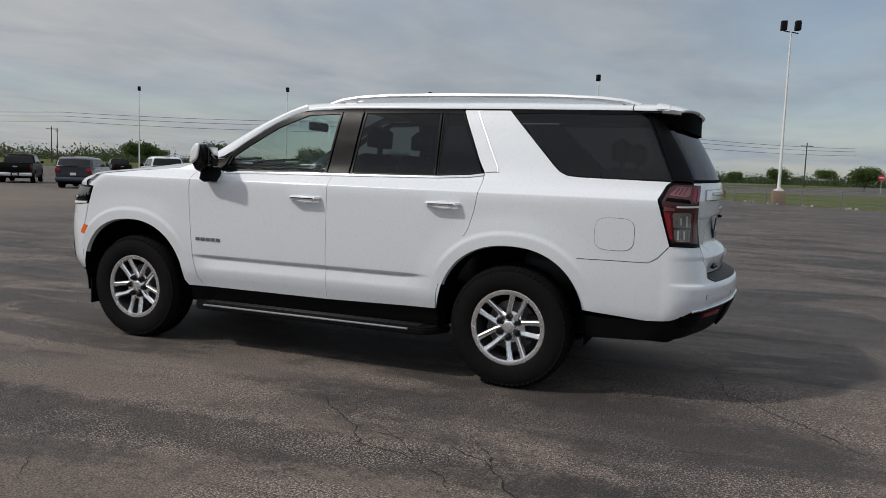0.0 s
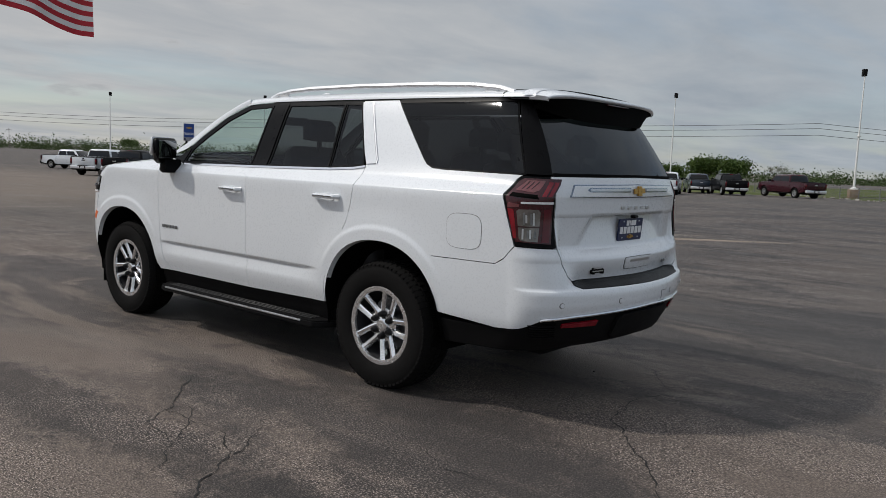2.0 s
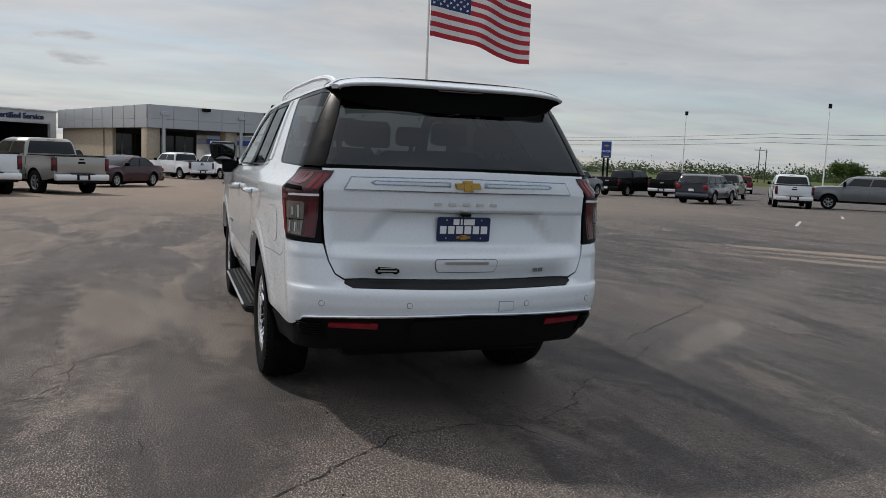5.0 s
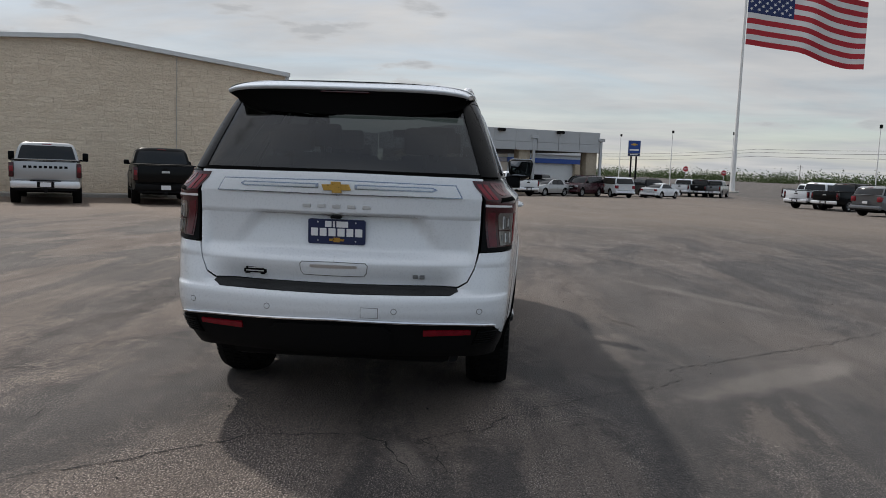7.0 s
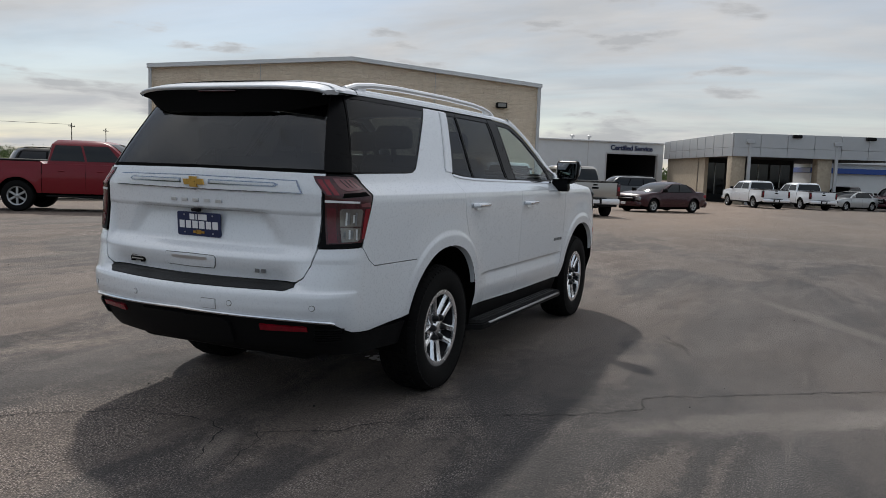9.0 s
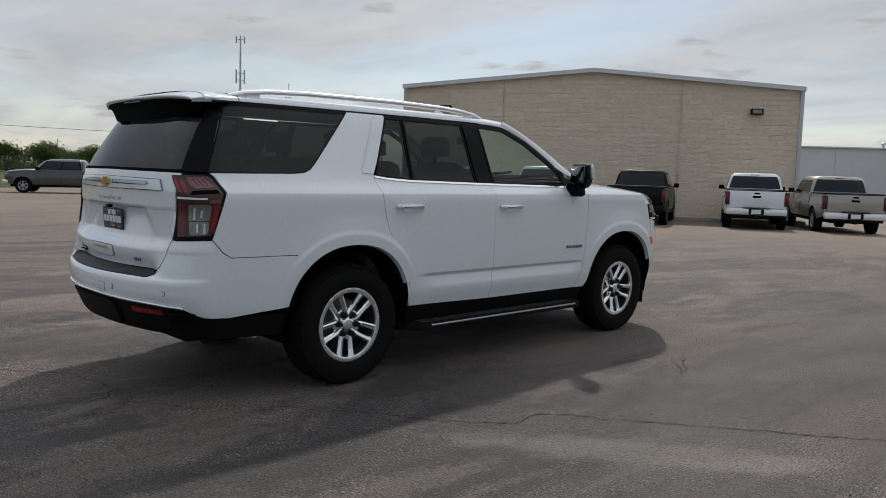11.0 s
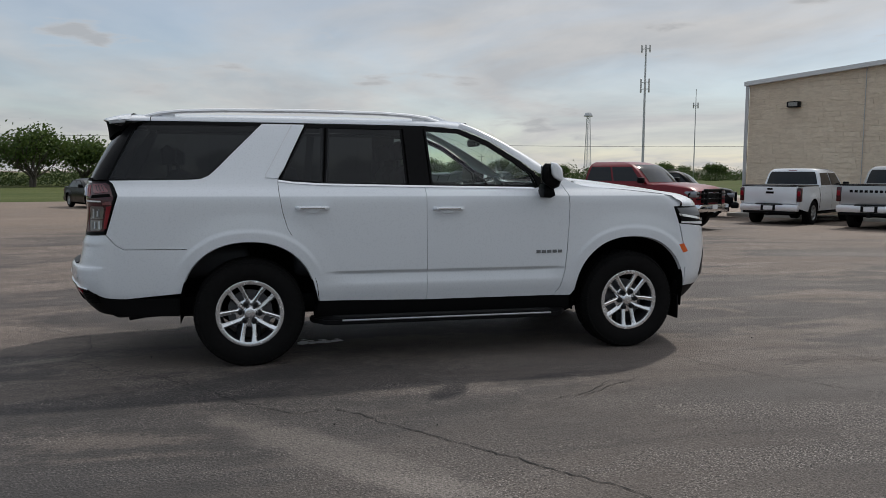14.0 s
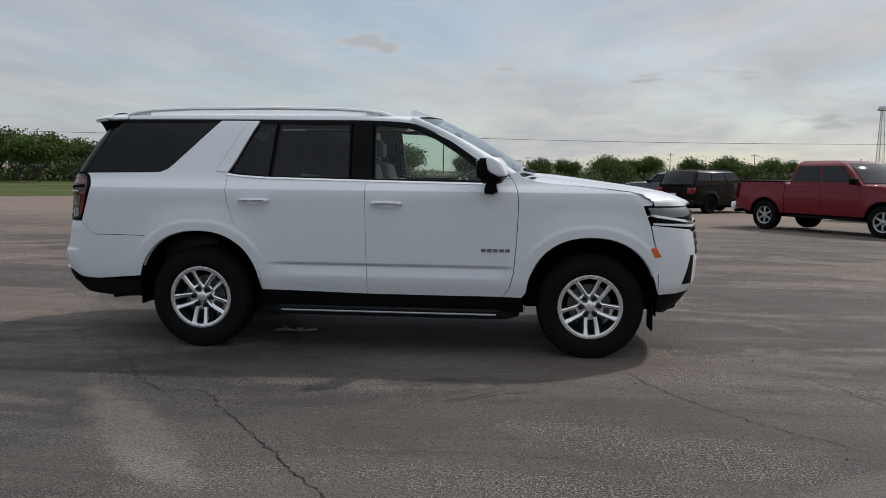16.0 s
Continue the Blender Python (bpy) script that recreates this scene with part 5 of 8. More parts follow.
    part("licence_plate", box_bm(xr - (0.156 if kind == "pickup" else 0.02), xr - (0.13 if kind == "pickup" else 0.0), -0.15, 0.15,
                                 sill + (0.06 if kind == "pickup" else 0.36), sill + (0.2 if kind == "pickup" else 0.5), 0.004, 1), M["print_white"], car)
    # front end
    part("grille", box_bm(xf - 0.06, xf + 0.02, -w * 0.62, w * 0.62, sill + 0.28, hood - 0.12, 0.03), M["gloss_black"], car)
    for i in range(2):
        z = sill + 0.38 + 0.16 * i
        if z < hood - 0.16:
            part("grille_bar", box_bm(xf + 0.005, xf + 0.035, -w * 0.58, w * 0.58, z, z + 0.035, 0.01, 1), M["chrome"] if chrome_bumper else p, car)
    part("front_bumper", box_bm(xf - 0.22, xf + 0.09, -w + 0.05, w - 0.05, sill + 0.02, sill + 0.25, 0.06), M["chrome"] if (kind == "pickup" and chrome_bumper) else p, car)
    part("front_plate", box_bm(xf + 0.08, xf + 0.1, -0.15, 0.15, sill + 0.1, sill + 0.22, 0.004, 1), M["print_white"], car)
    for s in (1, -1):
        part("headlamp", box_bm(xf - 0.40, xf - 0.5 * bow, s * (w - 0.2) - 0.16, s * (w - 0.2) + 0.14, hood - 0.32, hood - 0.14, 0.035), M["headlamp"], car)
    for x, s in ((ra, 1), (ra, -1), (rf, 1), (rf, -1)):
        add_wheel(car, x, s, w - 0.13, r, 0.27 if kind in ("pickup", "suv") else 0.22, r * 0.6, "six" if kind == "pickup" else "five", M[rims])
    if kind == "pickup":
        for s in (1, -1):
            part("side_step", box_bm(cabr + 0.1, cowl - 0.1, s * (w - 0.08) - 0.07, s * (w - 0.08) + 0.07, sill - 0.1, sill - 0.05, 0.02), M["black_plastic"], car)
    if kind == "suv":
        for s in (1, -1):
            part("roof_rail", tube_bm([(top_r + 0.3, s * 0.62, H - 0.01), (top_r + 0.4, s * 0.62, H + 0.04), (top_f - 0.35, s * 0.62, H + 0.04), (top_f - 0.25, s * 0.62, H - 0.01)], 0.018), M["gloss_black"], car)
    return car


PICK, SUVC = "pickup truck", "suv"
# nose-in along the block wall
vehicle("pickup", "white", (17.75, 17.46), 33, "white crew-cab pickup parked nose-in at the block wall", PICK)
vehicle("pickup", "silver", (19.29, 14.38), 29, "silver heavy-duty pickup with large lettering on its tailgate", PICK, L=6.35, lift=0.06, lettered="bars")
vehicle("pickup", "black", (21.16, 11.29), 27, "black crew-cab pickup parked nose-in at the block wall", PICK, chrome_bumper=False, lift=0.03, rims="alloy_dark")
vehicle("pickup", "white", (23.7, 8.3), 28, "white extended-cab pickup on raised tyres", PICK, lift=0.05)
vehicle("pickup", "champagne", (25.28, 6.15), 35, "older champagne-silver pickup with a chrome bumper", PICK, lift=0.03)
red_truck = vehicle("pickup", "red", (9.75, 15.1), -57, "red heavy-duty crew-cab pickup with a black grille guard", PICK, L=5.5, lift=0.04)
guard = part("grille_guard", box_bm(2.99, 3.05, -0.62, 0.62, 1.16, 1.22, 0.02, 1), M["black_plastic"], red_truck, "black tube grille guard")
for y in (-0.45, 0.45):
    part("upright_plate", box_bm(2.96, 3.06, y - 0.03, y + 0.03, 0.52, 1.22, 0.015, 1), M["black_plastic"], guard)
for z in (0.62, 0.78, 0.94, 1.08):
    part("guard_bar", tube_bm([(2.74, -0.97, z), (2.95, -0.90, z), (3.03, -0.45, z), (3.03, 0.45, z), (2.95, 0.90, z), (2.74, 0.97, z)], 0.022, 6), M["black_plastic"], guard)
for s in (1, -1):
    part("guard_hoop", tube_bm([(2.90, s * 0.5, 1.18), (2.86, s * 0.92, 1.17), (2.74, s * 0.98, 1.08), (2.74, s * 0.98, 0.62)], 0.022, 6), M["black_plastic"], guard)
guard.location = (-0.35, 0, -0.05)
vehicle("suv", "black", (9.6, 28.4), 39, "black full-size suv with roof rails", SUVC, rims="gloss_black")
vehicle("suv", "black", (15.2, 22.0), -32, "black suv parked beside the block building", SUVC)
vehicle("pickup", "darkgrey", (10.4, 41.8), 150, "dark grey pickup near the back of the lot", PICK)
vehicle("sedan", "maroon", (32.9, 3.8), 148, "dark maroon sedan with a paper sheet in its rear window", "sedan")
# round the showroom canopy
vehicle("pickup", "white", (54.4, 1.1), 32, "white crew-cab pickup beside the showroom canopy", PICK)
vehicle("pickup", "white", (57.3, -1.9), 30, "white crew-cab pickup with a bare tailgate", PICK)
vehicle("sedan", "silver", (60.0, -5.2), 140, "silver sedan parked by the canopy", "sedan")
vehicle("pickup", "black", (75.3, -5.3), 150, "black pickup parked under the canopy", PICK)
vehicle("suv", "maroon", (63.1, -8.4), 145, "maroon suv parked by the showroom", SUVC)
vehicle("suv", "white", (66.4, -11.7), 15, "white full-size suv with a dark rear window", SUVC)
vehicle("suv", "black", (72.1, -15.4), 15, "black suv beside a white one", SUVC)
vehicle("sedan", "white", (70.1, -16.7), -40, "white sedan at the end of a row", "sedan")
vehicle("suv", "darkgrey", (48.2, 9.3), 120, "dark suv in front of the service door", SUVC)
vehicle("pickup", "white", (82.7, -22.0), -25, "white pickup near the road", PICK)
vehicle("pickup", "black", (82.8, -23.8), -25, "black pickup near the road", PICK)
vehicle("pickup", "grey", (82.6, -25.3), -25, "grey pickup near the road", PICK)
# the middle of the lot
vehicle("pickup", "white", (51.6, -24.5), -58, "white crew-cab pickup in the middle of the lot", PICK)
vehicle("pickup", "white", (73.4, -32.2), 205, "white pickup facing the lot far off", PICK, chrome_bumper=False)
vehicle("pickup", "black", (48.8, -25.3), -58, "black pickup beside a white one", PICK)
vehicle("suv", "grey", (39.5, -23.4), -60, "grey compact suv with a chrome-trimmed tail", SUVC, L=4.65, high=-0.14)
vehicle("pickup", "black", (44.4, -30.6), -62, "black crew-cab pickup on bright wheels", PICK, chrome_bumper=False)
vehicle("suv", "blue", (32.0, -28.1), -58, "slate-blue compact suv with red tail lamps", SUVC, L=4.65, high=-0.14)
vehicle("pickup", "black", (42.9, -33.3), -48, "black pickup in a row", PICK)
vehicle("pickup", "darkgrey", (43.2, -38.5), -48, "dark grey pickup in a row", PICK)
vehicle("pickup", "grey", (28.2, -36.2), 45, "grey heavy-duty crew-cab pickup parked across the lane", PICK, L=6.35, lift=0.06, chrome_bumper=False)
vehicle("pickup", "white", (30.5, -32.7), -38, "white pickup behind a grey one", PICK)
vehicle("pickup", "black", (60.8, -60.6), -40, "black pickup by the far fence", PICK)
vehicle("pickup", "red", (65.3, -58.2), -40, "red pickup by the far fence", PICK)
# along the south fence
for spec in (("pickup", "maroon", (15.1, -63.8), -35, "maroon crew-cab pickup along the fence"),
             ("pickup", "black", (21.1, -66.2), -55, "black crew-cab pickup along the fence"),
             ("pickup", "white", (23.6, -59.2), -70, "white pickup backed to the fence"),
             ("pickup", "red", (25.9, -58.0), 125, "red pickup with a bright grille"),
             ("pickup", "blue", (25.4, -69.8), -60, "dark blue pickup along the fence"),
             ("pickup", "silver", (28.6, -51.4), 120, "silver pickup facing the lot"),
             ("pickup", "black", (28.5, -56.8), 120, "black pickup facing the lot"),
             ("pickup", "white", (32.8, -53.3), -60, "white pickup backed to the fence")):
    vehicle(*spec, PICK if spec[0] == "pickup" else SUVC)
# by the grass on the north side
vehicle("pickup", "white", (0.4, 63.5), -57, "white heavy-duty pickup beside the grass", PICK, L=6.3, lift=0.08)
vehicle("pickup", "white", (-10.6, 63.9), -65, "older white single-cab pickup", PICK, L=5.3, doors=1)
vehicle("sedan", "black", (-8.5, 33.9), -62, "black sedan with bright trim", "sedan", high=-0.06)
vehicle("pickup", "white", (-16.1, 36.5), -35, "white pickup near the grass verge", PICK, lift=0.05)

# ---- the white full-size suv ----
# x forward from the middle of the wheelbase, y to its left, z up


AX_F, AX_R, HUB_Z = 1.5355, -1.5355, 0.40
half_width = spline([(0.28, 0.85), (0.40, 0.900), (0.46, 0.916), (0.56, 0.946), (0.60, 0.952), (0.80, 0.966), (1.00, 0.972), (1.20, 0.975), (1.262, 0.972),
                     (1.285, 0.953), (1.335, 0.903), (1.36, 0.889), (1.40, 0.869), (1.60, 0.790), (1.78, 0.713), (1.86, 0.66)])
rear_end = spline([(0.28, 2.66), (0.40, 2.752), (0.46, 2.808), (0.55, 2.850), (0.60, 2.870), (0.68, 2.893), (0.72, 2.893), (0.755, 2.884), (0.80, 2.778), (0.91, 2.802),
                   (1.00, 2.768), (1.17, 2.748), (1.30, 2.752), (1.36, 2.745), (1.39, 2.735), (1.60, 2.628), (1.80, 2.500), (1.86, 2.455)])
corner_end = spline([(0.28, 2.66), (0.60, 2.875), (0.70, 2.888), (0.80, 2.852), (0.90, 2.806), (1.00, 2.768), (1.86, 2.455)])
front_end = spline([(0.28, 2.22), (0.36, 2.32), (0.50, 2.43), (0.60, 2.47), (0.80, 2.475), (1.00, 2.45), (1.12, 2.42), (1.20, 2.35), (1.30, 2.22), (1.9, 1.6)])
BULGE_F, RAD_R, RAD_F, TAPER = 0.235, 0.15, 0.26, 0.046


def arch_radius(x, z):
    """Distance from the nearer wheel's centre, 1 at the edge of its arch."""
    best = 9.0
    for cx in (AX_R, AX_F):
        best = min(best, (abs((x - cx) / 0.495) ** 2.25 + abs(max(0.0, z - 0.42) / 0.515) ** 2.25) ** (1 / 2.25))
    return best


def bulge_r(z):
    """How far the tail bows out; the bumper more than the gate."""
    return 0.145 + 0.07 * sstep(1.0, 0.70, z)


def base_end(z):
    """Where the tail's corners end: as the tail itself, but with no ledge over the bumper."""
    return max(rear_end(z), corner_end(z)) if 0.71 < z < 1.0 else rear_end(z)


def full_taper(z):
    return TAPER - 0.022 * sstep(1.26, 1.42, z)


def tail_taper(u, z):
    """The flanks draw in towards the tail, less so above the belt."""
    return full_taper(z) * min(1.0, max(0.0, (-1.60 - u) / 0.88)) ** 2


def skin(u, z, side=1, off=0.0, relief=None):
    """The body's skin, unrolled: u runs along the flank as x and on round the corners to the middle of the nose and tail."""
    w = half_width(z)
    w -= tail_taper(u, z)
    rb, fb = base_end(z) - bulge_r(z), front_end(z) - BULGE_F
    flank = 1.0
    if u < -(rb - RAD_R):
        e = -(rb - RAD_R) - u
        arc = RAD_R * math.pi / 2
        if e < arc:
            t = e / RAD_R
            x, y, n = -(rb - RAD_R) - RAD_R * math.sin(t), w - RAD_R + RAD_R * math.cos(t), (-math.sin(t), math.cos(t))
            flank = max(0.0, 1 - e / arc)
        else:
            x, y, n, flank = -rb, w - RAD_R - (e - arc), (-1, 0), 0.0
        x -= bulge_r(z) * (1 - (y / w) ** 2)
        # the ledge over the bumper runs out before the corner
        x += (base_end(z) - rear_end(z)) * (1 - sstep(0.52, 0.74, y))
    elif u > fb - RAD_F:
        e = u - (fb - RAD_F)
        arc = RAD_F * math.pi / 2
        if e < arc:
            t = e / RAD_F
            x, y, n = fb - RAD_F + RAD_F * math.sin(t), w - RAD_F + RAD_F * math.cos(t), (math.sin(t), math.cos(t))
            flank = max(0.0, 1 - e / arc)
        else:
            x, y, n, flank = fb, w - RAD_F - (e - arc), (1, 0), 0.0
        x += BULGE_F * (1 - (y / w) ** 2)
    else:
        x, y, n = u, w, (0, 1)
    if z < 1.2 and flank > 0:
        # flared arches, and the pressed crease low on the doors
        y += 0.010 * sstep(1.45, 1.10, arch_radius(x, z)) * flank
        low = max(0.0, 1 - (z - 0.685) / 0.014) if z > 0.685 else max(0.0, 1 - (0.685 - z) / 0.085)
        y -= 0.021 * low * sstep(-1.02, -0.75, x) * sstep(1.0, 0.78, x)
    d = off + (relief(x, y, z) if relief else 0.0)
    x += n[0] * d
    y += n[1] * d
    return Vector((x, y * side, z))


def tail_u(y, z):
    return -(base_end(z) - bulge_r(z) - RAD_R) - RAD_R * math.pi / 2 - (half_width(z) - full_taper(z) - RAD_R - y)


def nose_u(y, z):
    return front_end(z) - BULGE_F - RAD_F + RAD_F * math.pi / 2 + (half_width(z) - RAD_F - y)


def expand(points):
    """More points along edges that lie on the nose or tail, so that they stay straight there."""
    out = []
    n = len(points)
    for i, p in enumerate(points):
        q = points[(i + 1) % n]
        out.append(p)
        if p[0] in ("r", "f", "c") and q[0] == p[0] and abs(q[2] - p[2]) > 0.03:
            k = int(abs(q[2] - p[2]) / 0.025) + 1
            out += [(p[0], p[1] + (q[1] - p[1]) * j / k, p[2] + (q[2] - p[2]) * j / k) for j in range(1, k)]
    return out


def unroll(points):
    out = []
    for p in expand(points):
        if p[0] == "r":
            out.append((tail_u(p[1], p[2]), p[2]))
        elif p[0] == "c":
            out.append((-(rear_end(p[2]) - bulge_r(p[2]) - RAD_R) - p[1] * RAD_R * math.pi / 2, p[2]))
        elif p[0] == "f":
            out.append((nose_u(p[1], p[2]), p[2]))
        else:
            out.append((p[0], p[1]))
    return out


def inset(poly, d):
    """The outline moved inwards by d."""
    n = len(poly)
    area = sum(poly[i][0] * poly[(i + 1) % n][1] - poly[(i + 1) % n][0] * poly[i][1] for i in range(n))
    s = 1 if area > 0 else -1
    out = []
    for i in range(n):
        a, b, c = Vector(poly[i - 1]), Vector(poly[i]), Vector(poly[(i + 1) % n])
        e0, e1 = (b - a), (c - b)
        if e0.length < 1e-6 or e1.length < 1e-6:
            out.append(tuple(b))
            continue
        n0, n1 = Vector((-e0.y, e0.x)).normalized() * s, Vector((-e1.y, e1.x)).normalized() * s
        m = n0 + n1
        k = d / max(0.35, m.length_squared / 2) if m.length > 1e-4 else d
        out.append((b.x + m.x * k * 0.5 * 1.0, b.y + m.y * k * 0.5 * 1.0) if m.length > 1e-4 else tuple(b + n0 * d))
    return out


Z_CUTS = [0.34 + 0.03 * i for i in range(52)] + [0.61, 0.665, 0.685, 0.696, 0.707, 0.795, 1.262, 1.273, 1.285, 1.310, 1.335, 1.154, 1.162, 0.905, 0.922, 0.955, 0.985, 0.755, 0.778, 0.80]
U_CUTS = [-2.3 + 0.04 * i for i in range(108)]
CORNER = [-2.32 - 0.035 * i for i in range(42)]
NOSE = [1.9 + 0.045 * i for i in range(32)]


def sheet(polys, sides, off=0.0, lip=0.02, relief=None, fine=()):
    """A mesh of pieces of skin: each outline is cut to a grid, laid on the skin and given a folded lip; normals come from the skin itself."""
    verts, faces, norms = [], [], []
    for poly in polys:
        bm = bmesh.new()
        bm.faces.new([bm.verts.new((u, 0, z)) for u, z in poly])
        us = [p[0] for p in poly]
        zs = [p[1] for p in poly]
        for axis, cuts, lo, hi in ((0, U_CUTS + CORNER + NOSE + list(fine), min(us), max(us)), (2, Z_CUTS, min(zs), max(zs))):
            for c in cuts:
                if lo + 1e-4 < c < hi - 1e-4:
                    co, no = [0, 0, 0], [0, 0, 0]
                    co[axis], no[axis] = c, 1
                    bmesh.ops.bisect_plane(bm, geom=list(bm.verts) + list(bm.edges) + list(bm.faces), dist=1e-5, plane_co=co, plane_no=no)
        bm.verts.ensure_lookup_table()
        bm.verts.index_update()
        uz = [(v.co.x, v.co.z) for v in bm.verts]
        fs = [[v.index for v in f.verts] for f in bm.faces]
        # turn all faces the same way
        loops = []
        for f in fs:
            ar = sum(uz[f[i]][0] * uz[f[(i + 1) % len(f)]][1] - uz[f[(i + 1) % len(f)]][0] * uz[f[i]][1] for i in range(len(f)))
            loops.append(f if ar < 0 else f[::-1])
        bound = [(e.verts[0].index, e.verts[1].index) for e in bm.edges if len(e.link_faces) == 1]
        bm.free()
        for side in sides:
            base = len(verts)
            eps = 0.004
            nn = []
            for u, z in uz:
                p = skin(u, z, 1, off, relief)
                du = skin(u + eps, z, 1, off, relief) - skin(u - eps, z, 1, off, relief)
                dz = skin(u, z + eps, 1, off, relief) - skin(u, z - eps, 1, off, relief)
                n = dz.cross(du).normalized()
                n.y *= side
                nn.append(n)
                verts.append((p.x, p.y * side, p.z))
            for f in loops:
                g = f if side > 0 else f[::-1]
                faces.append([base + i for i in g])
                norms.append([nn[i] for i in g])
            if lip:
                direct = {}
                for f in loops:
                    for i in range(len(f)):
                        direct[(f[i], f[(i + 1) % len(f)])] = True
                low = {}
                for i in {k for e in bound for k in e}:
                    low[i] = len(verts)
                    verts.append(tuple(Vector(verts[base + i]) - nn[i] * lip))
                for a, b in bound:
                    if (a, b) not in direct:
                        a, b = b, a
                    q = [base + b, base + a, low[a], low[b]]
                    if side < 0:
                        q = q[::-1]
                    faces.append(q)
                    p0, p1, p2 = (Vector(verts[q[k]]) for k in (0, 1, 2))
                    norms.append([(p1 - p0).cross(p2 - p1).normalized()] * 4)
    me = bpy.data.meshes.new("sheet")
    me.from_pydata(verts, [], faces)
    me.shade_smooth()
    me.normals_split_custom_set([n for f in norms for n in f])
    me.update()
    return me


def panels(name, outline, material, parent, gap=0.003, off=0.0, lip=0.02, label="", relief=None, joined=False):
    """A panel on both flanks (two parts), or one part that spans nose or tail."""
    poly = inset(unroll(outline), gap) if gap else unroll(outline)
    outline = expand(outline)
    if joined:
        # the middle edge stays on the centre line
        poly = [(u if abs(v_y) > 1e-9 else tail_u(0, z) if u < 0 else nose_u(0, z), z) for (u, z), v_y in
                zip(poly, [(p[1] if p[0] in ("r", "f") else 1.0) for p in outline])]
        return [part(name, sheet([poly], (1, -1), off, lip, relief), material, parent, label)]
    return [part(name, sheet([poly], (s,), off, lip, relief), material, parent, label) for s in (1, -1)]


def frame_bands(name, outline, width, material, parent, off=0.0):
    """A frame round an outline, on both flanks."""
    poly = unroll(outline)
    outer = inset(poly, -width)
    quads = []
    n = len(poly)
    for i in range(n):
        j = (i + 1) % n
        quads.append([poly[i], poly[j], outer[j], outer[i]])
    return [part(name, sheet(quads, (s,), off, 0.012), material, parent) for s in (1, -1)]


def arch_edge(cx, z_from, z_to, n=26):
    """Points of a wheel arch from the flank rearward of the wheel (z_from) over the top and down to the front (z_to)."""
    out = []
    for i in range(n + 1):
        a = math.pi * i / n
        c, s = math.cos(a), math.sin(a)
        x = cx - 0.495 * math.copysign(abs(c) ** (2 / 2.25), c)
        z = 0.42 + 0.515 * abs(s) ** (2 / 2.25)
        rear = i <= n / 2
        if (rear and z >= z_from) or (not rear and z >= z_to):
            out.append((x, z))
    return out


suv = thing("white_suv", "clean white full-size suv with black lower trim and silver wheels", "suv", Matrix())
WHITE, BLACK, GLOSS = M["white"], M["black_plastic"], M["gloss_black"]

# belt, door cuts
REAR_CUT = [(-1.025, 0.475), (-1.040, 0.60), (-1.075, 0.72), (-1.13, 0.835), (-1.20, 0.935), (-1.255, 1.03), (-1.29, 1.15), (-1.312, 1.28), (-1.318, 1.36)]
FRONT_CUT = [(0.865, 0.457), (0.915, 0.53), (0.945, 0.65), (0.962, 0.85), (0.972, 1.05), (0.974, 1.20), (0.965, 1.28), (0.94, 1.34), (0.915, 1.372)]
BELT = [(-1.318, 1.388), (-1.22, 1.374), (-1.0, 1.361), (-0.20, 1.347), (0.70, 1.335)]

rear_arch = arch_edge(AX_R, 0.885, 0.53)
front_arch = arch_edge(AX_F, 0.455, 0.52)
rear_arch_low = [p for p in arch_edge(AX_R, 0.525, 0.9) if p[0] < AX_R and p[1] < 0.880]

doors_f = panels("front_door", [(-0.190, 0.457)] + FRONT_CUT + [(0.80, 1.352), (0.70, 1.328), (-0.205, 1.340)], WHITE, suv)
doors_r = panels("rear_door", [REAR_CUT[0], (-0.190, 0.457), (-0.205, 1.340), (-1.0, 1.354), (-1.22, 1.367), (-1.318, 1.381)] + REAR_CUT[:0:-1], WHITE, suv)
rear_arch_fwd = [p for p in rear_arch if p[0] > AX_R or p[1] > 0.89]
quarter = [(-1.778, 0.887)] + [p for p in arch_edge(AX_R, 0.90, 0.50)] + [(-1.030, 0.475)] + [(x - 0.001, z) for x, z in REAR_CUT[1:]] + \
          [(-1.318, 1.392), (-1.27, 1.47), (-1.105, 1.808), (-1.425, 1.808), (-1.77, 1.455), (-1.815, 1.415), (-1.87, 1.392), (-1.95, 1.386), (-2.495, 1.378),
           (-2.470, 1.355), (-2.430, 1.272), (-2.514, 0.995), (-2.452, 0.922), (-2.40, 0.889)]
panels("quarter_panel", quarter, WHITE, suv)
panels("front_fender", [(1.012, 0.455)] + front_arch[0:] + [(2.03, 0.52), (2.03, 0.60), (2.02, 0.80), (1.985, 0.92), (1.96, 1.03), (1.93, 1.11), (1.905, 1.175), (1.962, 1.182), (1.978, 1.212), (1.945, 1.243),
                       (1.88, 1.272), (1.5, 1.312), (1.12, 1.345), (1.0, 1.385), (0.96, 1.42), (0.90, 1.405)] + [(x + 0.002, z) for x, z in FRONT_CUT[::-1]], WHITE, suv)

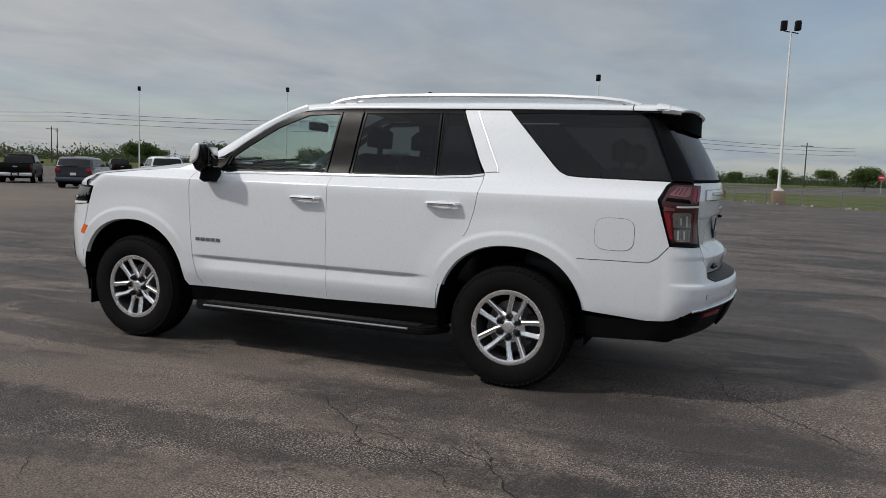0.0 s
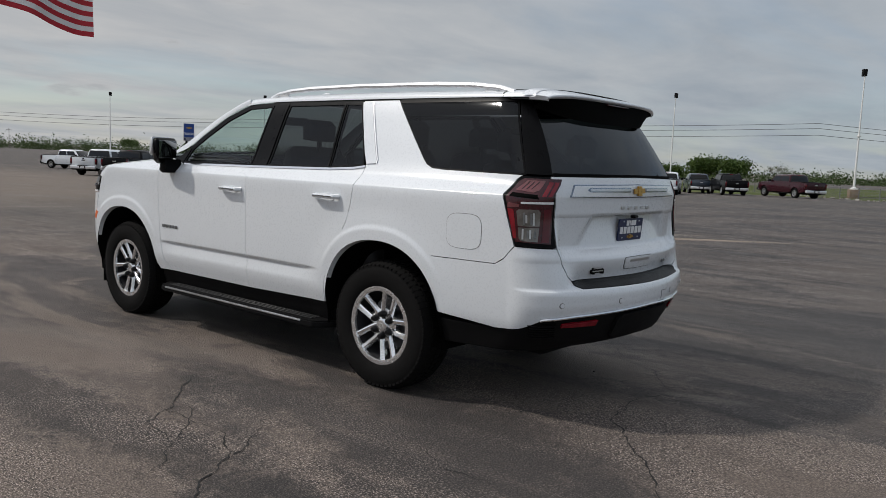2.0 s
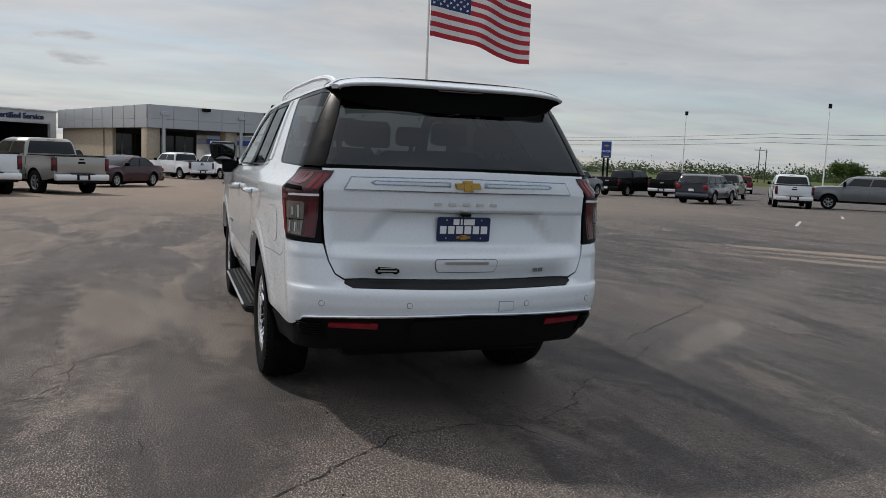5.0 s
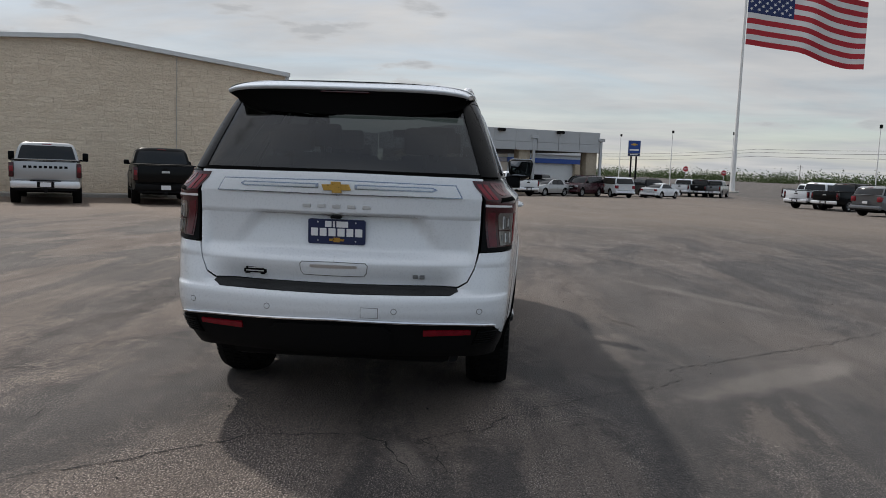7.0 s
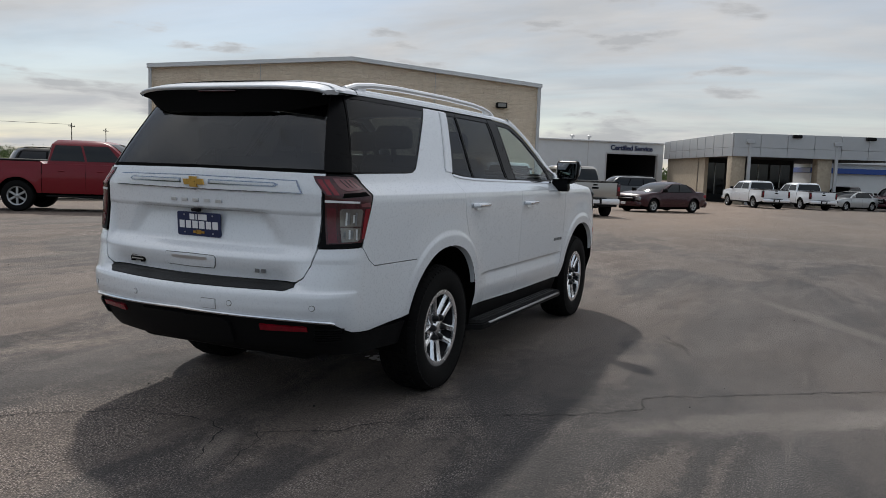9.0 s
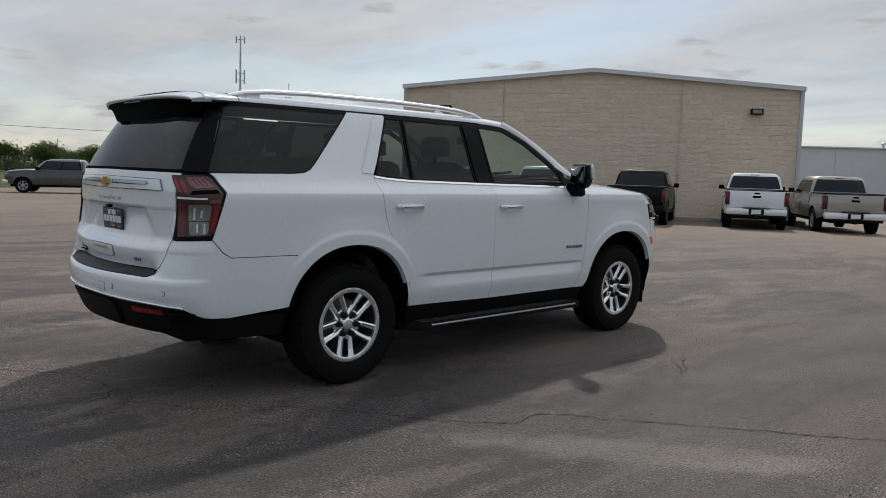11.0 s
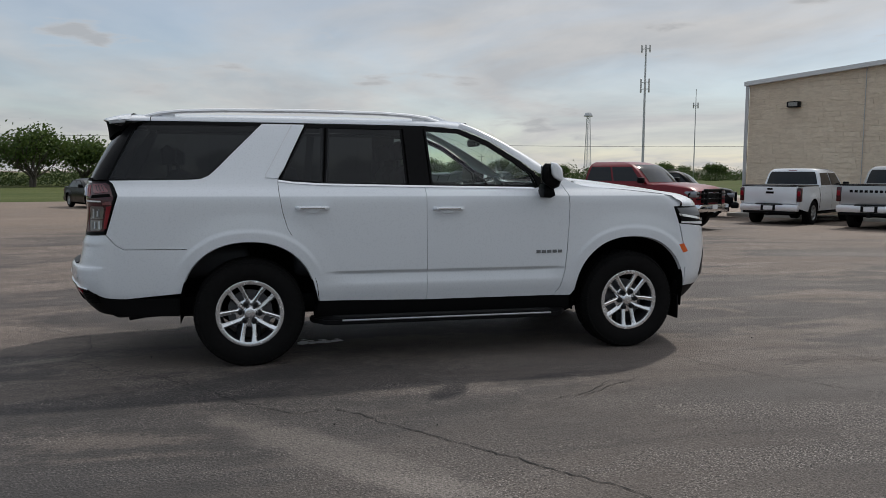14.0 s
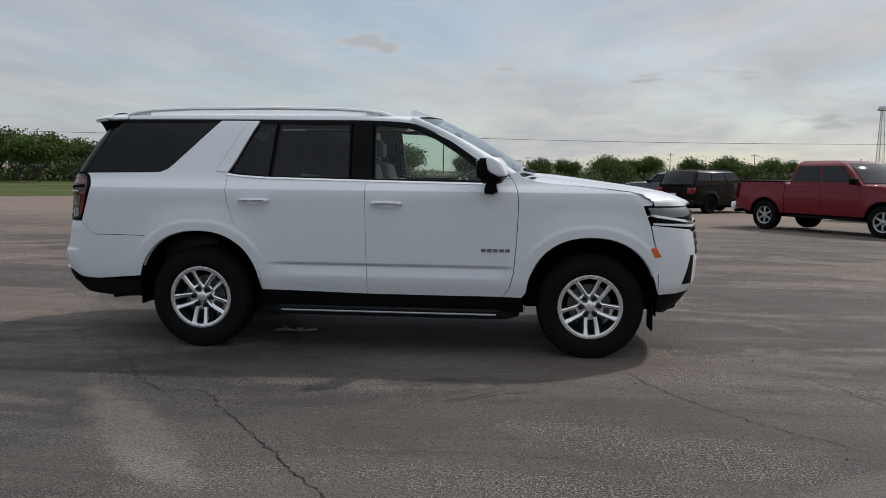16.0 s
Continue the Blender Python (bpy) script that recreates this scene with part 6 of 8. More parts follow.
# rear bumper and valance
panels("rear_bumper", rear_arch_low + [(-1.783, 0.885), (-2.400, 0.887), (-2.4535, 0.9195), (-2.5165, 0.994), ("r", 0.753, 0.985), ("r", 0.7315, 0.9015), ("r", 0.6975, 0.832), ("r", 0.648, 0.8005), ("r", 0.0, 0.792),
                                   ("r", 0.0, 0.778), ("r", 0.0, 0.755), ("r", 0.0, 0.72), ("r", 0.0, 0.68), ("r", 0.0, 0.628), ("r", 0.66, 0.612), ("c", 0.72, 0.604), ("c", 0.62, 0.596), ("c", 0.42, 0.560), ("c", 0.25, 0.540), ("c", 0.05, 0.533), (-2.40, 0.528)], WHITE, suv, joined=True, gap=0.0025)
panels("rear_valance", [(-2.035, 0.388), (-2.03, 0.527), (-2.40, 0.524), ("c", 0.05, 0.529), ("c", 0.25, 0.536), ("c", 0.42, 0.555), ("c", 0.62, 0.591), ("c", 0.72, 0.599), ("r", 0.66, 0.607), ("r", 0.0, 0.622), ("r", 0.0, 0.60), ("r", 0.0, 0.55), ("r", 0.0, 0.46), ("r", 0.0, 0.425), ("r", 0.62, 0.417),
                        ("c", 0.98, 0.41), ("c", 0.6, 0.404), ("c", 0.2, 0.398), (-2.30, 0.393)], BLACK, suv, joined=True, off=-0.006, lip=0.03, label="black textured plastic valance")
panels("window_seal", [("r", 0.0, 1.380), ("r", 0.748, 1.376), ("r", 0.742, 1.394), ("r", 0.0, 1.398)], M["liner"], suv, gap=0, joined=True, off=0.003, lip=0.01)
strip_line = [("c", k, z) for k, z in ((0.60, 0.598), (0.66, 0.604), (0.75, 0.607), (0.87, 0.609), (1.0, 0.611))] + [("r", 0.66 - 0.066 * i, 0.616 + 0.0018 * i) for i in range(11)]
strip_pts = [skin(u, z, 1, 0.006) for u, z in unroll(strip_line)]
part("bumper_chrome_strip", tube_bm(strip_pts + [p * Vector((1, -1, 1)) for p in strip_pts[-2::-1]], 0.0095, 8), M["chrome"], suv, "thin chrome strip")
panels("bumper_insert", [("r", 0.0, 0.445), ("r", 0.0, 0.602), ("r", 0.28, 0.598), ("r", 0.315, 0.57), ("r", 0.315, 0.47), ("r", 0.27, 0.437)], BLACK, suv, gap=0, joined=True, off=0.016, lip=0.03)
panels("reflector", [("r", 0.48, 0.548), ("r", 0.48, 0.580), ("r", 0.725, 0.576), ("r", 0.725, 0.552)], M["red_lens"], suv, gap=0, off=0.007, label="red bumper reflector")
panels("valance_vent", [("c", 1.0, 0.49), ("c", 0.95, 0.583), ("c", 0.40, 0.568), ("c", 0.5, 0.50)], M["liner"], suv, gap=0, off=0.002, lip=0.01)
for i in range(6):
    z = 0.492 + 0.014 * i
    panels("vent_slat", [("c", 0.97, z), ("c", 0.95, z + 0.006), ("c", 0.45, z + 0.004), ("c", 0.47, z - 0.002)], BLACK, suv, gap=0, off=0.010, lip=0.012)
panels("bumper_pad", [("r", 0.0, 0.768), ("r", 0.0, 0.803), ("r", 0.64, 0.802), ("r", 0.65, 0.790), ("r", 0.61, 0.770)], M["pad"], suv, gap=0, joined=True, off=0.012, lip=0.05, label="black ribbed step pad")
for y in (0.765, 0.33):
    panels("sensor_ring", [("r", y + 0.0165 * math.cos(t * 0.785), 0.684 + 0.0165 * math.sin(t * 0.785)) for t in range(8)], M["alloy_dark"], suv, gap=0, off=0.0015, lip=0.003)
    panels("parking_sensor", [("r", y + 0.0130 * math.cos(t * 0.785), 0.684 + 0.0130 * math.sin(t * 0.785)) for t in range(8)], WHITE, suv, gap=0, off=0.004, lip=0.005)
for nm, d, mat, off in (("tow_cover_seam", 0.0, M["alloy_dark"], 0.0015), ("tow_cover", 0.0025, WHITE, 0.004)):
    part(nm, sheet([unroll([("r", 0.250 - d, 0.645 + d), ("r", 0.250 - d, 0.700 - d), ("r", 0.160 + d, 0.702 - d), ("r", 0.160 + d, 0.647 + d)])], (-1,), off, 0.004), mat, suv)

# tailgate


def gate_relief(x, y, z):
    """The panel below the ledge is scooped out towards the plate."""
    if z > 1.158:
        return 0.004
    a = abs(y)
    k = max(0.0, min(1.0, (1.158 - z) / 0.165))
    side = max(0.0, min(1.0, (0.475 + 0.12 * k - a) / 0.10))
    foot = max(0.0, min(1.0, (z - 0.922) / 0.06))
    side = side * side * (3 - 2 * side)
    out = sstep(0.745, 0.68, a)
    return -(0.046 * side + 0.034 * k * (1 - side) * out) * foot


gate = panels("tailgate", [("r", 0.0, 0.804), ("r", 0.645, 0.806), ("r", 0.695, 0.836), ("r", 0.728, 0.903), ("r", 0.745, 0.985), ("r", 0.752, 1.10), ("r", 0.756, 1.375), ("r", 0.0, 1.383), ("r", 0.0, 1.30), ("r", 0.0, 1.17), ("r", 0.0, 1.08), ("r", 0.0, 1.0), ("r", 0.0, 0.955), ("r", 0.0, 0.91), ("r", 0.0, 0.86)], WHITE, suv,
              joined=True, relief=gate_relief, lip=0.03)[0]
BAR = [("r", 0.0, 1.264), ("r", 0.655, 1.266), ("r", 0.618, 1.336), ("r", 0.0, 1.344)]
panels("garnish_edge", BAR, M["chrome_edge"], gate, gap=0, joined=True, off=0.011, lip=0.013, label="bright chrome edge of the tailgate garnish")
panels("garnish", BAR, WHITE, gate, gap=0.0115, joined=True, off=0.015, lip=0.005)
panels("garnish_inlay", [("r", 0.11, 1.3025), ("r", 0.495, 1.3025), ("r", 0.505, 1.308), ("r", 0.495, 1.3145), ("r", 0.11, 1.3155)], M["satin"], gate, gap=0, off=0.019, lip=0.006, label="brushed silver inlay bar")
panels("inlay_groove", [("r", 0.095, 1.296), ("r", 0.50, 1.296), ("r", 0.522, 1.308), ("r", 0.50, 1.320), ("r", 0.095, 1.322)], M["chrome_edge"], gate, gap=0, off=0.0172, lip=0.004)
bm = bmesh.new()
for pts in ([(-0.078, 0.014), (-0.066, -0.018), (0.078, -0.014), (0.066, 0.018)], [(-0.030, 0.030), (-0.022, -0.030), (0.030, -0.030), (0.022, 0.030)]):
    k = 0.006 + 0.002 * (abs(pts[0][0]) < 0.05)
    lo = [bm.verts.new((a, b, 0)) for a, b in pts]
    hi = [bm.verts.new((a * 0.93, b * 0.9, k)) for a, b in pts]
    bm.faces.new(hi)
    for i in range(4):
        bm.faces.new((lo[i], lo[(i + 1) % 4], hi[(i + 1) % 4], hi[i]))
bmesh.ops.transform(bm, matrix=facing((-2.772, 0, 1.304), (0, -1, 0), (-1, 0, 0.02)), verts=bm.verts)
part("emblem", bm, M["gold"], gate, "gold cross-shaped emblem")
# raised model badge as five plain bars
for i in range(5):
    y = 0.158 - 0.079 * i
    bm = box_bm(-0.004, 0.004, -0.021, 0.021, -0.0095, 0.0095, 0.002, 1)
    o = part("badge_bar", bm, M["satin"], gate)
    p = skin(tail_u(abs(y), 1.205), 1.205, 1 if y >= 0 else -1, 0.007)
    o.matrix_basis = pose(p.x, p.y, p.z)
# dealer plate with its two lines of print as bars
bm = bmesh.new()
ring = [(sy * 0.140 + 0.012 * math.cos(t), sz * 0.054 + 0.012 * math.sin(t)) for sy, sz, t0 in ((1, 1, 0), (-1, 1, 90), (-1, -1, 180), (1, -1, 270)) for t in [radians(t0 + 22.5 * q) for q in range(5)]]
f = bm.faces.new([bm.verts.new((0.004, y, z)) for y, z in ring])
ex = bmesh.ops.extrude_face_region(bm, geom=[f])
bmesh.ops.translate(bm, vec=(-0.008, 0, 0), verts=[v for v in ex["geom"] if isinstance(v, bmesh.types.BMVert)])
plate = part("dealer_plate", bm, M["navy"], gate, "navy dealer plate with white print")
plate.matrix_basis = pose(-2.7265, 0, 1.070, 0, -4, 0)
for y0, y1, z0, z1 in ((0.028, 0.062, 0.024, 0.056), (0.010, 0.020, 0.024, 0.056), (-0.060, 0.002, 0.024, 0.056), (0.100, 0.136, -0.024, 0.018), (0.054, 0.090, -0.024, 0.018),
                       (0.006, 0.044, -0.024, 0.018), (-0.042, -0.004, -0.024, 0.018), (-0.088, -0.052, -0.024, 0.018), (-0.136, -0.098, -0.024, 0.018)):
    part("print_bar", box_bm(-0.0062, -0.0035, y0, y1, z0, z1, 0.001, 1), M["print_white"], plate)
part("print_bar", box_bm(-0.0066, -0.0035, -0.040, 0.040, -0.049, -0.037), M["gold"], plate)
part("print_bar", box_bm(-0.0070, -0.0035, -0.017, 0.017, -0.055, -0.031), M["gold"], plate)
for y in (-0.10, 0.10):
    for z in (-0.048, 0.050):
        part("screw", lathe_bm([(0.005, 0), (0.004, 0.003), (0.0001, 0.004)], 8, "Z"), M["satin"], plate).matrix_basis = facing((-0.004, y, z), (0, -1, 0), (-1, 0, 0))
part("reversing_camera", box_bm(-2.765, -2.735, -0.03, 0.03, 1.140, 1.158, 0.006, 1), GLOSS, gate)
# pull handle, small badges
panels("handle_seam", [("r", 0.0, 0.842), ("r", 0.160, 0.844), ("r", 0.174, 0.863), ("r", 0.180, 0.903), ("r", 0.168, 0.918), ("r", 0.0, 0.920)], M["alloy_dark"], gate, gap=0, joined=True, off=0.0025, lip=0.003)
panels("handle_recess", [("r", 0.0, 0.846), ("r", 0.158, 0.848), ("r", 0.170, 0.865), ("r", 0.176, 0.902), ("r", 0.166, 0.914), ("r", 0.0, 0.916)], WHITE, gate, gap=0, joined=True, off=0.006, lip=0.012, label="white pull-handle bezel")
# grey strip painted for the shade inside the white hollow of the handle
panels("handle_slot", [("r", 0.0, 0.886), ("r", 0.118, 0.887), ("r", 0.126, 0.893), ("r", 0.120, 0.903), ("r", 0.0, 0.904)], M["satin"], gate, gap=0, joined=True, off=0.008, lip=0.004)
zc = 0.852
p = skin(tail_u(0.425, zc), zc, 1, 0.003)
badge = part("dealer_badge", box_bm(-0.004, 0.004, -0.064, 0.064, -0.013, 0.009, 0.004, 2), GLOSS, gate, "small black truck-shaped badge")
badge.matrix_basis = pose(p.x, p.y, p.z, 0, 0, -7)
part("badge_top", box_bm(-0.004, 0.004, -0.052, 0.052, 0.006, 0.020, 0.003, 1), GLOSS, badge)
for y in (-0.043, 0.043):
    part("badge_wheel", lathe_bm([(0.0001, -0.005), (0.012, -0.005), (0.013, -0.003), (0.013, 0.004)], 12, "X"), GLOSS, badge).location = (0, y, -0.013)
part("print_bar", box_bm(-0.0055, -0.003, -0.04, 0.04, 0.011, 0.0155), M["satin"], badge)
part("print_bar", box_bm(-0.0055, -0.003, -0.05, 0.05, -0.005, 0.001), M["satin"], badge)
for k in range(2):
    yy, zc = -0.442 + (k - 0.5) * 0.036, 0.853
    p = skin(tail_u(abs(yy), zc), zc, -1, 0.004)
    part("trim_badge", box_bm(-0.004, 0.004, -0.013, 0.013, -0.010, 0.010, 0.002, 1), M["alloy_dark"], gate).matrix_basis = pose(p.x, p.y, p.z, 0, 0, 7)

# tail lamps
LAMP = [(-2.474, 1.352), (-2.436, 1.272), (-2.520, 0.997), ("r", 0.757, 0.990), ("r", 0.762, 1.10), ("r", 0.764, 1.374), (-2.49, 1.374)]
for ob in panels("tail_lamp", LAMP, GLOSS, suv, gap=0.004, off=0.006, lip=0.05, label="smoked red tail lamp wrapping the corner"):
    s = 1 if ob.data.vertices[0].co.y > 0 else -1

    def bit(name, pts, mat, off, label=""):
        part(name, sheet([[(-2.436 + (u + 2.452) * 0.951, z) for u, z in unroll(pts)]], (s,), off, 0.006), mat, ob, label)
    bit("smoked_lens", [(-2.505, 1.345), (-2.472, 1.257), (-2.540, 1.022), (-2.718, 1.012), (-2.722, 1.362), (-2.53, 1.362)], M["lamp_red"], 0.008)
    bit("upper_lens", [(-2.548, 1.352), (-2.508, 1.300), (-2.600, 1.288), (-2.622, 1.300), (-2.632, 1.352)], M["pink_lens"], 0.0095, "pale pink upper lens")
    for k in range(3):
        bit("lens_rib", [(-2.556 - 0.022 * k, 1.346), (-2.536 - 0.022 * k, 1.306), (-2.542 - 0.022 * k, 1.305), (-2.562 - 0.022 * k, 1.346)], M["smoke_lens"], 0.0102)
    bit("upper_recess", [(-2.500, 1.286), (-2.490, 1.266), (-2.640, 1.252), (-2.626, 1.276)], M["liner"], 0.0095)
    for k in range(2):
        bit("upper_reflector", [(-2.650 - 0.034 * k, 1.345), (-2.650 - 0.034 * k, 1.266), (-2.674 - 0.034 * k, 1.266), (-2.674 - 0.034 * k, 1.345)], M["red_lens"], 0.0095)
    bit("light_bar", [(-2.555, 1.226), (-2.555, 1.236), (-2.722, 1.240), (-2.722, 1.227)], M["print_white"], 0.011, "thin white light bar")
    bit("pale_band", [(-2.490, 1.232), (-2.484, 1.205), (-2.545, 1.208), (-2.548, 1.222)], M["pink_lens"], 0.0095)
    lens = part("reverse_lens", sheet([[(-2.436 + (u + 2.452) * 0.951, z) for u, z in unroll([(-2.535, 1.185), (-2.556, 1.040), (-2.568, 1.027), (-2.646, 1.024), (-2.650, 1.185), (-2.640, 1.196), (-2.545, 1.196)])]], (s,), 0.0095, 0.006), M["clear_lens"], ob, "clear reversing lens")
    # flutes in alternating bright and dark materials imitate the lens's faceted reflections
    for z0, deep in ((1.036, 0.056), (1.112, 0.066)):
        for k in range(6):
            a, b = -2.570 - 0.0115 * k, -2.570 - 0.0115 * k - 0.0085
            lift_ = 0.004 * ((k * 3) % 4)
            bit("flute", [(a, z0 + lift_), (a + 0.003, z0 + deep - lift_), (b + 0.003, z0 + deep - lift_), (b, z0 + lift_)], (M["satin"], M["alloy_dark"], M["clear_lens"])[(k * 2 + (z0 > 1.1)) % 3], 0.0108)
    bit("lens_divider", [(-2.545, 1.100), (-2.545, 1.106), (-2.650, 1.106), (-2.650, 1.100)], M["smoke_lens"], 0.0112)
    bit("side_reflector", [(-2.486, 1.200), (-2.528, 1.040), (-2.545, 1.040), (-2.520, 1.195)], M["red_lens"], 0.0095)
    bit("inner_reflector", [(-2.668, 1.198), (-2.664, 1.020), (-2.706, 1.020), (-2.710, 1.200)], M["column_red"], 0.0095)

# glass
REARWIN = [("r", 0.0, 1.390), ("r", 0.738, 1.386), ("r", 0.735, 1.42), ("r", 0.635, 1.70), ("r", 0.60, 1.80), ("r", 0.0, 1.81)]
part("rear_window", sheet([unroll(REARWIN)], (1, -1), -0.004, 0.0), M["glass_rear"], suv, "dark privacy glass in the tailgate")
panels("rear_pillar_trim", [(-2.314, 1.806), (-2.508, 1.384), ("r", 0.770, 1.382), ("r", 0.742, 1.385), ("r", 0.638, 1.70), ("r", 0.604, 1.80)], GLOSS, suv, gap=0.002, off=0.0, label="gloss black rear pillar")
QWIN = [(-1.452, 1.788), (-1.785, 1.450), (-1.83, 1.412), (-1.88, 1.398), (-1.96, 1.393), (-2.498, 1.386), (-2.308, 1.788)]
for s in (1, -1):
    part("quarter_window", sheet([unroll(QWIN)], (s,), -0.003, 0.0), M["glass_dark"], suv)
frame_bands("quarter_window_frame", QWIN, 0.016, GLOSS, suv, -0.002)
panels("window_top_trim", [(-2.312, 1.789), (-2.312, 1.812), (-1.43, 1.812), (-1.445, 1.789)], GLOSS, suv, gap=0)
DW_F = [(-0.135, 1.356), (-0.158, 1.775), (0.10, 1.762), (0.33, 1.665), (0.55, 1.525), (0.665, 1.44), (0.70, 1.352)]
DW_R = [(-0.350, 1.360), (-0.368, 1.780), (-0.930, 1.784), (-0.962, 1.368)]
DW_X = [(-0.992, 1.370), (-0.962, 1.784), (-1.098, 1.782), (-1.262, 1.452), (-1.288, 1.394)]
for nm, win, mat in (("front_door_window", DW_F, M["glass_front"]), ("rear_door_window", DW_R, M["glass_dark"]), ("rear_door_quarter_light", DW_X, M["glass_dark"])):
    for s in (1, -1):
        part(nm, sheet([win], (s,), -0.006, 0.0), mat, suv)
    frame_bands("window_frame", win, 0.026 if nm != "rear_door_quarter_light" else 0.015, GLOSS, suv, -0.001)
panels("pillar_trim", [(-0.161, 1.352), (-0.184, 1.800), (-0.342, 1.804), (-0.324, 1.354)], GLOSS, suv, gap=0.001, off=0.001, label="gloss black door pillar trim")
panels("pillar_backing", [(-0.14, 1.345), (-0.155, 1.795), (-0.37, 1.795), (-0.345, 1.345)], M["liner"], suv, gap=0, off=-0.014, lip=0)
panels("pillar_backing", [(-0.945, 1.352), (-0.915, 1.795), (-0.985, 1.795), (-1.01, 1.352)], M["liner"], suv, gap=0, off=-0.014, lip=0)
panels("pillar_backing", [(-1.270, 1.380), (-1.245, 1.455), (-1.08, 1.79), (-1.14, 1.79), (-1.33, 1.455), (-1.34, 1.380)], M["liner"], suv, gap=0, off=-0.014, lip=0)
panels("sail_panel", [(0.728, 1.345), (0.69, 1.452), (0.78, 1.40), (0.86, 1.36), (0.80, 1.352)], GLOSS, suv, gap=0.001, off=0.0)
panels("header_trim", [(-1.105, 1.786), (-1.095, 1.808), (-0.17, 1.810), (0.12, 1.795), (0.35, 1.70), (0.58, 1.556), (0.72, 1.452), (0.69, 1.445), (0.56, 1.535), (0.33, 1.675), (0.10, 1.772), (-0.15, 1.786)], GLOSS, suv, gap=0, off=-0.003)
panels("pillar_garnish", [(-1.108, 1.800), (-1.275, 1.468), (-1.322, 1.396), (-1.405, 1.402), (-1.400, 1.43), (-1.375, 1.47), (-1.20, 1.800)], M["white"], suv, gap=0.003, off=0.008, lip=0.012, label="white pillar garnish with a satin edge")
panels("garnish_edge_strip", [(-1.20, 1.800), (-1.375, 1.47), (-1.40, 1.43), (-1.405, 1.402), (-1.412, 1.402), (-1.408, 1.432), (-1.383, 1.474), (-1.209, 1.800)], M["satin"], suv, gap=0, off=0.007, lip=0.01)
belt_lo = [(x, z - 0.013) for x, z in BELT]
panels("belt_moulding", BELT + belt_lo[::-1], M["chrome"], suv, gap=0, off=0.007, lip=0.012, label="bright belt moulding")

# rockers, running boards
panels("rocker", [(-1.06, 0.33), (-1.025, 0.472), (-0.19, 0.453), (0.87, 0.453), (1.01, 0.452), (1.03, 0.33)], BLACK, suv, gap=0.001, off=-0.022, lip=0.1)
for s in (1, -1):
    bm = bmesh.new()
    f = bm.faces.new([bm.verts.new((x, s * y, 0.296)) for x, y in ((1.0, 0.78), (1.0, 0.84), (0.90, 0.985), (0.86, 1.0), (-0.95, 1.0), (-0.99, 0.985), (-1.09, 0.84), (-1.09, 0.78))])
    ex = bmesh.ops.extrude_face_region(bm, geom=[f])
    bmesh.ops.translate(bm, vec=(0, 0, 0.048), verts=[v for v in ex["geom"] if isinstance(v, bmesh.types.BMVert)])
    bmesh.ops.bevel(bm, geom=list(bm.edges), offset=0.010, segments=2, affect="EDGES", clamp_overlap=True)
    board = part("running_board", bm, BLACK, suv, "black running board with a bright strip")
    part("bright_strip", box_bm(-0.86, 0.82, min(s * 0.986, s * 1.005), max(s * 0.986, s * 1.005), 0.324, 0.337, 0.004, 2), M["satin"], board)
    for k in range(4):
        part("tread_rib", box_bm(-0.92, 0.84, s * (0.845 + 0.032 * k) - 0.009, s * (0.845 + 0.032 * k) + 0.009, 0.342, 0.3505, 0.003, 1), M["pad"], board)
    for x in (-0.85, 0.0, 0.8):
        part("board_bracket", box_bm(x - 0.03, x + 0.03, min(s * 0.6, s * 0.85), max(s * 0.6, s * 0.85), 0.30, 0.36, 0.01, 1), BLACK, board)

# nose
panels("front_bumper", [(2.034, 0.505), (2.034, 0.62), (2.026, 0.80), (1.99, 0.925), (1.965, 1.035), ("f", 0.80, 1.00), ("f", 0.73, 0.97), ("f", 0.70, 0.76), ("f", 0.0, 0.74), ("f", 0.0, 0.53), ("f", 0.70, 0.52), (2.16, 0.505)], WHITE, suv, joined=True)
panels("front_valance", [(2.03, 0.35), (2.034, 0.50), (2.16, 0.50), ("f", 0.70, 0.515), ("f", 0.0, 0.525), ("f", 0.0, 0.34), ("f", 0.70, 0.33)], BLACK, suv, joined=True, off=-0.008, lip=0.1)
for ob in panels("headlamp", [(1.912, 1.172), (1.945, 1.118), (1.985, 1.052), ("f", 0.80, 1.012), ("f", 0.66, 1.01), ("f", 0.63, 1.165), ("f", 0.80, 1.178), (1.96, 1.182)], M["gloss_black"], suv, gap=0.002, off=-0.002, lip=0.04, label="dark headlamp with a bright light strip"):
    s = 1 if ob.data.vertices[0].co.y > 0 else -1
    part("projector", sheet([unroll([(1.935, 1.164), (1.975, 1.10), (2.02, 1.085), ("f", 0.80, 1.10), ("f", 0.72, 1.12), ("f", 0.72, 1.166)])], (s,), 0.0, 0.006), M["alloy_dark"], ob)
    part("light_strip", sheet([unroll([(1.975, 1.052), (1.98, 1.038), ("f", 0.80, 1.018), ("f", 0.67, 1.02), ("f", 0.67, 1.036)])], (s,), 0.004, 0.006), M["print_white"], ob)
    part("chrome_spear", sheet([unroll([(1.945, 1.12), (1.955, 1.10), ("f", 0.80, 1.048), ("f", 0.55, 1.045), ("f", 0.55, 1.062), ("f", 0.80, 1.066)])], (s,), 0.012, 0.012), M["chrome"], ob)
grille = panels("grille", [("f", 0.0, 0.745), ("f", 0.695, 0.765), ("f", 0.725, 0.97), ("f", 0.79, 0.998), ("f", 0.655, 1.005), ("f", 0.625, 1.165), ("f", 0.0, 1.175)], GLOSS, suv, joined=True, off=-0.02, lip=0.03)[0]
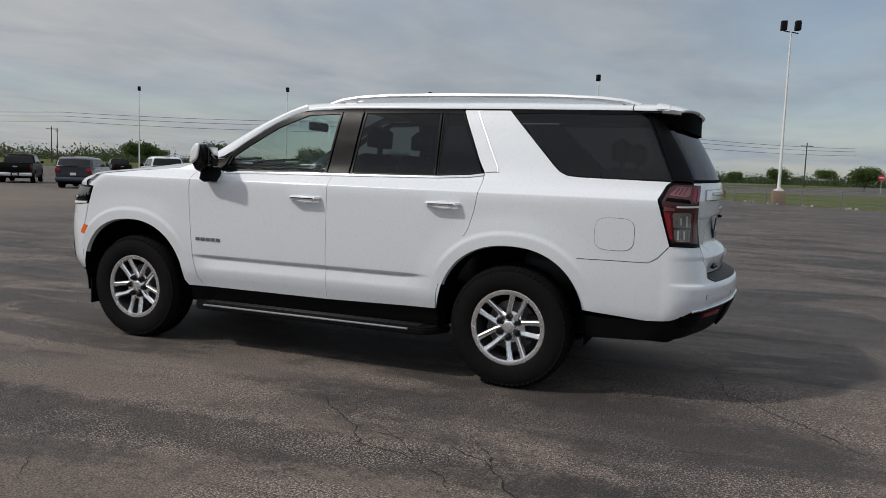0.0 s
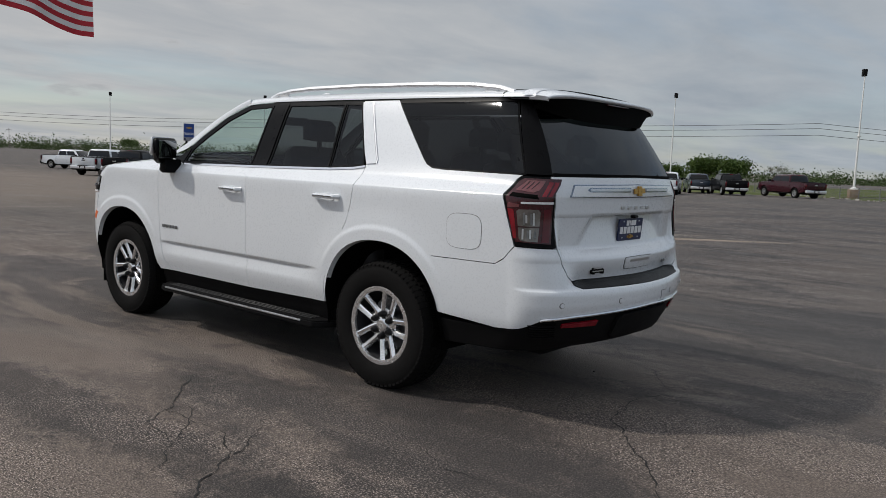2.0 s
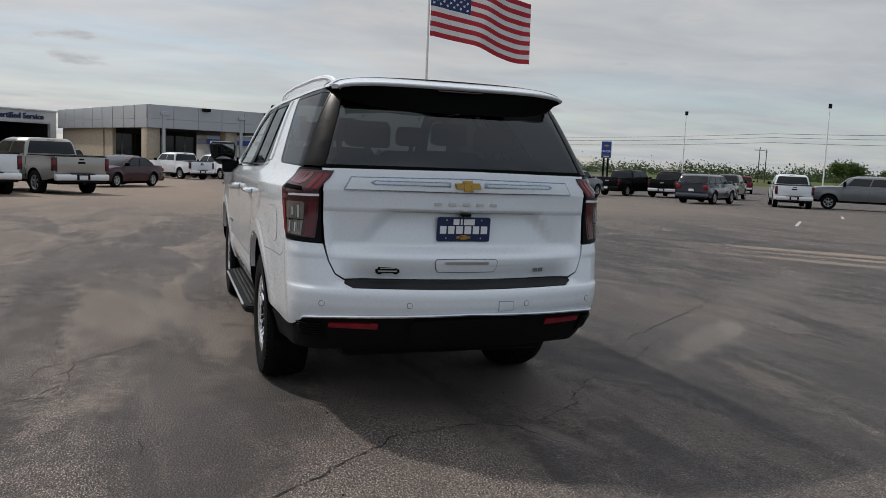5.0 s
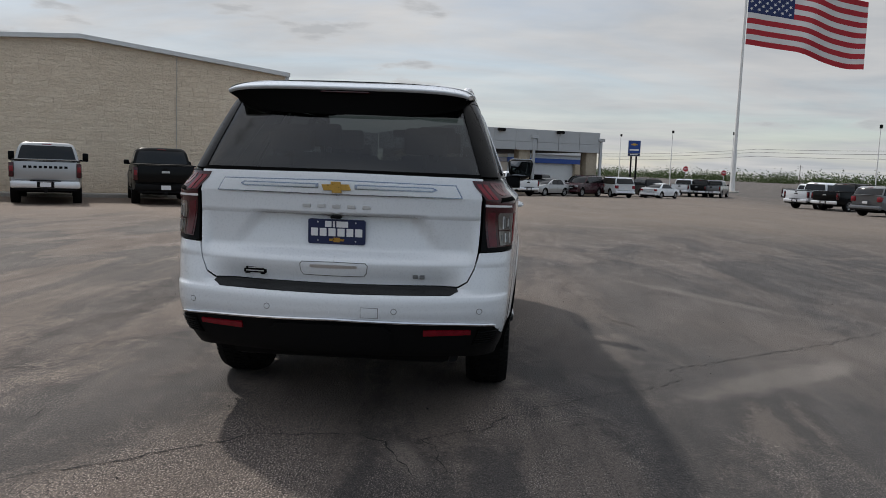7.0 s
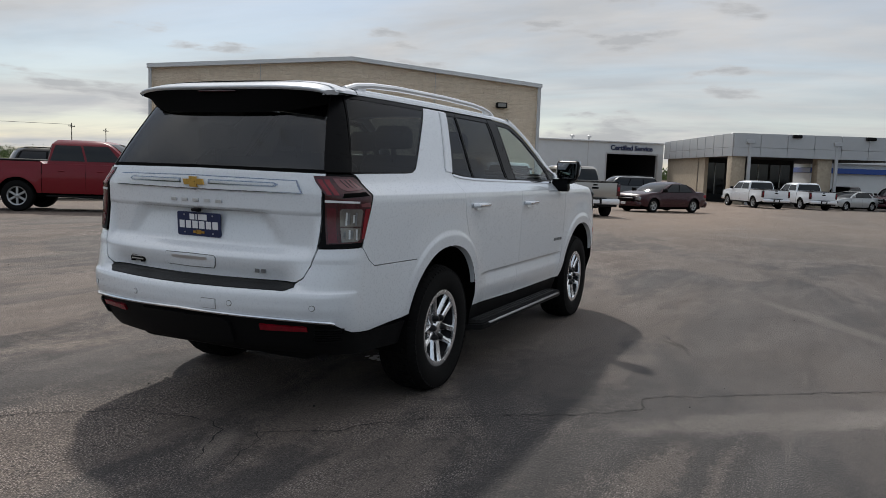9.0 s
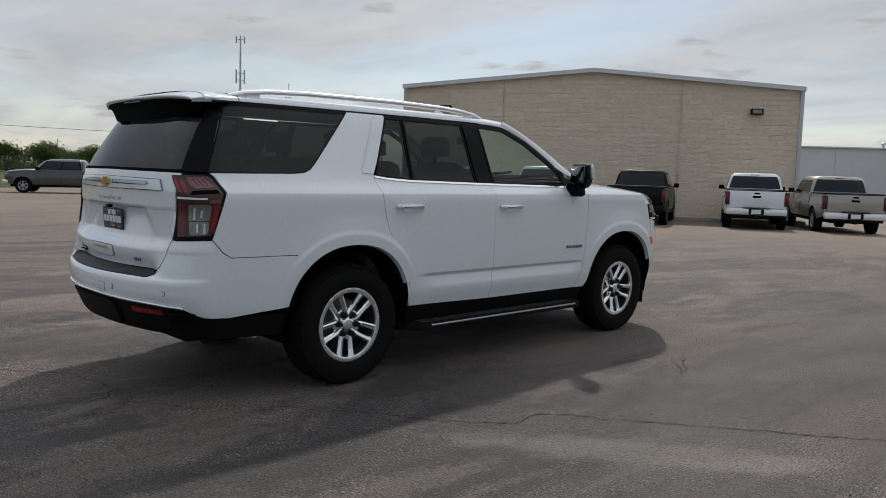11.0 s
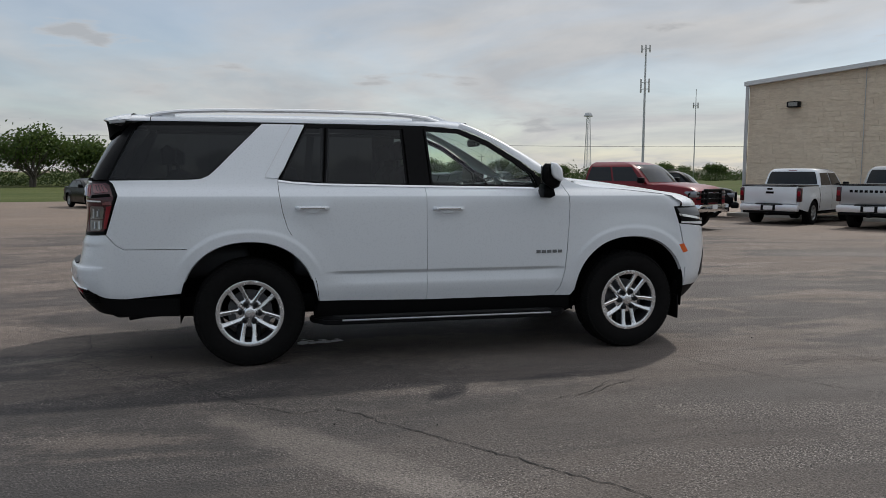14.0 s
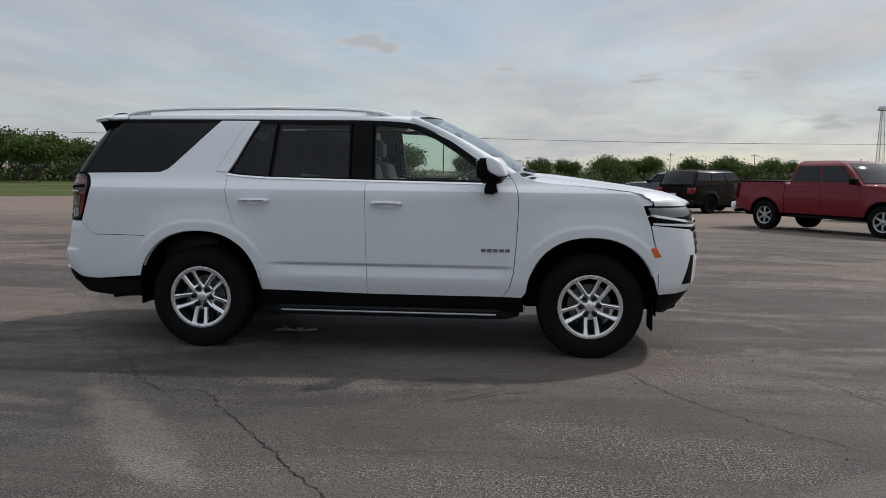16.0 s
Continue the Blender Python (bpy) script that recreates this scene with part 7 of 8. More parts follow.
for i in range(6):
    z = 0.80 + 0.06 * i
    panels("grille_bar", [("f", 0.0, z), ("f", 0.66, z), ("f", 0.65, z + 0.018), ("f", 0.0, z + 0.02)], M["chrome"] if i == 4 else BLACK, grille, gap=0, joined=True, off=0.0, lip=0.02)
panels("side_marker", [(2.000, 0.79), (1.962, 0.86), (2.005, 0.868), (2.046, 0.80)], M["amber_lens"], suv, gap=0, off=0.006, label="amber side marker")
panels("fog_vent", [("f", 0.86, 0.58), ("f", 0.80, 0.80), ("f", 0.76, 0.80), ("f", 0.76, 0.58)], GLOSS, suv, gap=0, off=0.004)


# roof: from the drip edge on each flank up to the crown
edge_z = spline([(-2.45, 1.812), (-2.2, 1.815), (-1.2, 1.818), (-0.3, 1.816), (0.0, 1.806), (0.14, 1.790)])
crown_z = spline([(-2.45, 1.880), (-2.0, 1.890), (-1.2, 1.899), (-0.3, 1.893), (0.1, 1.882), (0.34, 1.858)])


def roof_at(a, b):
    """a from the tail to the header, b from the right drip edge to the left"""
    t = (b * 2 - 1)
    xs = -2.44 + (0.14 + 2.44) * a
    xc = -2.44 + (0.32 + 2.44) * a
    z0 = edge_z(xs)
    y0 = half_width(z0) + 0.004 - tail_taper(xs, z0) + 0.004 * sstep(-2.2, -2.5, xs)
    ang = abs(t) * math.pi / 2
    y = y0 * math.sin(ang) ** 0.75 if ang > 0 else 0.0
    rise = math.cos(ang) ** 0.75 if abs(t) < 1 else 0.0
    x = xs + (xc - xs) * (1 - (y / y0) ** 2)
    return Vector((x, math.copysign(y, t), z0 + (crown_z(x) - z0) * rise))


part("roof_panel", grid_bm(44, 32, roof_at), WHITE, suv, smooth=70)
part("roof_seam", tube_bm([roof_at(0.085, j / 24) + Vector((0, 0, 0.0005)) for j in range(25)], 0.003, 5), BLACK, suv)
# windshield pillars: strips from the door frame up to the glass
low_line = spline([(0.0, 1.806), (0.14, 1.790), (0.36, 1.700), (0.59, 1.556), (0.75, 1.448), (0.92, 1.395)])
for s in (1, -1):
    def pillar_at(a, b):
        x0 = 0.10 + (0.92 - 0.10) * a
        p = skin(x0, low_line(x0), s, 0.002)
        q = Vector((0.16 + (1.0 - 0.16) * a, s * (0.665 + 0.135 * a), 1.845 - 0.455 * a + 0.028 * math.sin(a * math.pi)))
        k = p.lerp(q, b)
        bulge = math.sin(b * math.pi) * 0.016
        return k + Vector((0, s * bulge, bulge))
    part("windshield_pillar", grid_bm(14, 6, pillar_at), WHITE, suv, smooth=70)


def windshield_at(a, b):
    t = b * 2 - 1
    y = t * (0.66 + 0.14 * a)
    x = 0.16 + 0.84 * a + (0.165 - 0.045 * a) * (1 - t * t)
    z = 1.842 - 0.455 * a + 0.028 * math.sin(a * math.pi) + 0.014 * (1 - t * t)
    return Vector((x, y, z))


part("windshield", grid_bm(12, 16, windshield_at), M["glass_wind"], suv, "clear windshield", smooth=80)
# hood and cowl
fender_top = spline([(0.90, 1.404), (1.0, 1.384), (1.12, 1.346), (1.5, 1.314), (1.88, 1.270), (1.95, 1.225), (2.0, 1.19)])
hood_mid = spline([(0.98, 1.405), (1.2, 1.392), (1.61, 1.345), (2.13, 1.268), (2.30, 1.21), (2.40, 1.165)])


def hood_at(a, b):
    t = b * 2 - 1
    xs = 1.02 + (1.93 - 1.02) * a
    xc = 1.10 + (2.41 - 1.10) * a
    ze = fender_top(xs)
    ye = half_width(ze) - 0.012
    y = t * ye
    x = xs + (xc - xs) * (1 - abs(t) ** 2.2)
    k = 1 - abs(t) ** 3.5
    ridge = 0.016 * sstep(0.62, 0.50, abs(t)) * (1 - a) ** 0.4
    z = ze + (hood_mid(x) - ze) * k + ridge
    return Vector((x, y, z))


part("hood", grid_bm(22, 28, hood_at), WHITE, suv, smooth=60)
for s in (1, -1):
    def ledge_at(a, b):
        x = 0.95 + (1.935 - 0.95) * a
        z = fender_top(x)
        return Vector((x, s * (half_width(z) + 0.001 - 0.07 * b), z - 0.005 - 0.02 * b))
    part("fender_ledge", grid_bm(20, 2, ledge_at), WHITE, suv, smooth=60)


def skin_at_y(y, z, off=0.0):
    """The point of the nose at a given half width and height."""
    lo, hi = 1.2, nose_u(0, z)
    for _ in range(30):
        mid_u = (lo + hi) / 2
        if skin(mid_u, z).y > y:
            lo = mid_u
        else:
            hi = mid_u
    return skin(lo, z, 1, off)


def header_at(a, b):
    """From the hood's front edge down to the top of the lamps and grille"""
    p = hood_at(1, b)
    side = 1 if p.y >= 0 else -1
    q = skin_at_y(abs(p.y) * 0.995, 1.178 - 0.008 * (1 - abs(2 * b - 1)), 0.004)
    q = Vector((q.x, abs(q.y) * side, q.z))
    k = p.lerp(q, a)
    swell = math.sin(a * math.pi) * 0.014
    return k + Vector((swell, side * swell * abs(p.y), swell * 0.4))


part("nose_header", grid_bm(6, 28, header_at), WHITE, suv, smooth=60)
part("cowl", grid_bm(3, 16, lambda a, b: Vector((0.97 + 0.12 * a + 0.13 * (1 - (2 * b - 1) ** 2) * (1 - 0.3 * a), (2 * b - 1) * 0.84, 1.372 + 0.012 * a))), BLACK, suv)
for s in (1, -1):
    part("wiper", tube_bm([(1.12, s * 0.3 + 0.25, 1.40), (1.10, s * 0.3 - 0.05, 1.425), (1.02, s * 0.3 - 0.32, 1.44)], 0.012, 6), BLACK, suv)
# roof rails
for s in (1, -1):
    pts = [(-2.26, s * 0.625, 1.845), (-2.16, s * 0.632, 1.872), (-2.0, s * 0.638, 1.890), (-1.7, s * 0.642, 1.903), (-1.0, s * 0.645, 1.910), (-0.5, s * 0.640, 1.905), (-0.27, s * 0.634, 1.893), (-0.12, s * 0.626, 1.874), (-0.03, s * 0.62, 1.846)]
    rail = part("roof_rail", tube_bm(pts, 0.018, 8), M["strip"], suv, "satin silver roof rail")
    for x in (-2.10, -0.20):
        part("rail_foot", box_bm(x - 0.05, x + 0.05, s * 0.632 - 0.010, s * 0.632 + 0.010, 1.845, 1.886, 0.006, 1), M["strip"], rail)
part("aerial_fin", slab([(0.02, 1.880), (0.28, 1.866), (0.18, 1.910), (0.07, 1.950), (0.03, 1.946)], lambda x, z: 0.028 - (z - 1.87) * 0.3, 0.008), WHITE, suv)

# rear spoiler


def spoiler_at(a, b):
    """a from the roof to the trailing edge, b from right to left"""
    t = b * 2 - 1
    q = roof_at(0.008, b)
    y = t * (0.695 - 0.035 * a) if abs(t) < 1 else math.copysign(0.695 - 0.035 * a, t)
    x = -2.36 - 0.235 * a + 0.085 * a * abs(t) ** 4
    z = 1.822 + 0.064 * (1 - abs(t) ** 5) ** 0.6 * (1 - 0.62 * a) + 0.010 * a - 0.020 * a * a
    return Vector((x, y, z))


sp = part("spoiler", grid_bm(10, 40, spoiler_at), WHITE, suv, smooth=70)
part("spoiler_edge", grid_bm(4, 40, lambda a, b: spoiler_at(1, b) + Vector((-0.006 * math.sin(a * math.pi) + 0.015 * a * a, 0, -0.019 * a))), WHITE, sp, smooth=70)


def under_at(a, b):
    """the black hollow beneath, from the trailing edge in to the glass"""
    p = spoiler_at(1, b) + Vector((0.015, 0, -0.019))
    t = b * 2 - 1
    zz = 1.690 + 0.075 * abs(t) ** 4
    yy = min(abs(p.y), 0.632)
    q = skin(tail_u(yy, zz), zz, 1, 0.018)
    return p.lerp(Vector((q.x, math.copysign(yy, t), q.z)), a)


part("spoiler_underside", grid_bm(6, 40, under_at), M["liner"], sp, "black spoiler underside", smooth=70)
for s in (0, 1):
    part("spoiler_side", grid_bm(8, 3, lambda a, b: spoiler_at(0.25 + 0.75 * a, s) + Vector((0, (0.015 if s == 0 else -0.015) * b, -0.024 * b))), WHITE, sp, smooth=70)
part("brake_light", box_bm(-2.600, -2.57, -0.13, 0.13, 1.802, 1.812, 0.004, 1), M["smoke_lens"], sp)

# mirrors and handles
for s in (1, -1):
    # the housing leans back towards its outer end
    lean = Matrix(((1.2, -0.36 * s, 0, 0), (0, 1.02, 0, 0), (0, 0, 0.95, 0), (0, 0, 0, 1)))
    seat_m = Matrix.Translation((0.712, s * 1.055, 1.42)) @ lean @ Matrix.Translation((-0.645, 0, -1.40))

    def mirror_bit(bm, inner=0.0):
        """Lays a piece of the mirror in place; inner draws its side next to the car in."""
        for v in bm.verts:
            if v.co.y * s < 0:
                v.co.y += s * inner
        bmesh.ops.transform(bm, matrix=seat_m, verts=bm.verts)
        return bm
    body = slab([(0.668, 1.330), (0.642, 1.352), (0.632, 1.385), (0.636, 1.48), (0.655, 1.508), (0.72, 1.505), (0.762, 1.46), (0.772, 1.37), (0.755, 1.315), (0.715, 1.295)], lambda x, z: 0.118 - 0.055 * max(0, (x - 0.68) / 0.10) - 0.05 * max(0, (1.38 - z) / 0.085) ** 1.5, 0.042, 4)
    mir = part("door_mirror", mirror_bit(body), GLOSS, suv, "black door mirror with a white cap", smooth=75)
    cap = slab([(0.700, 1.415), (0.690, 1.475), (0.694, 1.515), (0.735, 1.513), (0.774, 1.465), (0.786, 1.375), (0.758, 1.362), (0.715, 1.390)], lambda x, z: 0.124 - 0.055 * max(0, (x - 0.68) / 0.10), 0.028, 4)
    part("mirror_cap", mirror_bit(cap, 0.022), WHITE, mir, smooth=75)
    part("mirror_glass", mirror_bit(box_bm(0.626, 0.6335, -0.093, 0.093, 1.345, 1.488, 0.003, 1)), M["mirror_glass"], mir)
    foot = slab([(0.72, 1.255), (0.715, 1.29), (0.735, 1.36), (0.80, 1.35), (0.82, 1.27), (0.78, 1.25)], lambda x, z: 0.075, 0.018, 2)
    bmesh.ops.translate(foot, vec=(0, s * 0.985, 0), verts=foot.verts)
    part("mirror_arm", foot, GLOSS, mir)
    for x, z in ((-0.035, 1.170), (-1.075, 1.180)):
        y = half_width(z)
        hnd = part("door_handle", tube_bm([(x - 0.115, s * (y + 0.004), z), (x - 0.095, s * (y + 0.034), z), (x, s * (y + 0.040), z + 0.002), (x + 0.095, s * (y + 0.034), z), (x + 0.115, s * (y + 0.004), z)], 0.0155, 8), WHITE, (doors_f if x > -0.5 else doors_r)[0 if s > 0 else 1])
        part("handle_strip", box_bm(x - 0.09, x + 0.09, min(s * (y + 0.05), s * (y + 0.056)), max(s * (y + 0.05), s * (y + 0.056)), z - 0.004, z + 0.006, 0.002, 1), M["chrome"], hnd)
        part("handle_cup", lathe_bm([(0.042, 0.0), (0.040, 0.002), (0.0001, -0.002)], 16), M["white"], hnd).matrix_basis = Matrix.Translation((x, s * (y + 0.002), z - 0.008)) @ Matrix.Diagonal((1.6, s, 0.75, 1))
    for i in range(5):
        part("badge_bar", box_bm(-0.018, 0.018, -0.003, 0.003, -0.012, 0.012, 0.002, 1), M["alloy_dark"], (doors_f)[0 if s > 0 else 1]).matrix_basis = pose(0.715 + 0.046 * i, s * (half_width(0.82) + 0.003), 0.822)
# fuel flap on the left flank: a thin rounded seam
ring = []
for i in range(40):
    t = 2 * math.pi * i / 40
    c, sn = math.cos(t), math.sin(t)
    ring.append((-2.19 + 0.118 * math.copysign(abs(c) ** 0.55, c), 1.050 + 0.098 * math.copysign(abs(sn) ** 0.55, sn)))
part("fuel_flap", sheet([ring], (1,), 0.0025, 0.003), WHITE, suv)
outer = inset(ring, -0.004)
part("fuel_flap_seam", sheet([[ring[i], ring[(i + 1) % 40], outer[(i + 1) % 40], outer[i]] for i in range(40)], (1,), 0.0008, 0.0), BLACK, suv)

# arches, underside, cabin shell
for cx in (AX_R, AX_F):
    for s in (1, -1):
        def flare_at(a, b):
            """A raised lip round the arch: a along it, b outwards"""
            ang = math.pi * (0.13 + 0.74 * a)
            c, sn = math.cos(ang), math.sin(ang)
            r = 1.0 + 0.215 * max(0.0, b * 1.12 - 0.12) - (0.015 if b < 0.02 else 0.0)
            z = 0.42 + 0.515 * r * abs(sn) ** (2 / 2.25)
            x = cx - 0.495 * r * math.copysign(abs(c) ** (2 / 2.25), c)
            low = sstep(0.64, 0.90, z)
            rise = 0.0075 * (1 - sstep(1.12, 1.195, r)) * low + 0.0004 + 0.0006 * low
            return skin(x, z, s, rise if b > 0.02 else -0.03)
        part("wheel_arch_flare", grid_bm(56, 18, flare_at), WHITE, suv, smooth=50)
for cx in (AX_R, AX_F):
    for s in (1, -1):
        pts = arch_edge(cx, 0.30, 0.30)
        pts = [(pts[0][0], 0.33)] + pts + [(pts[-1][0], 0.33)]
        bm = bmesh.new()
        ra_ = [bm.verts.new((x, s * (half_width(max(z, 0.4)) + 0.012), z)) for x, z in pts]
        rb_ = [bm.verts.new((x, s * 0.56, z)) for x, z in pts]
        for i in range(len(pts) - 1):
            bm.faces.new((ra_[i], ra_[i + 1], rb_[i + 1], rb_[i]))
        bm.faces.new(rb_)
        part("wheel_arch_liner", bm, M["liner"], suv, smooth=60)
part("underbody", box_bm(-2.55, 2.25, -0.62, 0.62, 0.34, 0.50, 0.05), BLACK, suv)
part("rear_axle", tube_bm([(AX_R, -0.78, 0.39), (AX_R, -0.15, 0.39), (AX_R, 0.15, 0.39), (AX_R, 0.78, 0.39)], 0.055, 10), BLACK, suv)
part("exhaust_pipe", tube_bm([(-1.0, -0.45, 0.36), (-2.0, -0.5, 0.37), (-2.3, -0.58, 0.37), (-2.42, -0.62, 0.36)], 0.035, 10), M["cabin"], suv)
part("cabin_floor", box_bm(-1.0, 1.0, -0.86, 0.86, 0.50, 0.56), M["cabin"], suv)
part("load_floor", box_bm(-2.55, -1.0, -0.86, 0.86, 0.965, 0.99), M["cabin"], suv)
panels("door_card", [(-2.45, 0.96), (-2.45, 1.365), (0.92, 1.33), (0.92, 0.50), (-1.0, 0.50), (-1.0, 0.96)], M["cabin"], suv, gap=0, off=-0.055, lip=0)
part("gate_lining", sheet([unroll([("r", 0.0, 0.5), ("r", 0.76, 0.5), ("r", 0.76, 1.375), ("r", 0.0, 1.375)])], (1, -1), -0.075, 0), M["cabin"], suv)
part("headliner", grid_bm(10, 8, lambda a, b: roof_at(0.02 + 0.88 * a, 0.06 + 0.88 * b) - Vector((0, 0, 0.03))), M["headliner"], suv)
part("dashboard", box_bm(0.55, 1.05, -0.78, 0.78, 0.95, 1.31, 0.08, 3), M["cabin"], suv)
part("centre_console", box_bm(-0.35, 0.6, -0.16, 0.16, 0.55, 0.95, 0.05, 2), M["cabin"], suv)
part("display", box_bm(0.50, 0.53, -0.2, 0.12, 1.20, 1.36, 0.012, 1), GLOSS, suv)
part("firewall", box_bm(0.98, 1.02, -0.82, 0.82, 0.5, 1.36), M["cabin"], suv)
ringp = [(0.36 + 0.075 * math.sin(t), 0.40 + 0.185 * math.cos(t), 1.18 + 0.17 * math.sin(t)) for t in [2 * math.pi * i / 24 for i in range(25)]]
part("steering_wheel", tube_bm(ringp, 0.017, 8), M["seat"], suv)
part("rear_view_mirror", box_bm(0.42, 0.47, -0.13, 0.13, 1.68, 1.75, 0.015, 2), M["cabin"], suv)


def seat(x, y, w, tall=1.0):
    ob = part("seat", box_bm(x - 0.25, x + 0.28, y - w / 2, y + w / 2, 0.62, 0.88, 0.07, 3), M["seat"], suv)
    b = slab([(x - 0.20, 0.78), (x - 0.36, 1.42 * tall), (x - 0.30, 1.50 * tall), (x - 0.22, 1.47 * tall), (x - 0.05, 0.85)], lambda xx, zz: w / 2 - 0.05 * max(0, zz - 1.2), 0.05, 3)
    bmesh.ops.translate(b, vec=(0, y, 0), verts=b.verts)
    part("backrest", b, M["seat"], ob)
    for yy in ([y] if w < 0.7 else [y - w / 3, y + w / 3]):
        h = slab([(x - 0.37, 1.54 * tall), (x - 0.38, 1.66 * tall), (x - 0.33, 1.70 * tall), (x - 0.27, 1.66 * tall), (x - 0.27, 1.55 * tall)], lambda xx, zz: 0.13, 0.035, 3)
        bmesh.ops.translate(h, vec=(0, yy, 0), verts=h.verts)
        part("headrest", h, M["seat"], ob)
        part("headrest_post", tube_bm([(x - 0.32, yy, 1.45 * tall), (x - 0.325, yy, 1.56 * tall)], 0.02, 6), M["steel"], ob)


for y in (-0.40, 0.40):
    seat(0.0, y, 0.54)
    seat(-0.95, y, 0.54)
seat(-1.80, 0.0, 1.2, 0.97)

# wheels: five pairs of machined spokes over dark pockets, six nuts
R_T, R_RIM, W_T = 0.402, 0.243, 0.275
h = W_T / 2


def tyre_mesh():
    bm = lathe_bm([(R_RIM - 0.004, -h * 0.80), (R_RIM + 0.006, -h * 0.88), (R_RIM + 0.02, -h * 0.93), (R_RIM + 0.045, -h * 0.985), (0.315, -h), (0.345, -h * 0.985), (0.372, -h * 0.93), (0.388, -h * 0.84),
                   (R_T - 0.006, -h * 0.74), (R_T - 0.002, -h * 0.5), (R_T - 0.002, h * 0.5), (R_T - 0.006, h * 0.74), (0.388, h * 0.84), (0.372, h * 0.93), (0.315, h), (R_RIM, h * 0.8)], 64, caps=False)
    return solid(bm, "tyre", 50)


def tread_mesh():
    """Raised blocks round the tread and shoulder."""
    bm = bmesh.new()
    n = 66
    for i in range(n):
        t = 2 * math.pi * i / n
        for j, (y0, y1, r, sk) in enumerate(((-0.98, -0.60, R_T, 0.0), (-0.52, -0.20, R_T + 0.003, 0.4), (-0.14, 0.14, R_T + 0.003, 0.8), (0.20, 0.52, R_T + 0.003, 0.4), (0.60, 0.98, R_T, 0.0))):
            r_lo, r_hi = r - 0.012, r + 0.0025
            tt = t + (j % 2) * math.pi / n + sk * 0.02
            c = []
            for rr, k in ((r_lo, 1.0), (r_hi, 0.9)):
                for yy, dt in ((y0, -0.036), (y1, -0.036), (y1, 0.036), (y0, 0.036)):
                    r2 = rr - (0.022 if abs(yy) > 0.9 else 0)
                    c.append(bm.verts.new((r2 * math.cos(tt + dt * k), yy * h * (0.97 if abs(yy) > 0.9 else 1), r2 * math.sin(tt + dt * k))))
            for f in ((4, 5, 6, 7), (0, 1, 5, 4), (1, 2, 6, 5), (2, 3, 7, 6), (3, 0, 4, 7)):
                bm.faces.new([c[k] for k in f])
    return solid(bm, "tread", 0)


def spoke_mesh():
    """One machined spoke pair: two ridged arms that start at the nuts and open towards the rim, joined by a low web at the hub."""
    bm = bmesh.new()
    for s in (1, -1):
        # distance from the hub, offset of the ridge, depth of the ridge, half width
        path = [(0.040, 0.024, -0.60, 0.022), (0.075, 0.0320, -0.645, 0.0215), (0.115, 0.0385, -0.69, 0.0195), (0.160, 0.0430, -0.735, 0.0195), (0.205, 0.0470, -0.79, 0.0215), (0.226, 0.0490, -0.825, 0.026), (0.238, 0.0505, -0.845, 0.034)]
        rows = []
        for r, o, y, w_ in path:
            rows.append([bm.verts.new((r, y * h + dy, s * (o + k * w_))) for k, dy in ((-1.0, 0.013), (-0.62, 0.004), (0.25, -0.001), (0.62, 0.003), (1.0, 0.016), (0.8, 0.040), (-0.8, 0.040))])
        for a, b in zip(rows, rows[1:]):
            for k in range(7):
                bm.faces.new((a[k], a[(k + 1) % 7], b[(k + 1) % 7], b[k]))
        bm.faces.new(rows[0])
        bm.faces.new(rows[-1])
    web = [[bm.verts.new((r, y * h, w)) for w in (-z_, 0.0, z_)] for r, y, z_ in ((0.04, -0.55, 0.02), (0.08, -0.57, 0.024), (0.105, -0.53, 0.028), (0.108, -0.25, 0.028))]
    for a, b in zip(web, web[1:]):
        for k in range(2):
            bm.faces.new((a[k], a[k + 1], b[k + 1], b[k]))
    return solid(bm, "spoke", 22)


tyre_me, tread_me, spoke_me = tyre_mesh(), tread_mesh(), spoke_mesh()
barrel_me = solid(lathe_bm([(R_RIM - 0.012, -h * 0.74), (R_RIM - 0.03, -h * 0.55), (R_RIM - 0.035, h * 0.6), (R_RIM - 0.01, h * 0.75)], 48, caps=False), "barrel")
flange_me = solid(lathe_bm([(R_RIM + 0.006, -h * 0.80), (R_RIM + 0.007, -h * 0.865), (R_RIM - 0.004, -h * 0.88), (R_RIM - 0.026, -h * 0.84), (R_RIM - 0.026, -h * 0.72), (R_RIM - 0.002, -h * 0.70)], 64, caps=False), "flange")
hub_me = solid(lathe_bm([(0.0001, -h * 0.70), (0.043, -h * 0.70), (0.048, -h * 0.66), (0.052, -h * 0.575), (0.082, -h * 0.555), (0.094, -h * 0.42), (0.08, h * 0.1), (0.0001, h * 0.1)], 32), "hub")
cap_me = solid(lathe_bm([(0.0001, -h * 0.735), (0.028, -h * 0.73), (0.040, -h * 0.715), (0.044, -h * 0.69)], 24), "cap")
nut_me = solid(lathe_bm([(0.0001, -0.036), (0.013, -0.035), (0.0195, -0.024), (0.0235, 0.0)], 12), "nut")
disc_me = solid(lathe_bm([(0.0001, 0.0), (0.165, 0.0), (0.165, 0.022), (0.0001, 0.022)], 40), "disc")
caliper_me = solid(box_bm(-0.05, 0.05, -0.045, 0.045, -0.09, 0.09, 0.02, 2), "caliper")


TURN = {(False, True): 0, (True, True): 95, (False, False): 95, (True, False): 85}


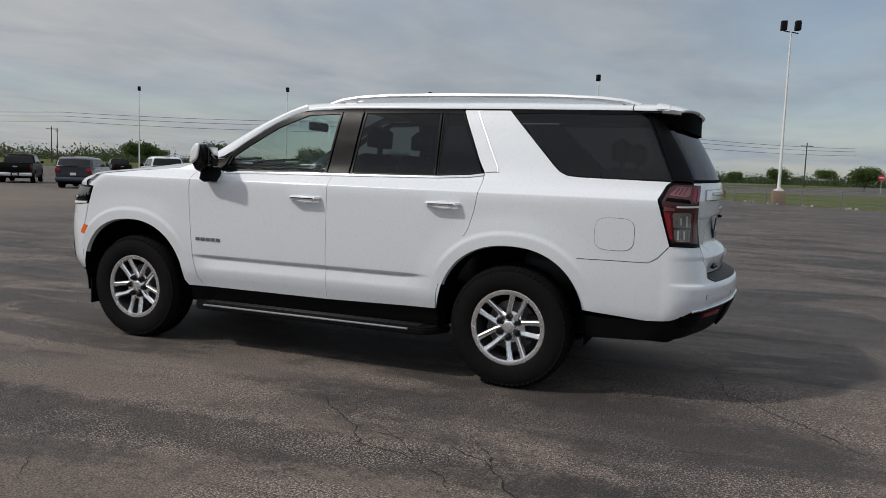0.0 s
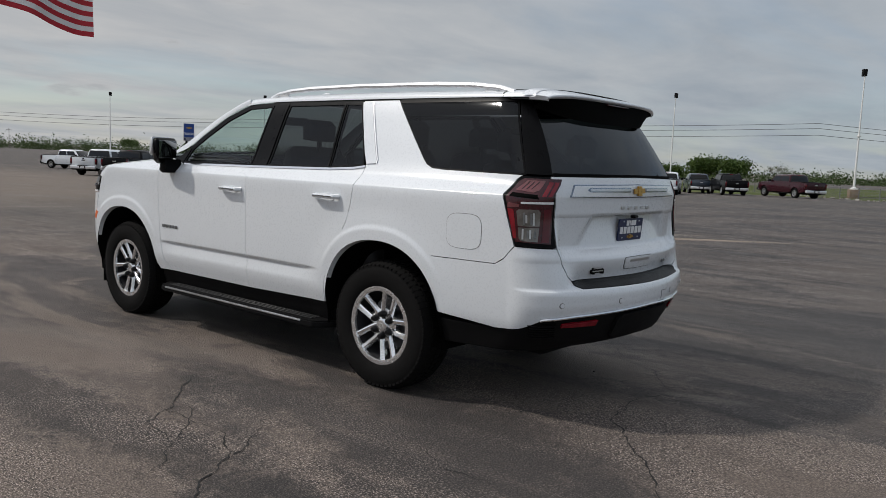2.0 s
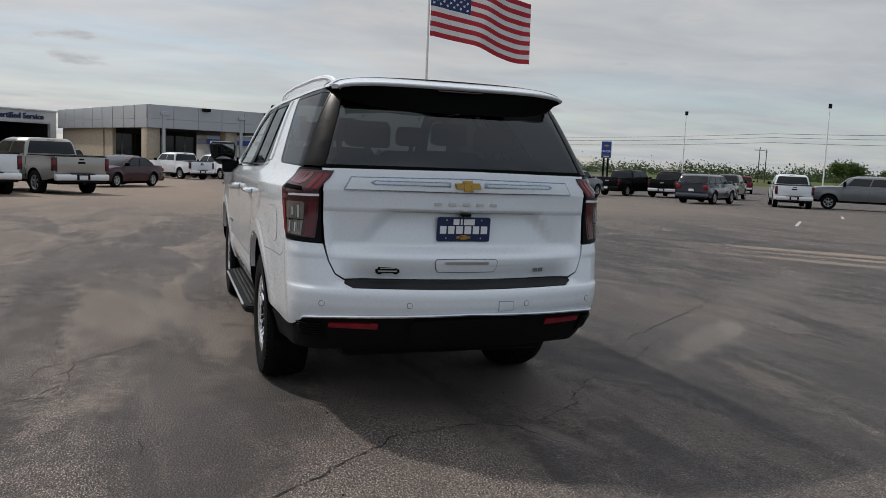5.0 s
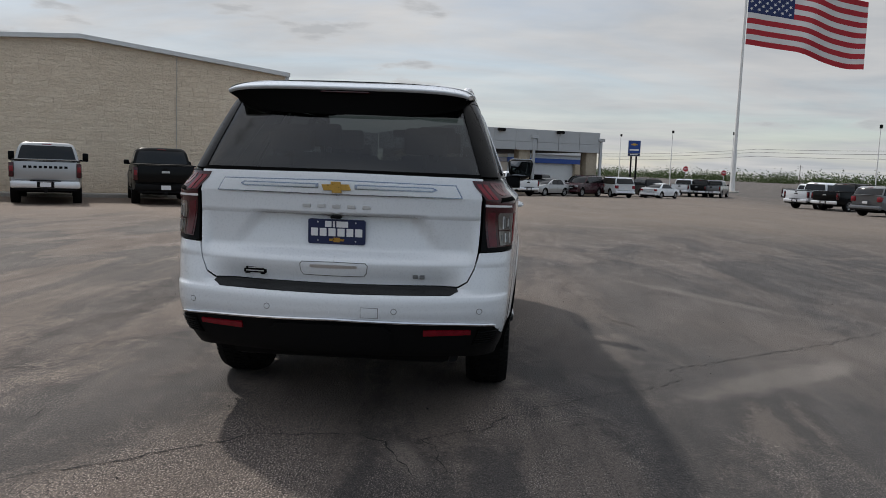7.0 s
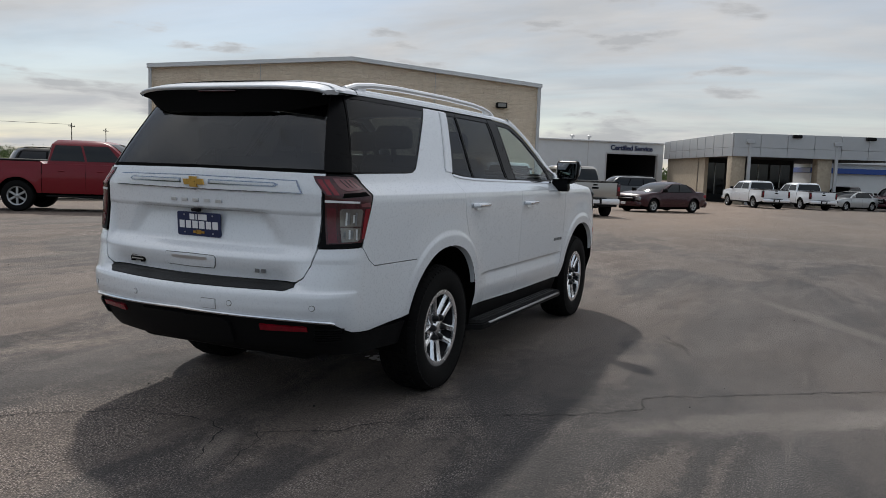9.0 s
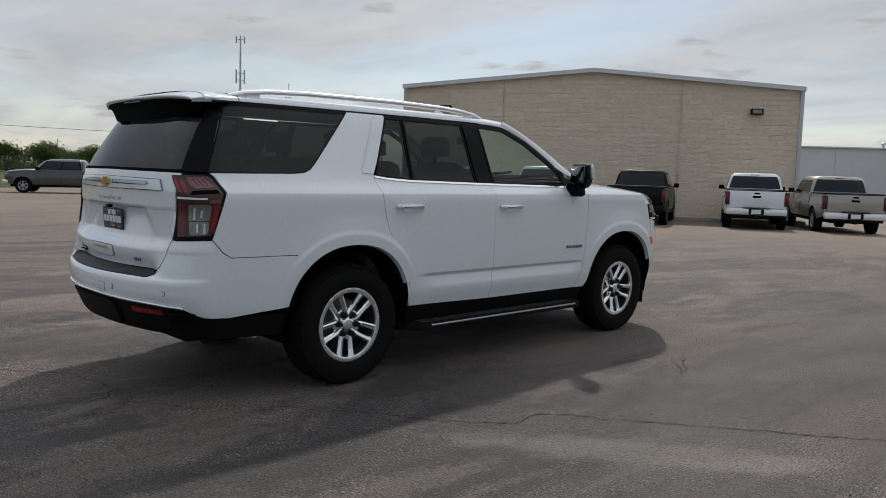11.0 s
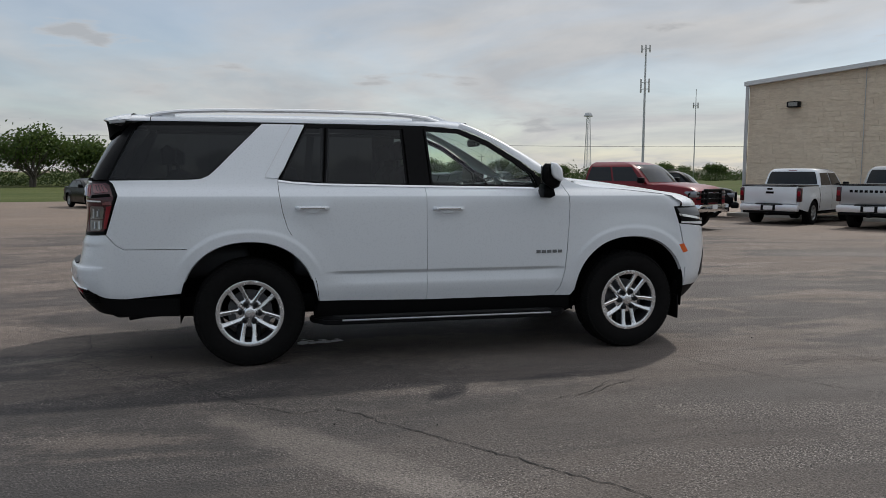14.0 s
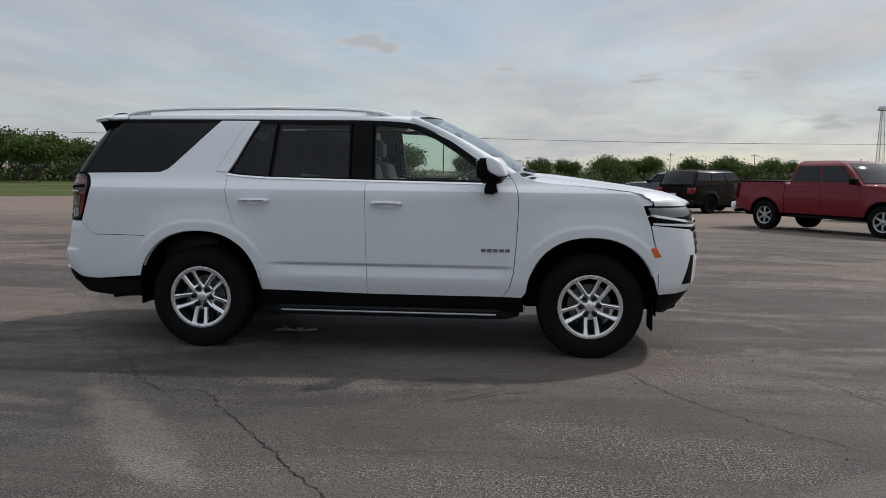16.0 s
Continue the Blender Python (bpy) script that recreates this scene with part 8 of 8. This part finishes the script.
def suv_wheel(x, s):
    w = part("wheel", tyre_me, M["rubber"], suv, "all-season tyre on a silver five twin-spoke alloy wheel")
    w.matrix_basis = pose(x, s * 0.815, R_T - 0.004, 0, TURN[x > 0, s > 0], 180 if s > 0 else 0)
    part("tread", tread_me, M["rubber"], w)
    # barrel coloured near-black to stand in for the shade behind the spokes
    part("barrel", barrel_me, M["cabin"], w)
    part("flange", flange_me, M["alloy"], w)
    part("hub", hub_me, M["alloy"], w)
    part("centre_cap", cap_me, M["alloy"], w)
    part("brake_disc", disc_me, M["steel"], w).location = (0, -0.015, 0)
    part("brake_caliper", caliper_me, M["cabin"], w).location = (0.15, 0.0, 0.0)
    for i in range(5):
        part("spoke", spoke_me, M["alloy"], w).matrix_basis = Matrix.Rotation(math.tau / 5 * i, 4, "Y")
    for i in range(6):
        part("wheel_nut", nut_me, M["nut"], w).matrix_basis = Matrix.Rotation(math.pi / 3 * (i + 0.5), 4, "Y") @ Matrix.Translation((0.0705, -h * 0.60, 0))


for x in (AX_R, AX_F):
    for s in (1, -1):
        suv_wheel(x, s)
for s in (1, -1):
    part("mud_flap", box_bm(2.0, 2.012, s * 0.80 - 0.11, s * 0.80 + 0.11, 0.22, 0.42, 0.003, 1), BLACK, suv)

# ---- trees ----
def leaf_mat(name, a, b):
    m = Mat(name, a, 0.7, spec=0.25)
    isl = m.n.new("ShaderNodeNewGeometry").outputs["Random Per Island"]
    m.put("Base Color", m.mix(isl, a, b))
    tr = m.n.new("ShaderNodeBsdfTranslucent")
    tr.inputs[0].default_value = (*b, 1)
    mx = m.n.new("ShaderNodeMixShader")
    mx.inputs[0].default_value = 0.25
    out = m.n["Material Output"]
    m.l.new(m.b.outputs[0], mx.inputs[1]); m.l.new(tr.outputs[0], mx.inputs[2]); m.l.new(mx.outputs[0], out.inputs[0])
    return m.m


M["leaf"] = leaf_mat("spring_leaves", (0.028, 0.060, 0.014), (0.085, 0.125, 0.030))
M["leaf_far"] = leaf_mat("distant_leaves", (0.030, 0.055, 0.018), (0.070, 0.100, 0.034))
M["bark"] = plain("grey_bark", (0.07, 0.06, 0.05), 0.95, 0, 0.3, 8)


def limb(bm, p, d, length, r, depth, rng, tips):
    """A branch that bends and forks; its tips gather leaves."""
    q = p
    pts = [p]
    for i in range(3):
        d = (d + Vector((rng.uniform(-0.25, 0.25), rng.uniform(-0.25, 0.25), rng.uniform(-0.05, 0.2)))).normalized()
        q = q + d * length / 3
        pts.append(q)
    tube_bm(pts, r, 5, bm, taper=r * 0.55)
    tips.append((q, depth))
    tips.append((pts[2], depth))
    if depth > 0:
        for k in range(rng.choice((2, 3))):
            nd = (d + Vector((rng.uniform(-0.9, 0.9), rng.uniform(-0.9, 0.9), rng.uniform(-0.1, 0.7)))).normalized()
            limb(bm, q, nd, length * rng.uniform(0.6, 0.8), r * 0.55, depth - 1, rng, tips)


def leaves_bm(centres, per, spread, size, rng):
    verts, faces = [], []
    for c in centres:
        for _ in range(per):
            p = c + Vector((rng.gauss(0, spread), rng.gauss(0, spread), rng.gauss(0, spread * 0.8)))
            n = Vector((rng.gauss(0, 1), rng.gauss(0, 1), rng.gauss(0.4, 1))).normalized()
            a = n.orthogonal().normalized()
            b = n.cross(a)
            s = size * rng.uniform(0.6, 1.3)
            o = len(verts)
            verts += [tuple(p + a * s), tuple(p + b * s * 0.6), tuple(p - a * s), tuple(p - b * s * 0.6)]
            faces.append((o, o + 1, o + 2, o + 3))
    me = bpy.data.meshes.new("leaves")
    me.from_pydata(verts, [], faces)
    return me


def tree(x, y, h, seed, leafy, label, trunks=1, spread=0.55, size=0.2):
    rng = random.Random(seed)
    ob = thing("tree", label, "tree", pose(x, y, ground_z(x, y)), "trees")
    bm = bmesh.new()
    tips = []
    for k in range(trunks):
        base = Vector((rng.uniform(-0.5, 0.5), rng.uniform(-0.5, 0.5), -0.1)) * (trunks > 1)
        lean = Vector((rng.uniform(-0.2, 0.2), rng.uniform(-0.2, 0.2), 1)).normalized()
        top = base + lean * h * 0.22
        tube_bm([base, base.lerp(top, 0.5) + Vector((rng.uniform(-0.1, 0.1), 0, 0)), top], h * 0.026, 7, bm, taper=h * 0.017)
        for j in range(6):
            d = Vector((math.cos(j * 1.047 + seed), math.sin(j * 1.047 + seed), rng.uniform(0.5, 1.2))).normalized()
            limb(bm, top - lean * rng.uniform(0, h * 0.08), d, h * 0.27, h * 0.012, 2, rng, tips)
    part("trunk", bm, M["bark"], ob)
    if leafy:
        cs = [p for p, dep in tips if dep < 2]
        part("crown", leaves_bm(cs, leafy, spread * h / 7, size, rng), M["leaf"], ob)["kind"] = "stuff"
    return ob


full = tree(-61.9, 105.2, 7.2, 3, 26, "full green tree beyond the grass verge", 2)
airy = tree(-29.4, 111.3, 7.4, 8, 13, "airy green tree with showing branches", 2)
bare = tree(22.4, -198.5, 6.5, 11, 1, "nearly bare tree in the field", 3, 0.4, 0.12)
wide = tree(127.0, -136.5, 6.6, 21, 34, "round dark green tree by the road", 1, 0.7, 0.24)
trng = random.Random(77)


def more(ob, x, y, scale):
    c = copy_thing(ob, Matrix.Translation((x, y, ground_z(x, y))) @ Matrix.Rotation(trng.uniform(0, 6.28), 4, "Z") @ Matrix.Scale(scale, 4))
    return c


for i in range(26):
    # the north tree line
    x = -92 + i * 5.6 + trng.uniform(-2, 2)
    y = 92 + max(0, (x + 60)) * 0.5 + trng.uniform(-4, 4)
    more(full if (x < -45 or trng.random() < 0.3) else airy, x, y, trng.uniform(0.95, 1.3) * (0.72 if x > -15 else 1.0))
for x, y, sc in ((-74.1, 110.9, 1.05), (-68.0, 106.5, 1.0), (-56.7, 109.2, 1.1), (22.2, 148.3, 0.75), (28.4, 157.6, 0.85), (38.6, 140.9, 0.85), (56.5, 161.7, 0.8), (70.1, 166.8, 0.7), (84.4, 177.4, 0.75), (134.5, 221.2, 0.8), (47.4, 156.4, 0.6)):
    more(airy if x > 0 else full, x, y, sc)
for x, y, sc in ((153.0, 231.8, 1.05), (138.8, 242.0, 1.1), (112.4, -144.0, 1.05), (94.1, -155.8, 0.95), (89.1, -232.4, 0.9), (201.5, -213.7, 1.1), (303.3, -344.9, 1.1), (346.3, -185.9, 1.15), (64.3, -167.6, 0.8), (78.4, -156.9, 0.7), (-30.8, -240.9, 1.0), (-42.2, -232.8, 1.0), (-23.3, -274.2, 0.9),
                 (69.4, -114.7, 0.75), (66.0, -128.0, 0.7), (61.0, -131.0, 0.8), (54.0, -128.0, 0.6), (47.0, -126.0, 0.85), (41.5, -124.0, 0.8), (1.2, -164.0, 0.5), (-6.6, -164.0, 0.65), (-19.7, -143.0, 0.7), (-25.0, -140.0, 0.75)):
    more(wide, x, y, sc)
for x, y, sc in ((54.5, -188.2, 0.9), (42.0, -156.8, 0.6), (157.4, 250.5, 0.9), (135.7, 238.9, 1.0), (50.0, -146.5, 0.7), (8.1, -177.7, 0.6), (168.7, 312.8, 0.9)):
    more(bare, x, y, sc)


def brush(name, p0, p1, height, n, depth, size, label):
    """A far belt of scrub: many leaf clumps of uneven height."""
    rng = random.Random(int(abs(p0[0] * 7 + p1[1] * 3)))
    cs = []
    a, b = Vector((*p0, 0)), Vector((*p1, 0))
    side = Vector((-(b - a).y, (b - a).x, 0)).normalized()
    for i in range(n):
        t = rng.random()
        hh = height * (0.45 + 0.55 * noise.noise(Vector((t * 24, p0[0] * 0.01, 0))) + 0.35 * noise.noise(Vector((t * 90, 3, 0))))
        p = a.lerp(b, t) + side * rng.uniform(-depth, depth)
        for k in range(3):
            cs.append(Vector((p.x, p.y, ground_z(p.x, p.y) + max(0.3, hh) * rng.uniform(0.1, 1.0))))
    ob = part(name, leaves_bm(cs, 14, size * 1.7, size * 0.42, rng), M["leaf_far"])
    return tagged(ob, label, "bushes", kind="stuff")


brush("scrub", (-120, -270), (60, -215), 3.2, 900, 12, 0.6, "low green scrub beyond the field")
brush("scrub", (40, -175), (230, -210), 2.8, 700, 10, 0.55, "low green scrub along the road")
brush("scrub", (200, -230), (520, -60), 6.0, 700, 14, 1.0, "distant green scrub along the horizon")
brush("scrub", (300, -40), (420, 260), 5.0, 500, 14, 1.0, "distant green scrub along the horizon")
brush("scrub", (-160, 60), (-40, 112), 4.6, 1100, 5, 0.45, "dense undergrowth below the trees")
brush("scrub", (-40, 114), (70, 172), 3.8, 800, 5, 0.45, "dense undergrowth below the trees")
brush("scrub", (70, 172), (260, 330), 4.5, 500, 10, 0.7, "distant green scrub along the horizon")

# ---- fence along the field ----
M["chain"] = plain("weathered_galvanised_wire", (0.20, 0.20, 0.205), 0.6, 0.5, 0.2, 5)
f0, fd = Vector((-40.0, -3.75, 0)), Vector((0.64, -0.77, 0)).normalized()
fence = thing("chain_link_fence", "low chain-link fence on thin steel posts", "fence")
for i in range(34):
    p = f0 + fd * (i * 3.0)
    part("post", tube_bm([(p.x, p.y, ground_z(p.x, p.y) - 0.1), (p.x, p.y, ground_z(p.x, p.y) + 0.98)], 0.035, 6), M["chain"], fence)
for z, r in ((0.94, 0.020), (0.7, 0.006), (0.45, 0.006), (0.25, 0.006), (0.08, 0.006)):
    part("rail" if z > 0.9 else "wire", tube_bm([tuple(f0 + fd * (i * 9.0) + Vector((0, 0, ground_z(*(f0 + fd * i * 9.0).xy) + z))) for i in range(12)], r, 5), M["chain"], fence)
bm = bmesh.new()
for i in range(99 * 6):
    p, q = f0 + fd * (i / 6), f0 + fd * ((i + 6.0) / 6)
    gz = ground_z(p.x, p.y)
    for a_, b_ in (((p.x, p.y, gz + 0.08), (q.x, q.y, gz + 0.94)), ((p.x, p.y, gz + 0.94), (q.x, q.y, gz + 0.08))):
        tube_bm([a_, b_], 0.003, 3, bm)
part("mesh", bm, M["chain"], fence)["kind"] = "stuff"
# rubble at the foot of the fence
rng = random.Random(4)
bm = bmesh.new()
for i in range(240):
    p = f0 + fd * rng.uniform(0, 100) + Vector((0.77, 0.64, 0)) * rng.uniform(-0.2, 0.5)
    s = rng.uniform(0.03, 0.12)
    b = bmesh.new()
    bmesh.ops.create_icosphere(b, subdivisions=1, radius=s)
    for v in b.verts:
        v.co *= rng.uniform(0.6, 1.2)
    merge(bm, b, Matrix.Translation((p.x, p.y, ground_z(p.x, p.y) + s * 0.3)))
tagged(part("rubble", bm, M["concrete"]), "pale stones along the foot of the fence", "stones", kind="stuff")

# ---- signs by the road ----
def road_sign(x, y, h, turn, style):
    ob = thing("road_sign", "round red sign on a steel post" if style == "round" else "red eight-sided sign on a steel post", "road sign", pose(x, y, ground_z(x, y), 0, 0, turn), "road signs")
    part("post", box_bm(-0.03, 0.03, -0.03, 0.03, 0, h, 0.006, 1), M["steel_pole"], ob)
    n = 8 if style == "octagon" else 24
    bm = lathe_bm([(0.0001, -0.05), (0.45, -0.05), (0.45, -0.035), (0.0001, -0.035)], n)
    face = part("plate", bm, M["flag_red"], ob, smooth=30)
    face.location = (0, 0, h - 0.3)
    part("sign_bar", box_bm(-0.3, 0.3, -0.06, -0.05, -0.06, 0.06), M["print_white"], face)


road_sign(-19.9, -125.8, 2.6, 175, "round")
road_sign(123.6, -31.5, 3.6, -80, "octagon")
road_sign(126.5, -38.4, 3.2, -80, "octagon")

# ---- cracks and litter on the asphalt ----
def crack(points, width, seed, label="long ragged crack in the asphalt"):
    """A ragged dark ribbon that wanders between a few places."""
    rng = random.Random(seed)
    pts = []
    for a_, b_ in zip(points, points[1:]):
        a_, b_ = Vector(a_), Vector(b_)
        n = max(3, int((b_ - a_).length / 0.035))
        side = Vector((-(b_ - a_).y, (b_ - a_).x)).normalized()
        drift = 0.0
        for i in range(n):
            drift = drift * 0.75 + rng.gauss(0, 0.009)
            pts.append(a_.lerp(b_, i / n) + side * drift)
    pts.append(Vector(points[-1]))
    bm = bmesh.new()
    rows = []
    for i, p in enumerate(pts):
        d = (pts[min(i + 1, len(pts) - 1)] - pts[max(i - 1, 0)]).normalized()
        s = Vector((-d.y, d.x))
        fade = min(1.0, i / 6 + 0.15, (len(pts) - 1 - i) / 6 + 0.15)
        w = width * 0.55 * fade * rng.uniform(0.25, 1.5) / 2
        zz = ground_z(p.x, p.y) + 0.004
        rows.append((bm.verts.new((*(p + s * w), zz)), bm.verts.new((*(p - s * w), zz))))
    for (a_, b_), (c_, d_) in zip(rows, rows[1:]):
        bm.faces.new((a_, b_, d_, c_))
    return tagged(part("crack", bm, M["crack"], smooth=0), label, "crack", "cracks in the asphalt", "structure")


for k, (w, pts) in enumerate((
        (0.015, [(-2.05, -1.10), (-1.92, -1.41), (-1.63, -1.85), (-1.36, -2.13), (-1.27, -2.20), (-1.06, -2.15), (-0.82, -2.44), (-0.54, -2.79), (-0.25, -3.17), (-0.02, -3.50), (0.25, -3.86), (0.9, -4.6)]),
        (0.015, [(-3.66, 1.26), (-3.52, 1.18), (-3.38, 0.95), (-3.03, 0.51), (-2.9, 0.42), (-2.79, -0.15), (-2.91, -0.33), (-3.16, -0.42), (-3.35, -0.54)]),
        (0.011, [(1.74, -1.33), (1.90, -1.67), (2.10, -2.06), (2.34, -2.36), (2.58, -2.62), (2.85, -2.89)]),
        (0.010, [(0.96, -1.85), (0.56, -2.19), (0.29, -2.31)]),
        (0.010, [(1.21, -1.82), (0.74, -2.10), (0.51, -2.27)]),
        (0.010, [(-1.96, 2.36), (-1.6, 2.1), (-0.95, 2.1)]),
        (0.014, [(-2.32, 2.80), (-2.06, 2.55), (-1.93, 2.36), (-1.83, 2.14), (-1.65, 1.9)]),
        (0.012, [(-1.55, 2.36), (-1.17, 2.27), (-0.99, 2.03), (-0.55, 1.61)]),
        (0.014, [(-1.89, -1.40), (-2.33, -0.97), (-2.61, -0.78), (-2.82, -0.48), (-2.97, -0.59), (-3.27, -0.63)]),
        (0.011, [(-1.02, 1.96), (-1.31, 2.12), (-1.75, 2.53), (-1.84, 2.69)]),
        (0.009, [(0.14, 3.09), (-0.08, 3.36)]),
        (0.010, [(-2.38, 1.47), (-2.69, 1.65), (-2.97, 1.64)]),
        (0.010, [(2.3, -1.6), (3.6, -1.9), (5.2, -2.9), (7.0, -3.4), (9.5, -4.6)]),
        (0.010, [(2.6, -0.9), (3.1, -1.5), (3.3, -2.1)]),
        (0.012, [(4.0, 3.2), (6.5, 1.9), (9.0, 1.5), (12.0, -0.5)]),
        (0.012, [(-6.5, 6.0), (-4.5, 5.2), (-3.2, 4.4)]),
        (0.012, [(6.0, -5.2), (8.5, -6.0), (11.5, -8.5)]),
        (0.010, [(3.0, 4.6), (3.8, 6.4), (3.5, 8.0)]))):
    crack(pts, w, k)
# a cluster of white spots on the asphalt under the car
bm = bmesh.new()
rng = random.Random(9)
for i in range(44):
    x, y = rng.uniform(-1.12, -0.80), -0.22 + rng.gauss(0, 0.03)
    r = rng.uniform(0.010, 0.034)
    ring = [bm.verts.new((x + 1.6 * r * math.cos(t) * rng.uniform(0.7, 1.2), y + r * math.sin(t) * rng.uniform(0.7, 1.2), 0.0042 + 0.0002 * i)) for t in [k * 0.785 for k in range(8)]]
    bm.faces.new(ring)
tagged(part("white_splash", bm, M["print_white"], smooth=0), "cluster of white spots on the asphalt", "stain", kind="structure")
# loose stones
bm = bmesh.new()
for i in range(70):
    ang, d = rng.uniform(0, 6.28), rng.uniform(2.3, 9.0)
    s = rng.uniform(0.003, 0.007)
    b = bmesh.new()
    bmesh.ops.create_icosphere(b, subdivisions=1, radius=s)
    merge(bm, b, Matrix.Translation((d * math.cos(ang), d * math.sin(ang), s * 0.6)))
tagged(part("gravel", bm, M["crack"]), "scattered dark grit on the asphalt", "gravel", kind="stuff")
# painted lines, worn thin
M["worn_line"] = plain("worn_line_paint", (0.40, 0.38, 0.35), 0.85, 0, 0.25, 6)
for a_, b_ in (((13.0, -17.0), (15.6, -19.6)), ((18.0, -24.0), (20.2, -26.2)), ((-9, 37.4), (-5, 38.9)), ((-3.5, 39.5), (0.5, 41.0))):
    a2, b2 = Vector(a_), Vector(b_)
    n2 = Vector((-(b2 - a2).y, (b2 - a2).x)).normalized() * 0.05
    strip("road_marking", [tuple(a2 + n2), tuple(b2 + n2), tuple(b2 - n2), tuple(a2 - n2)], 0.006, M["worn_line"], "worn pale parking line", "road marking")
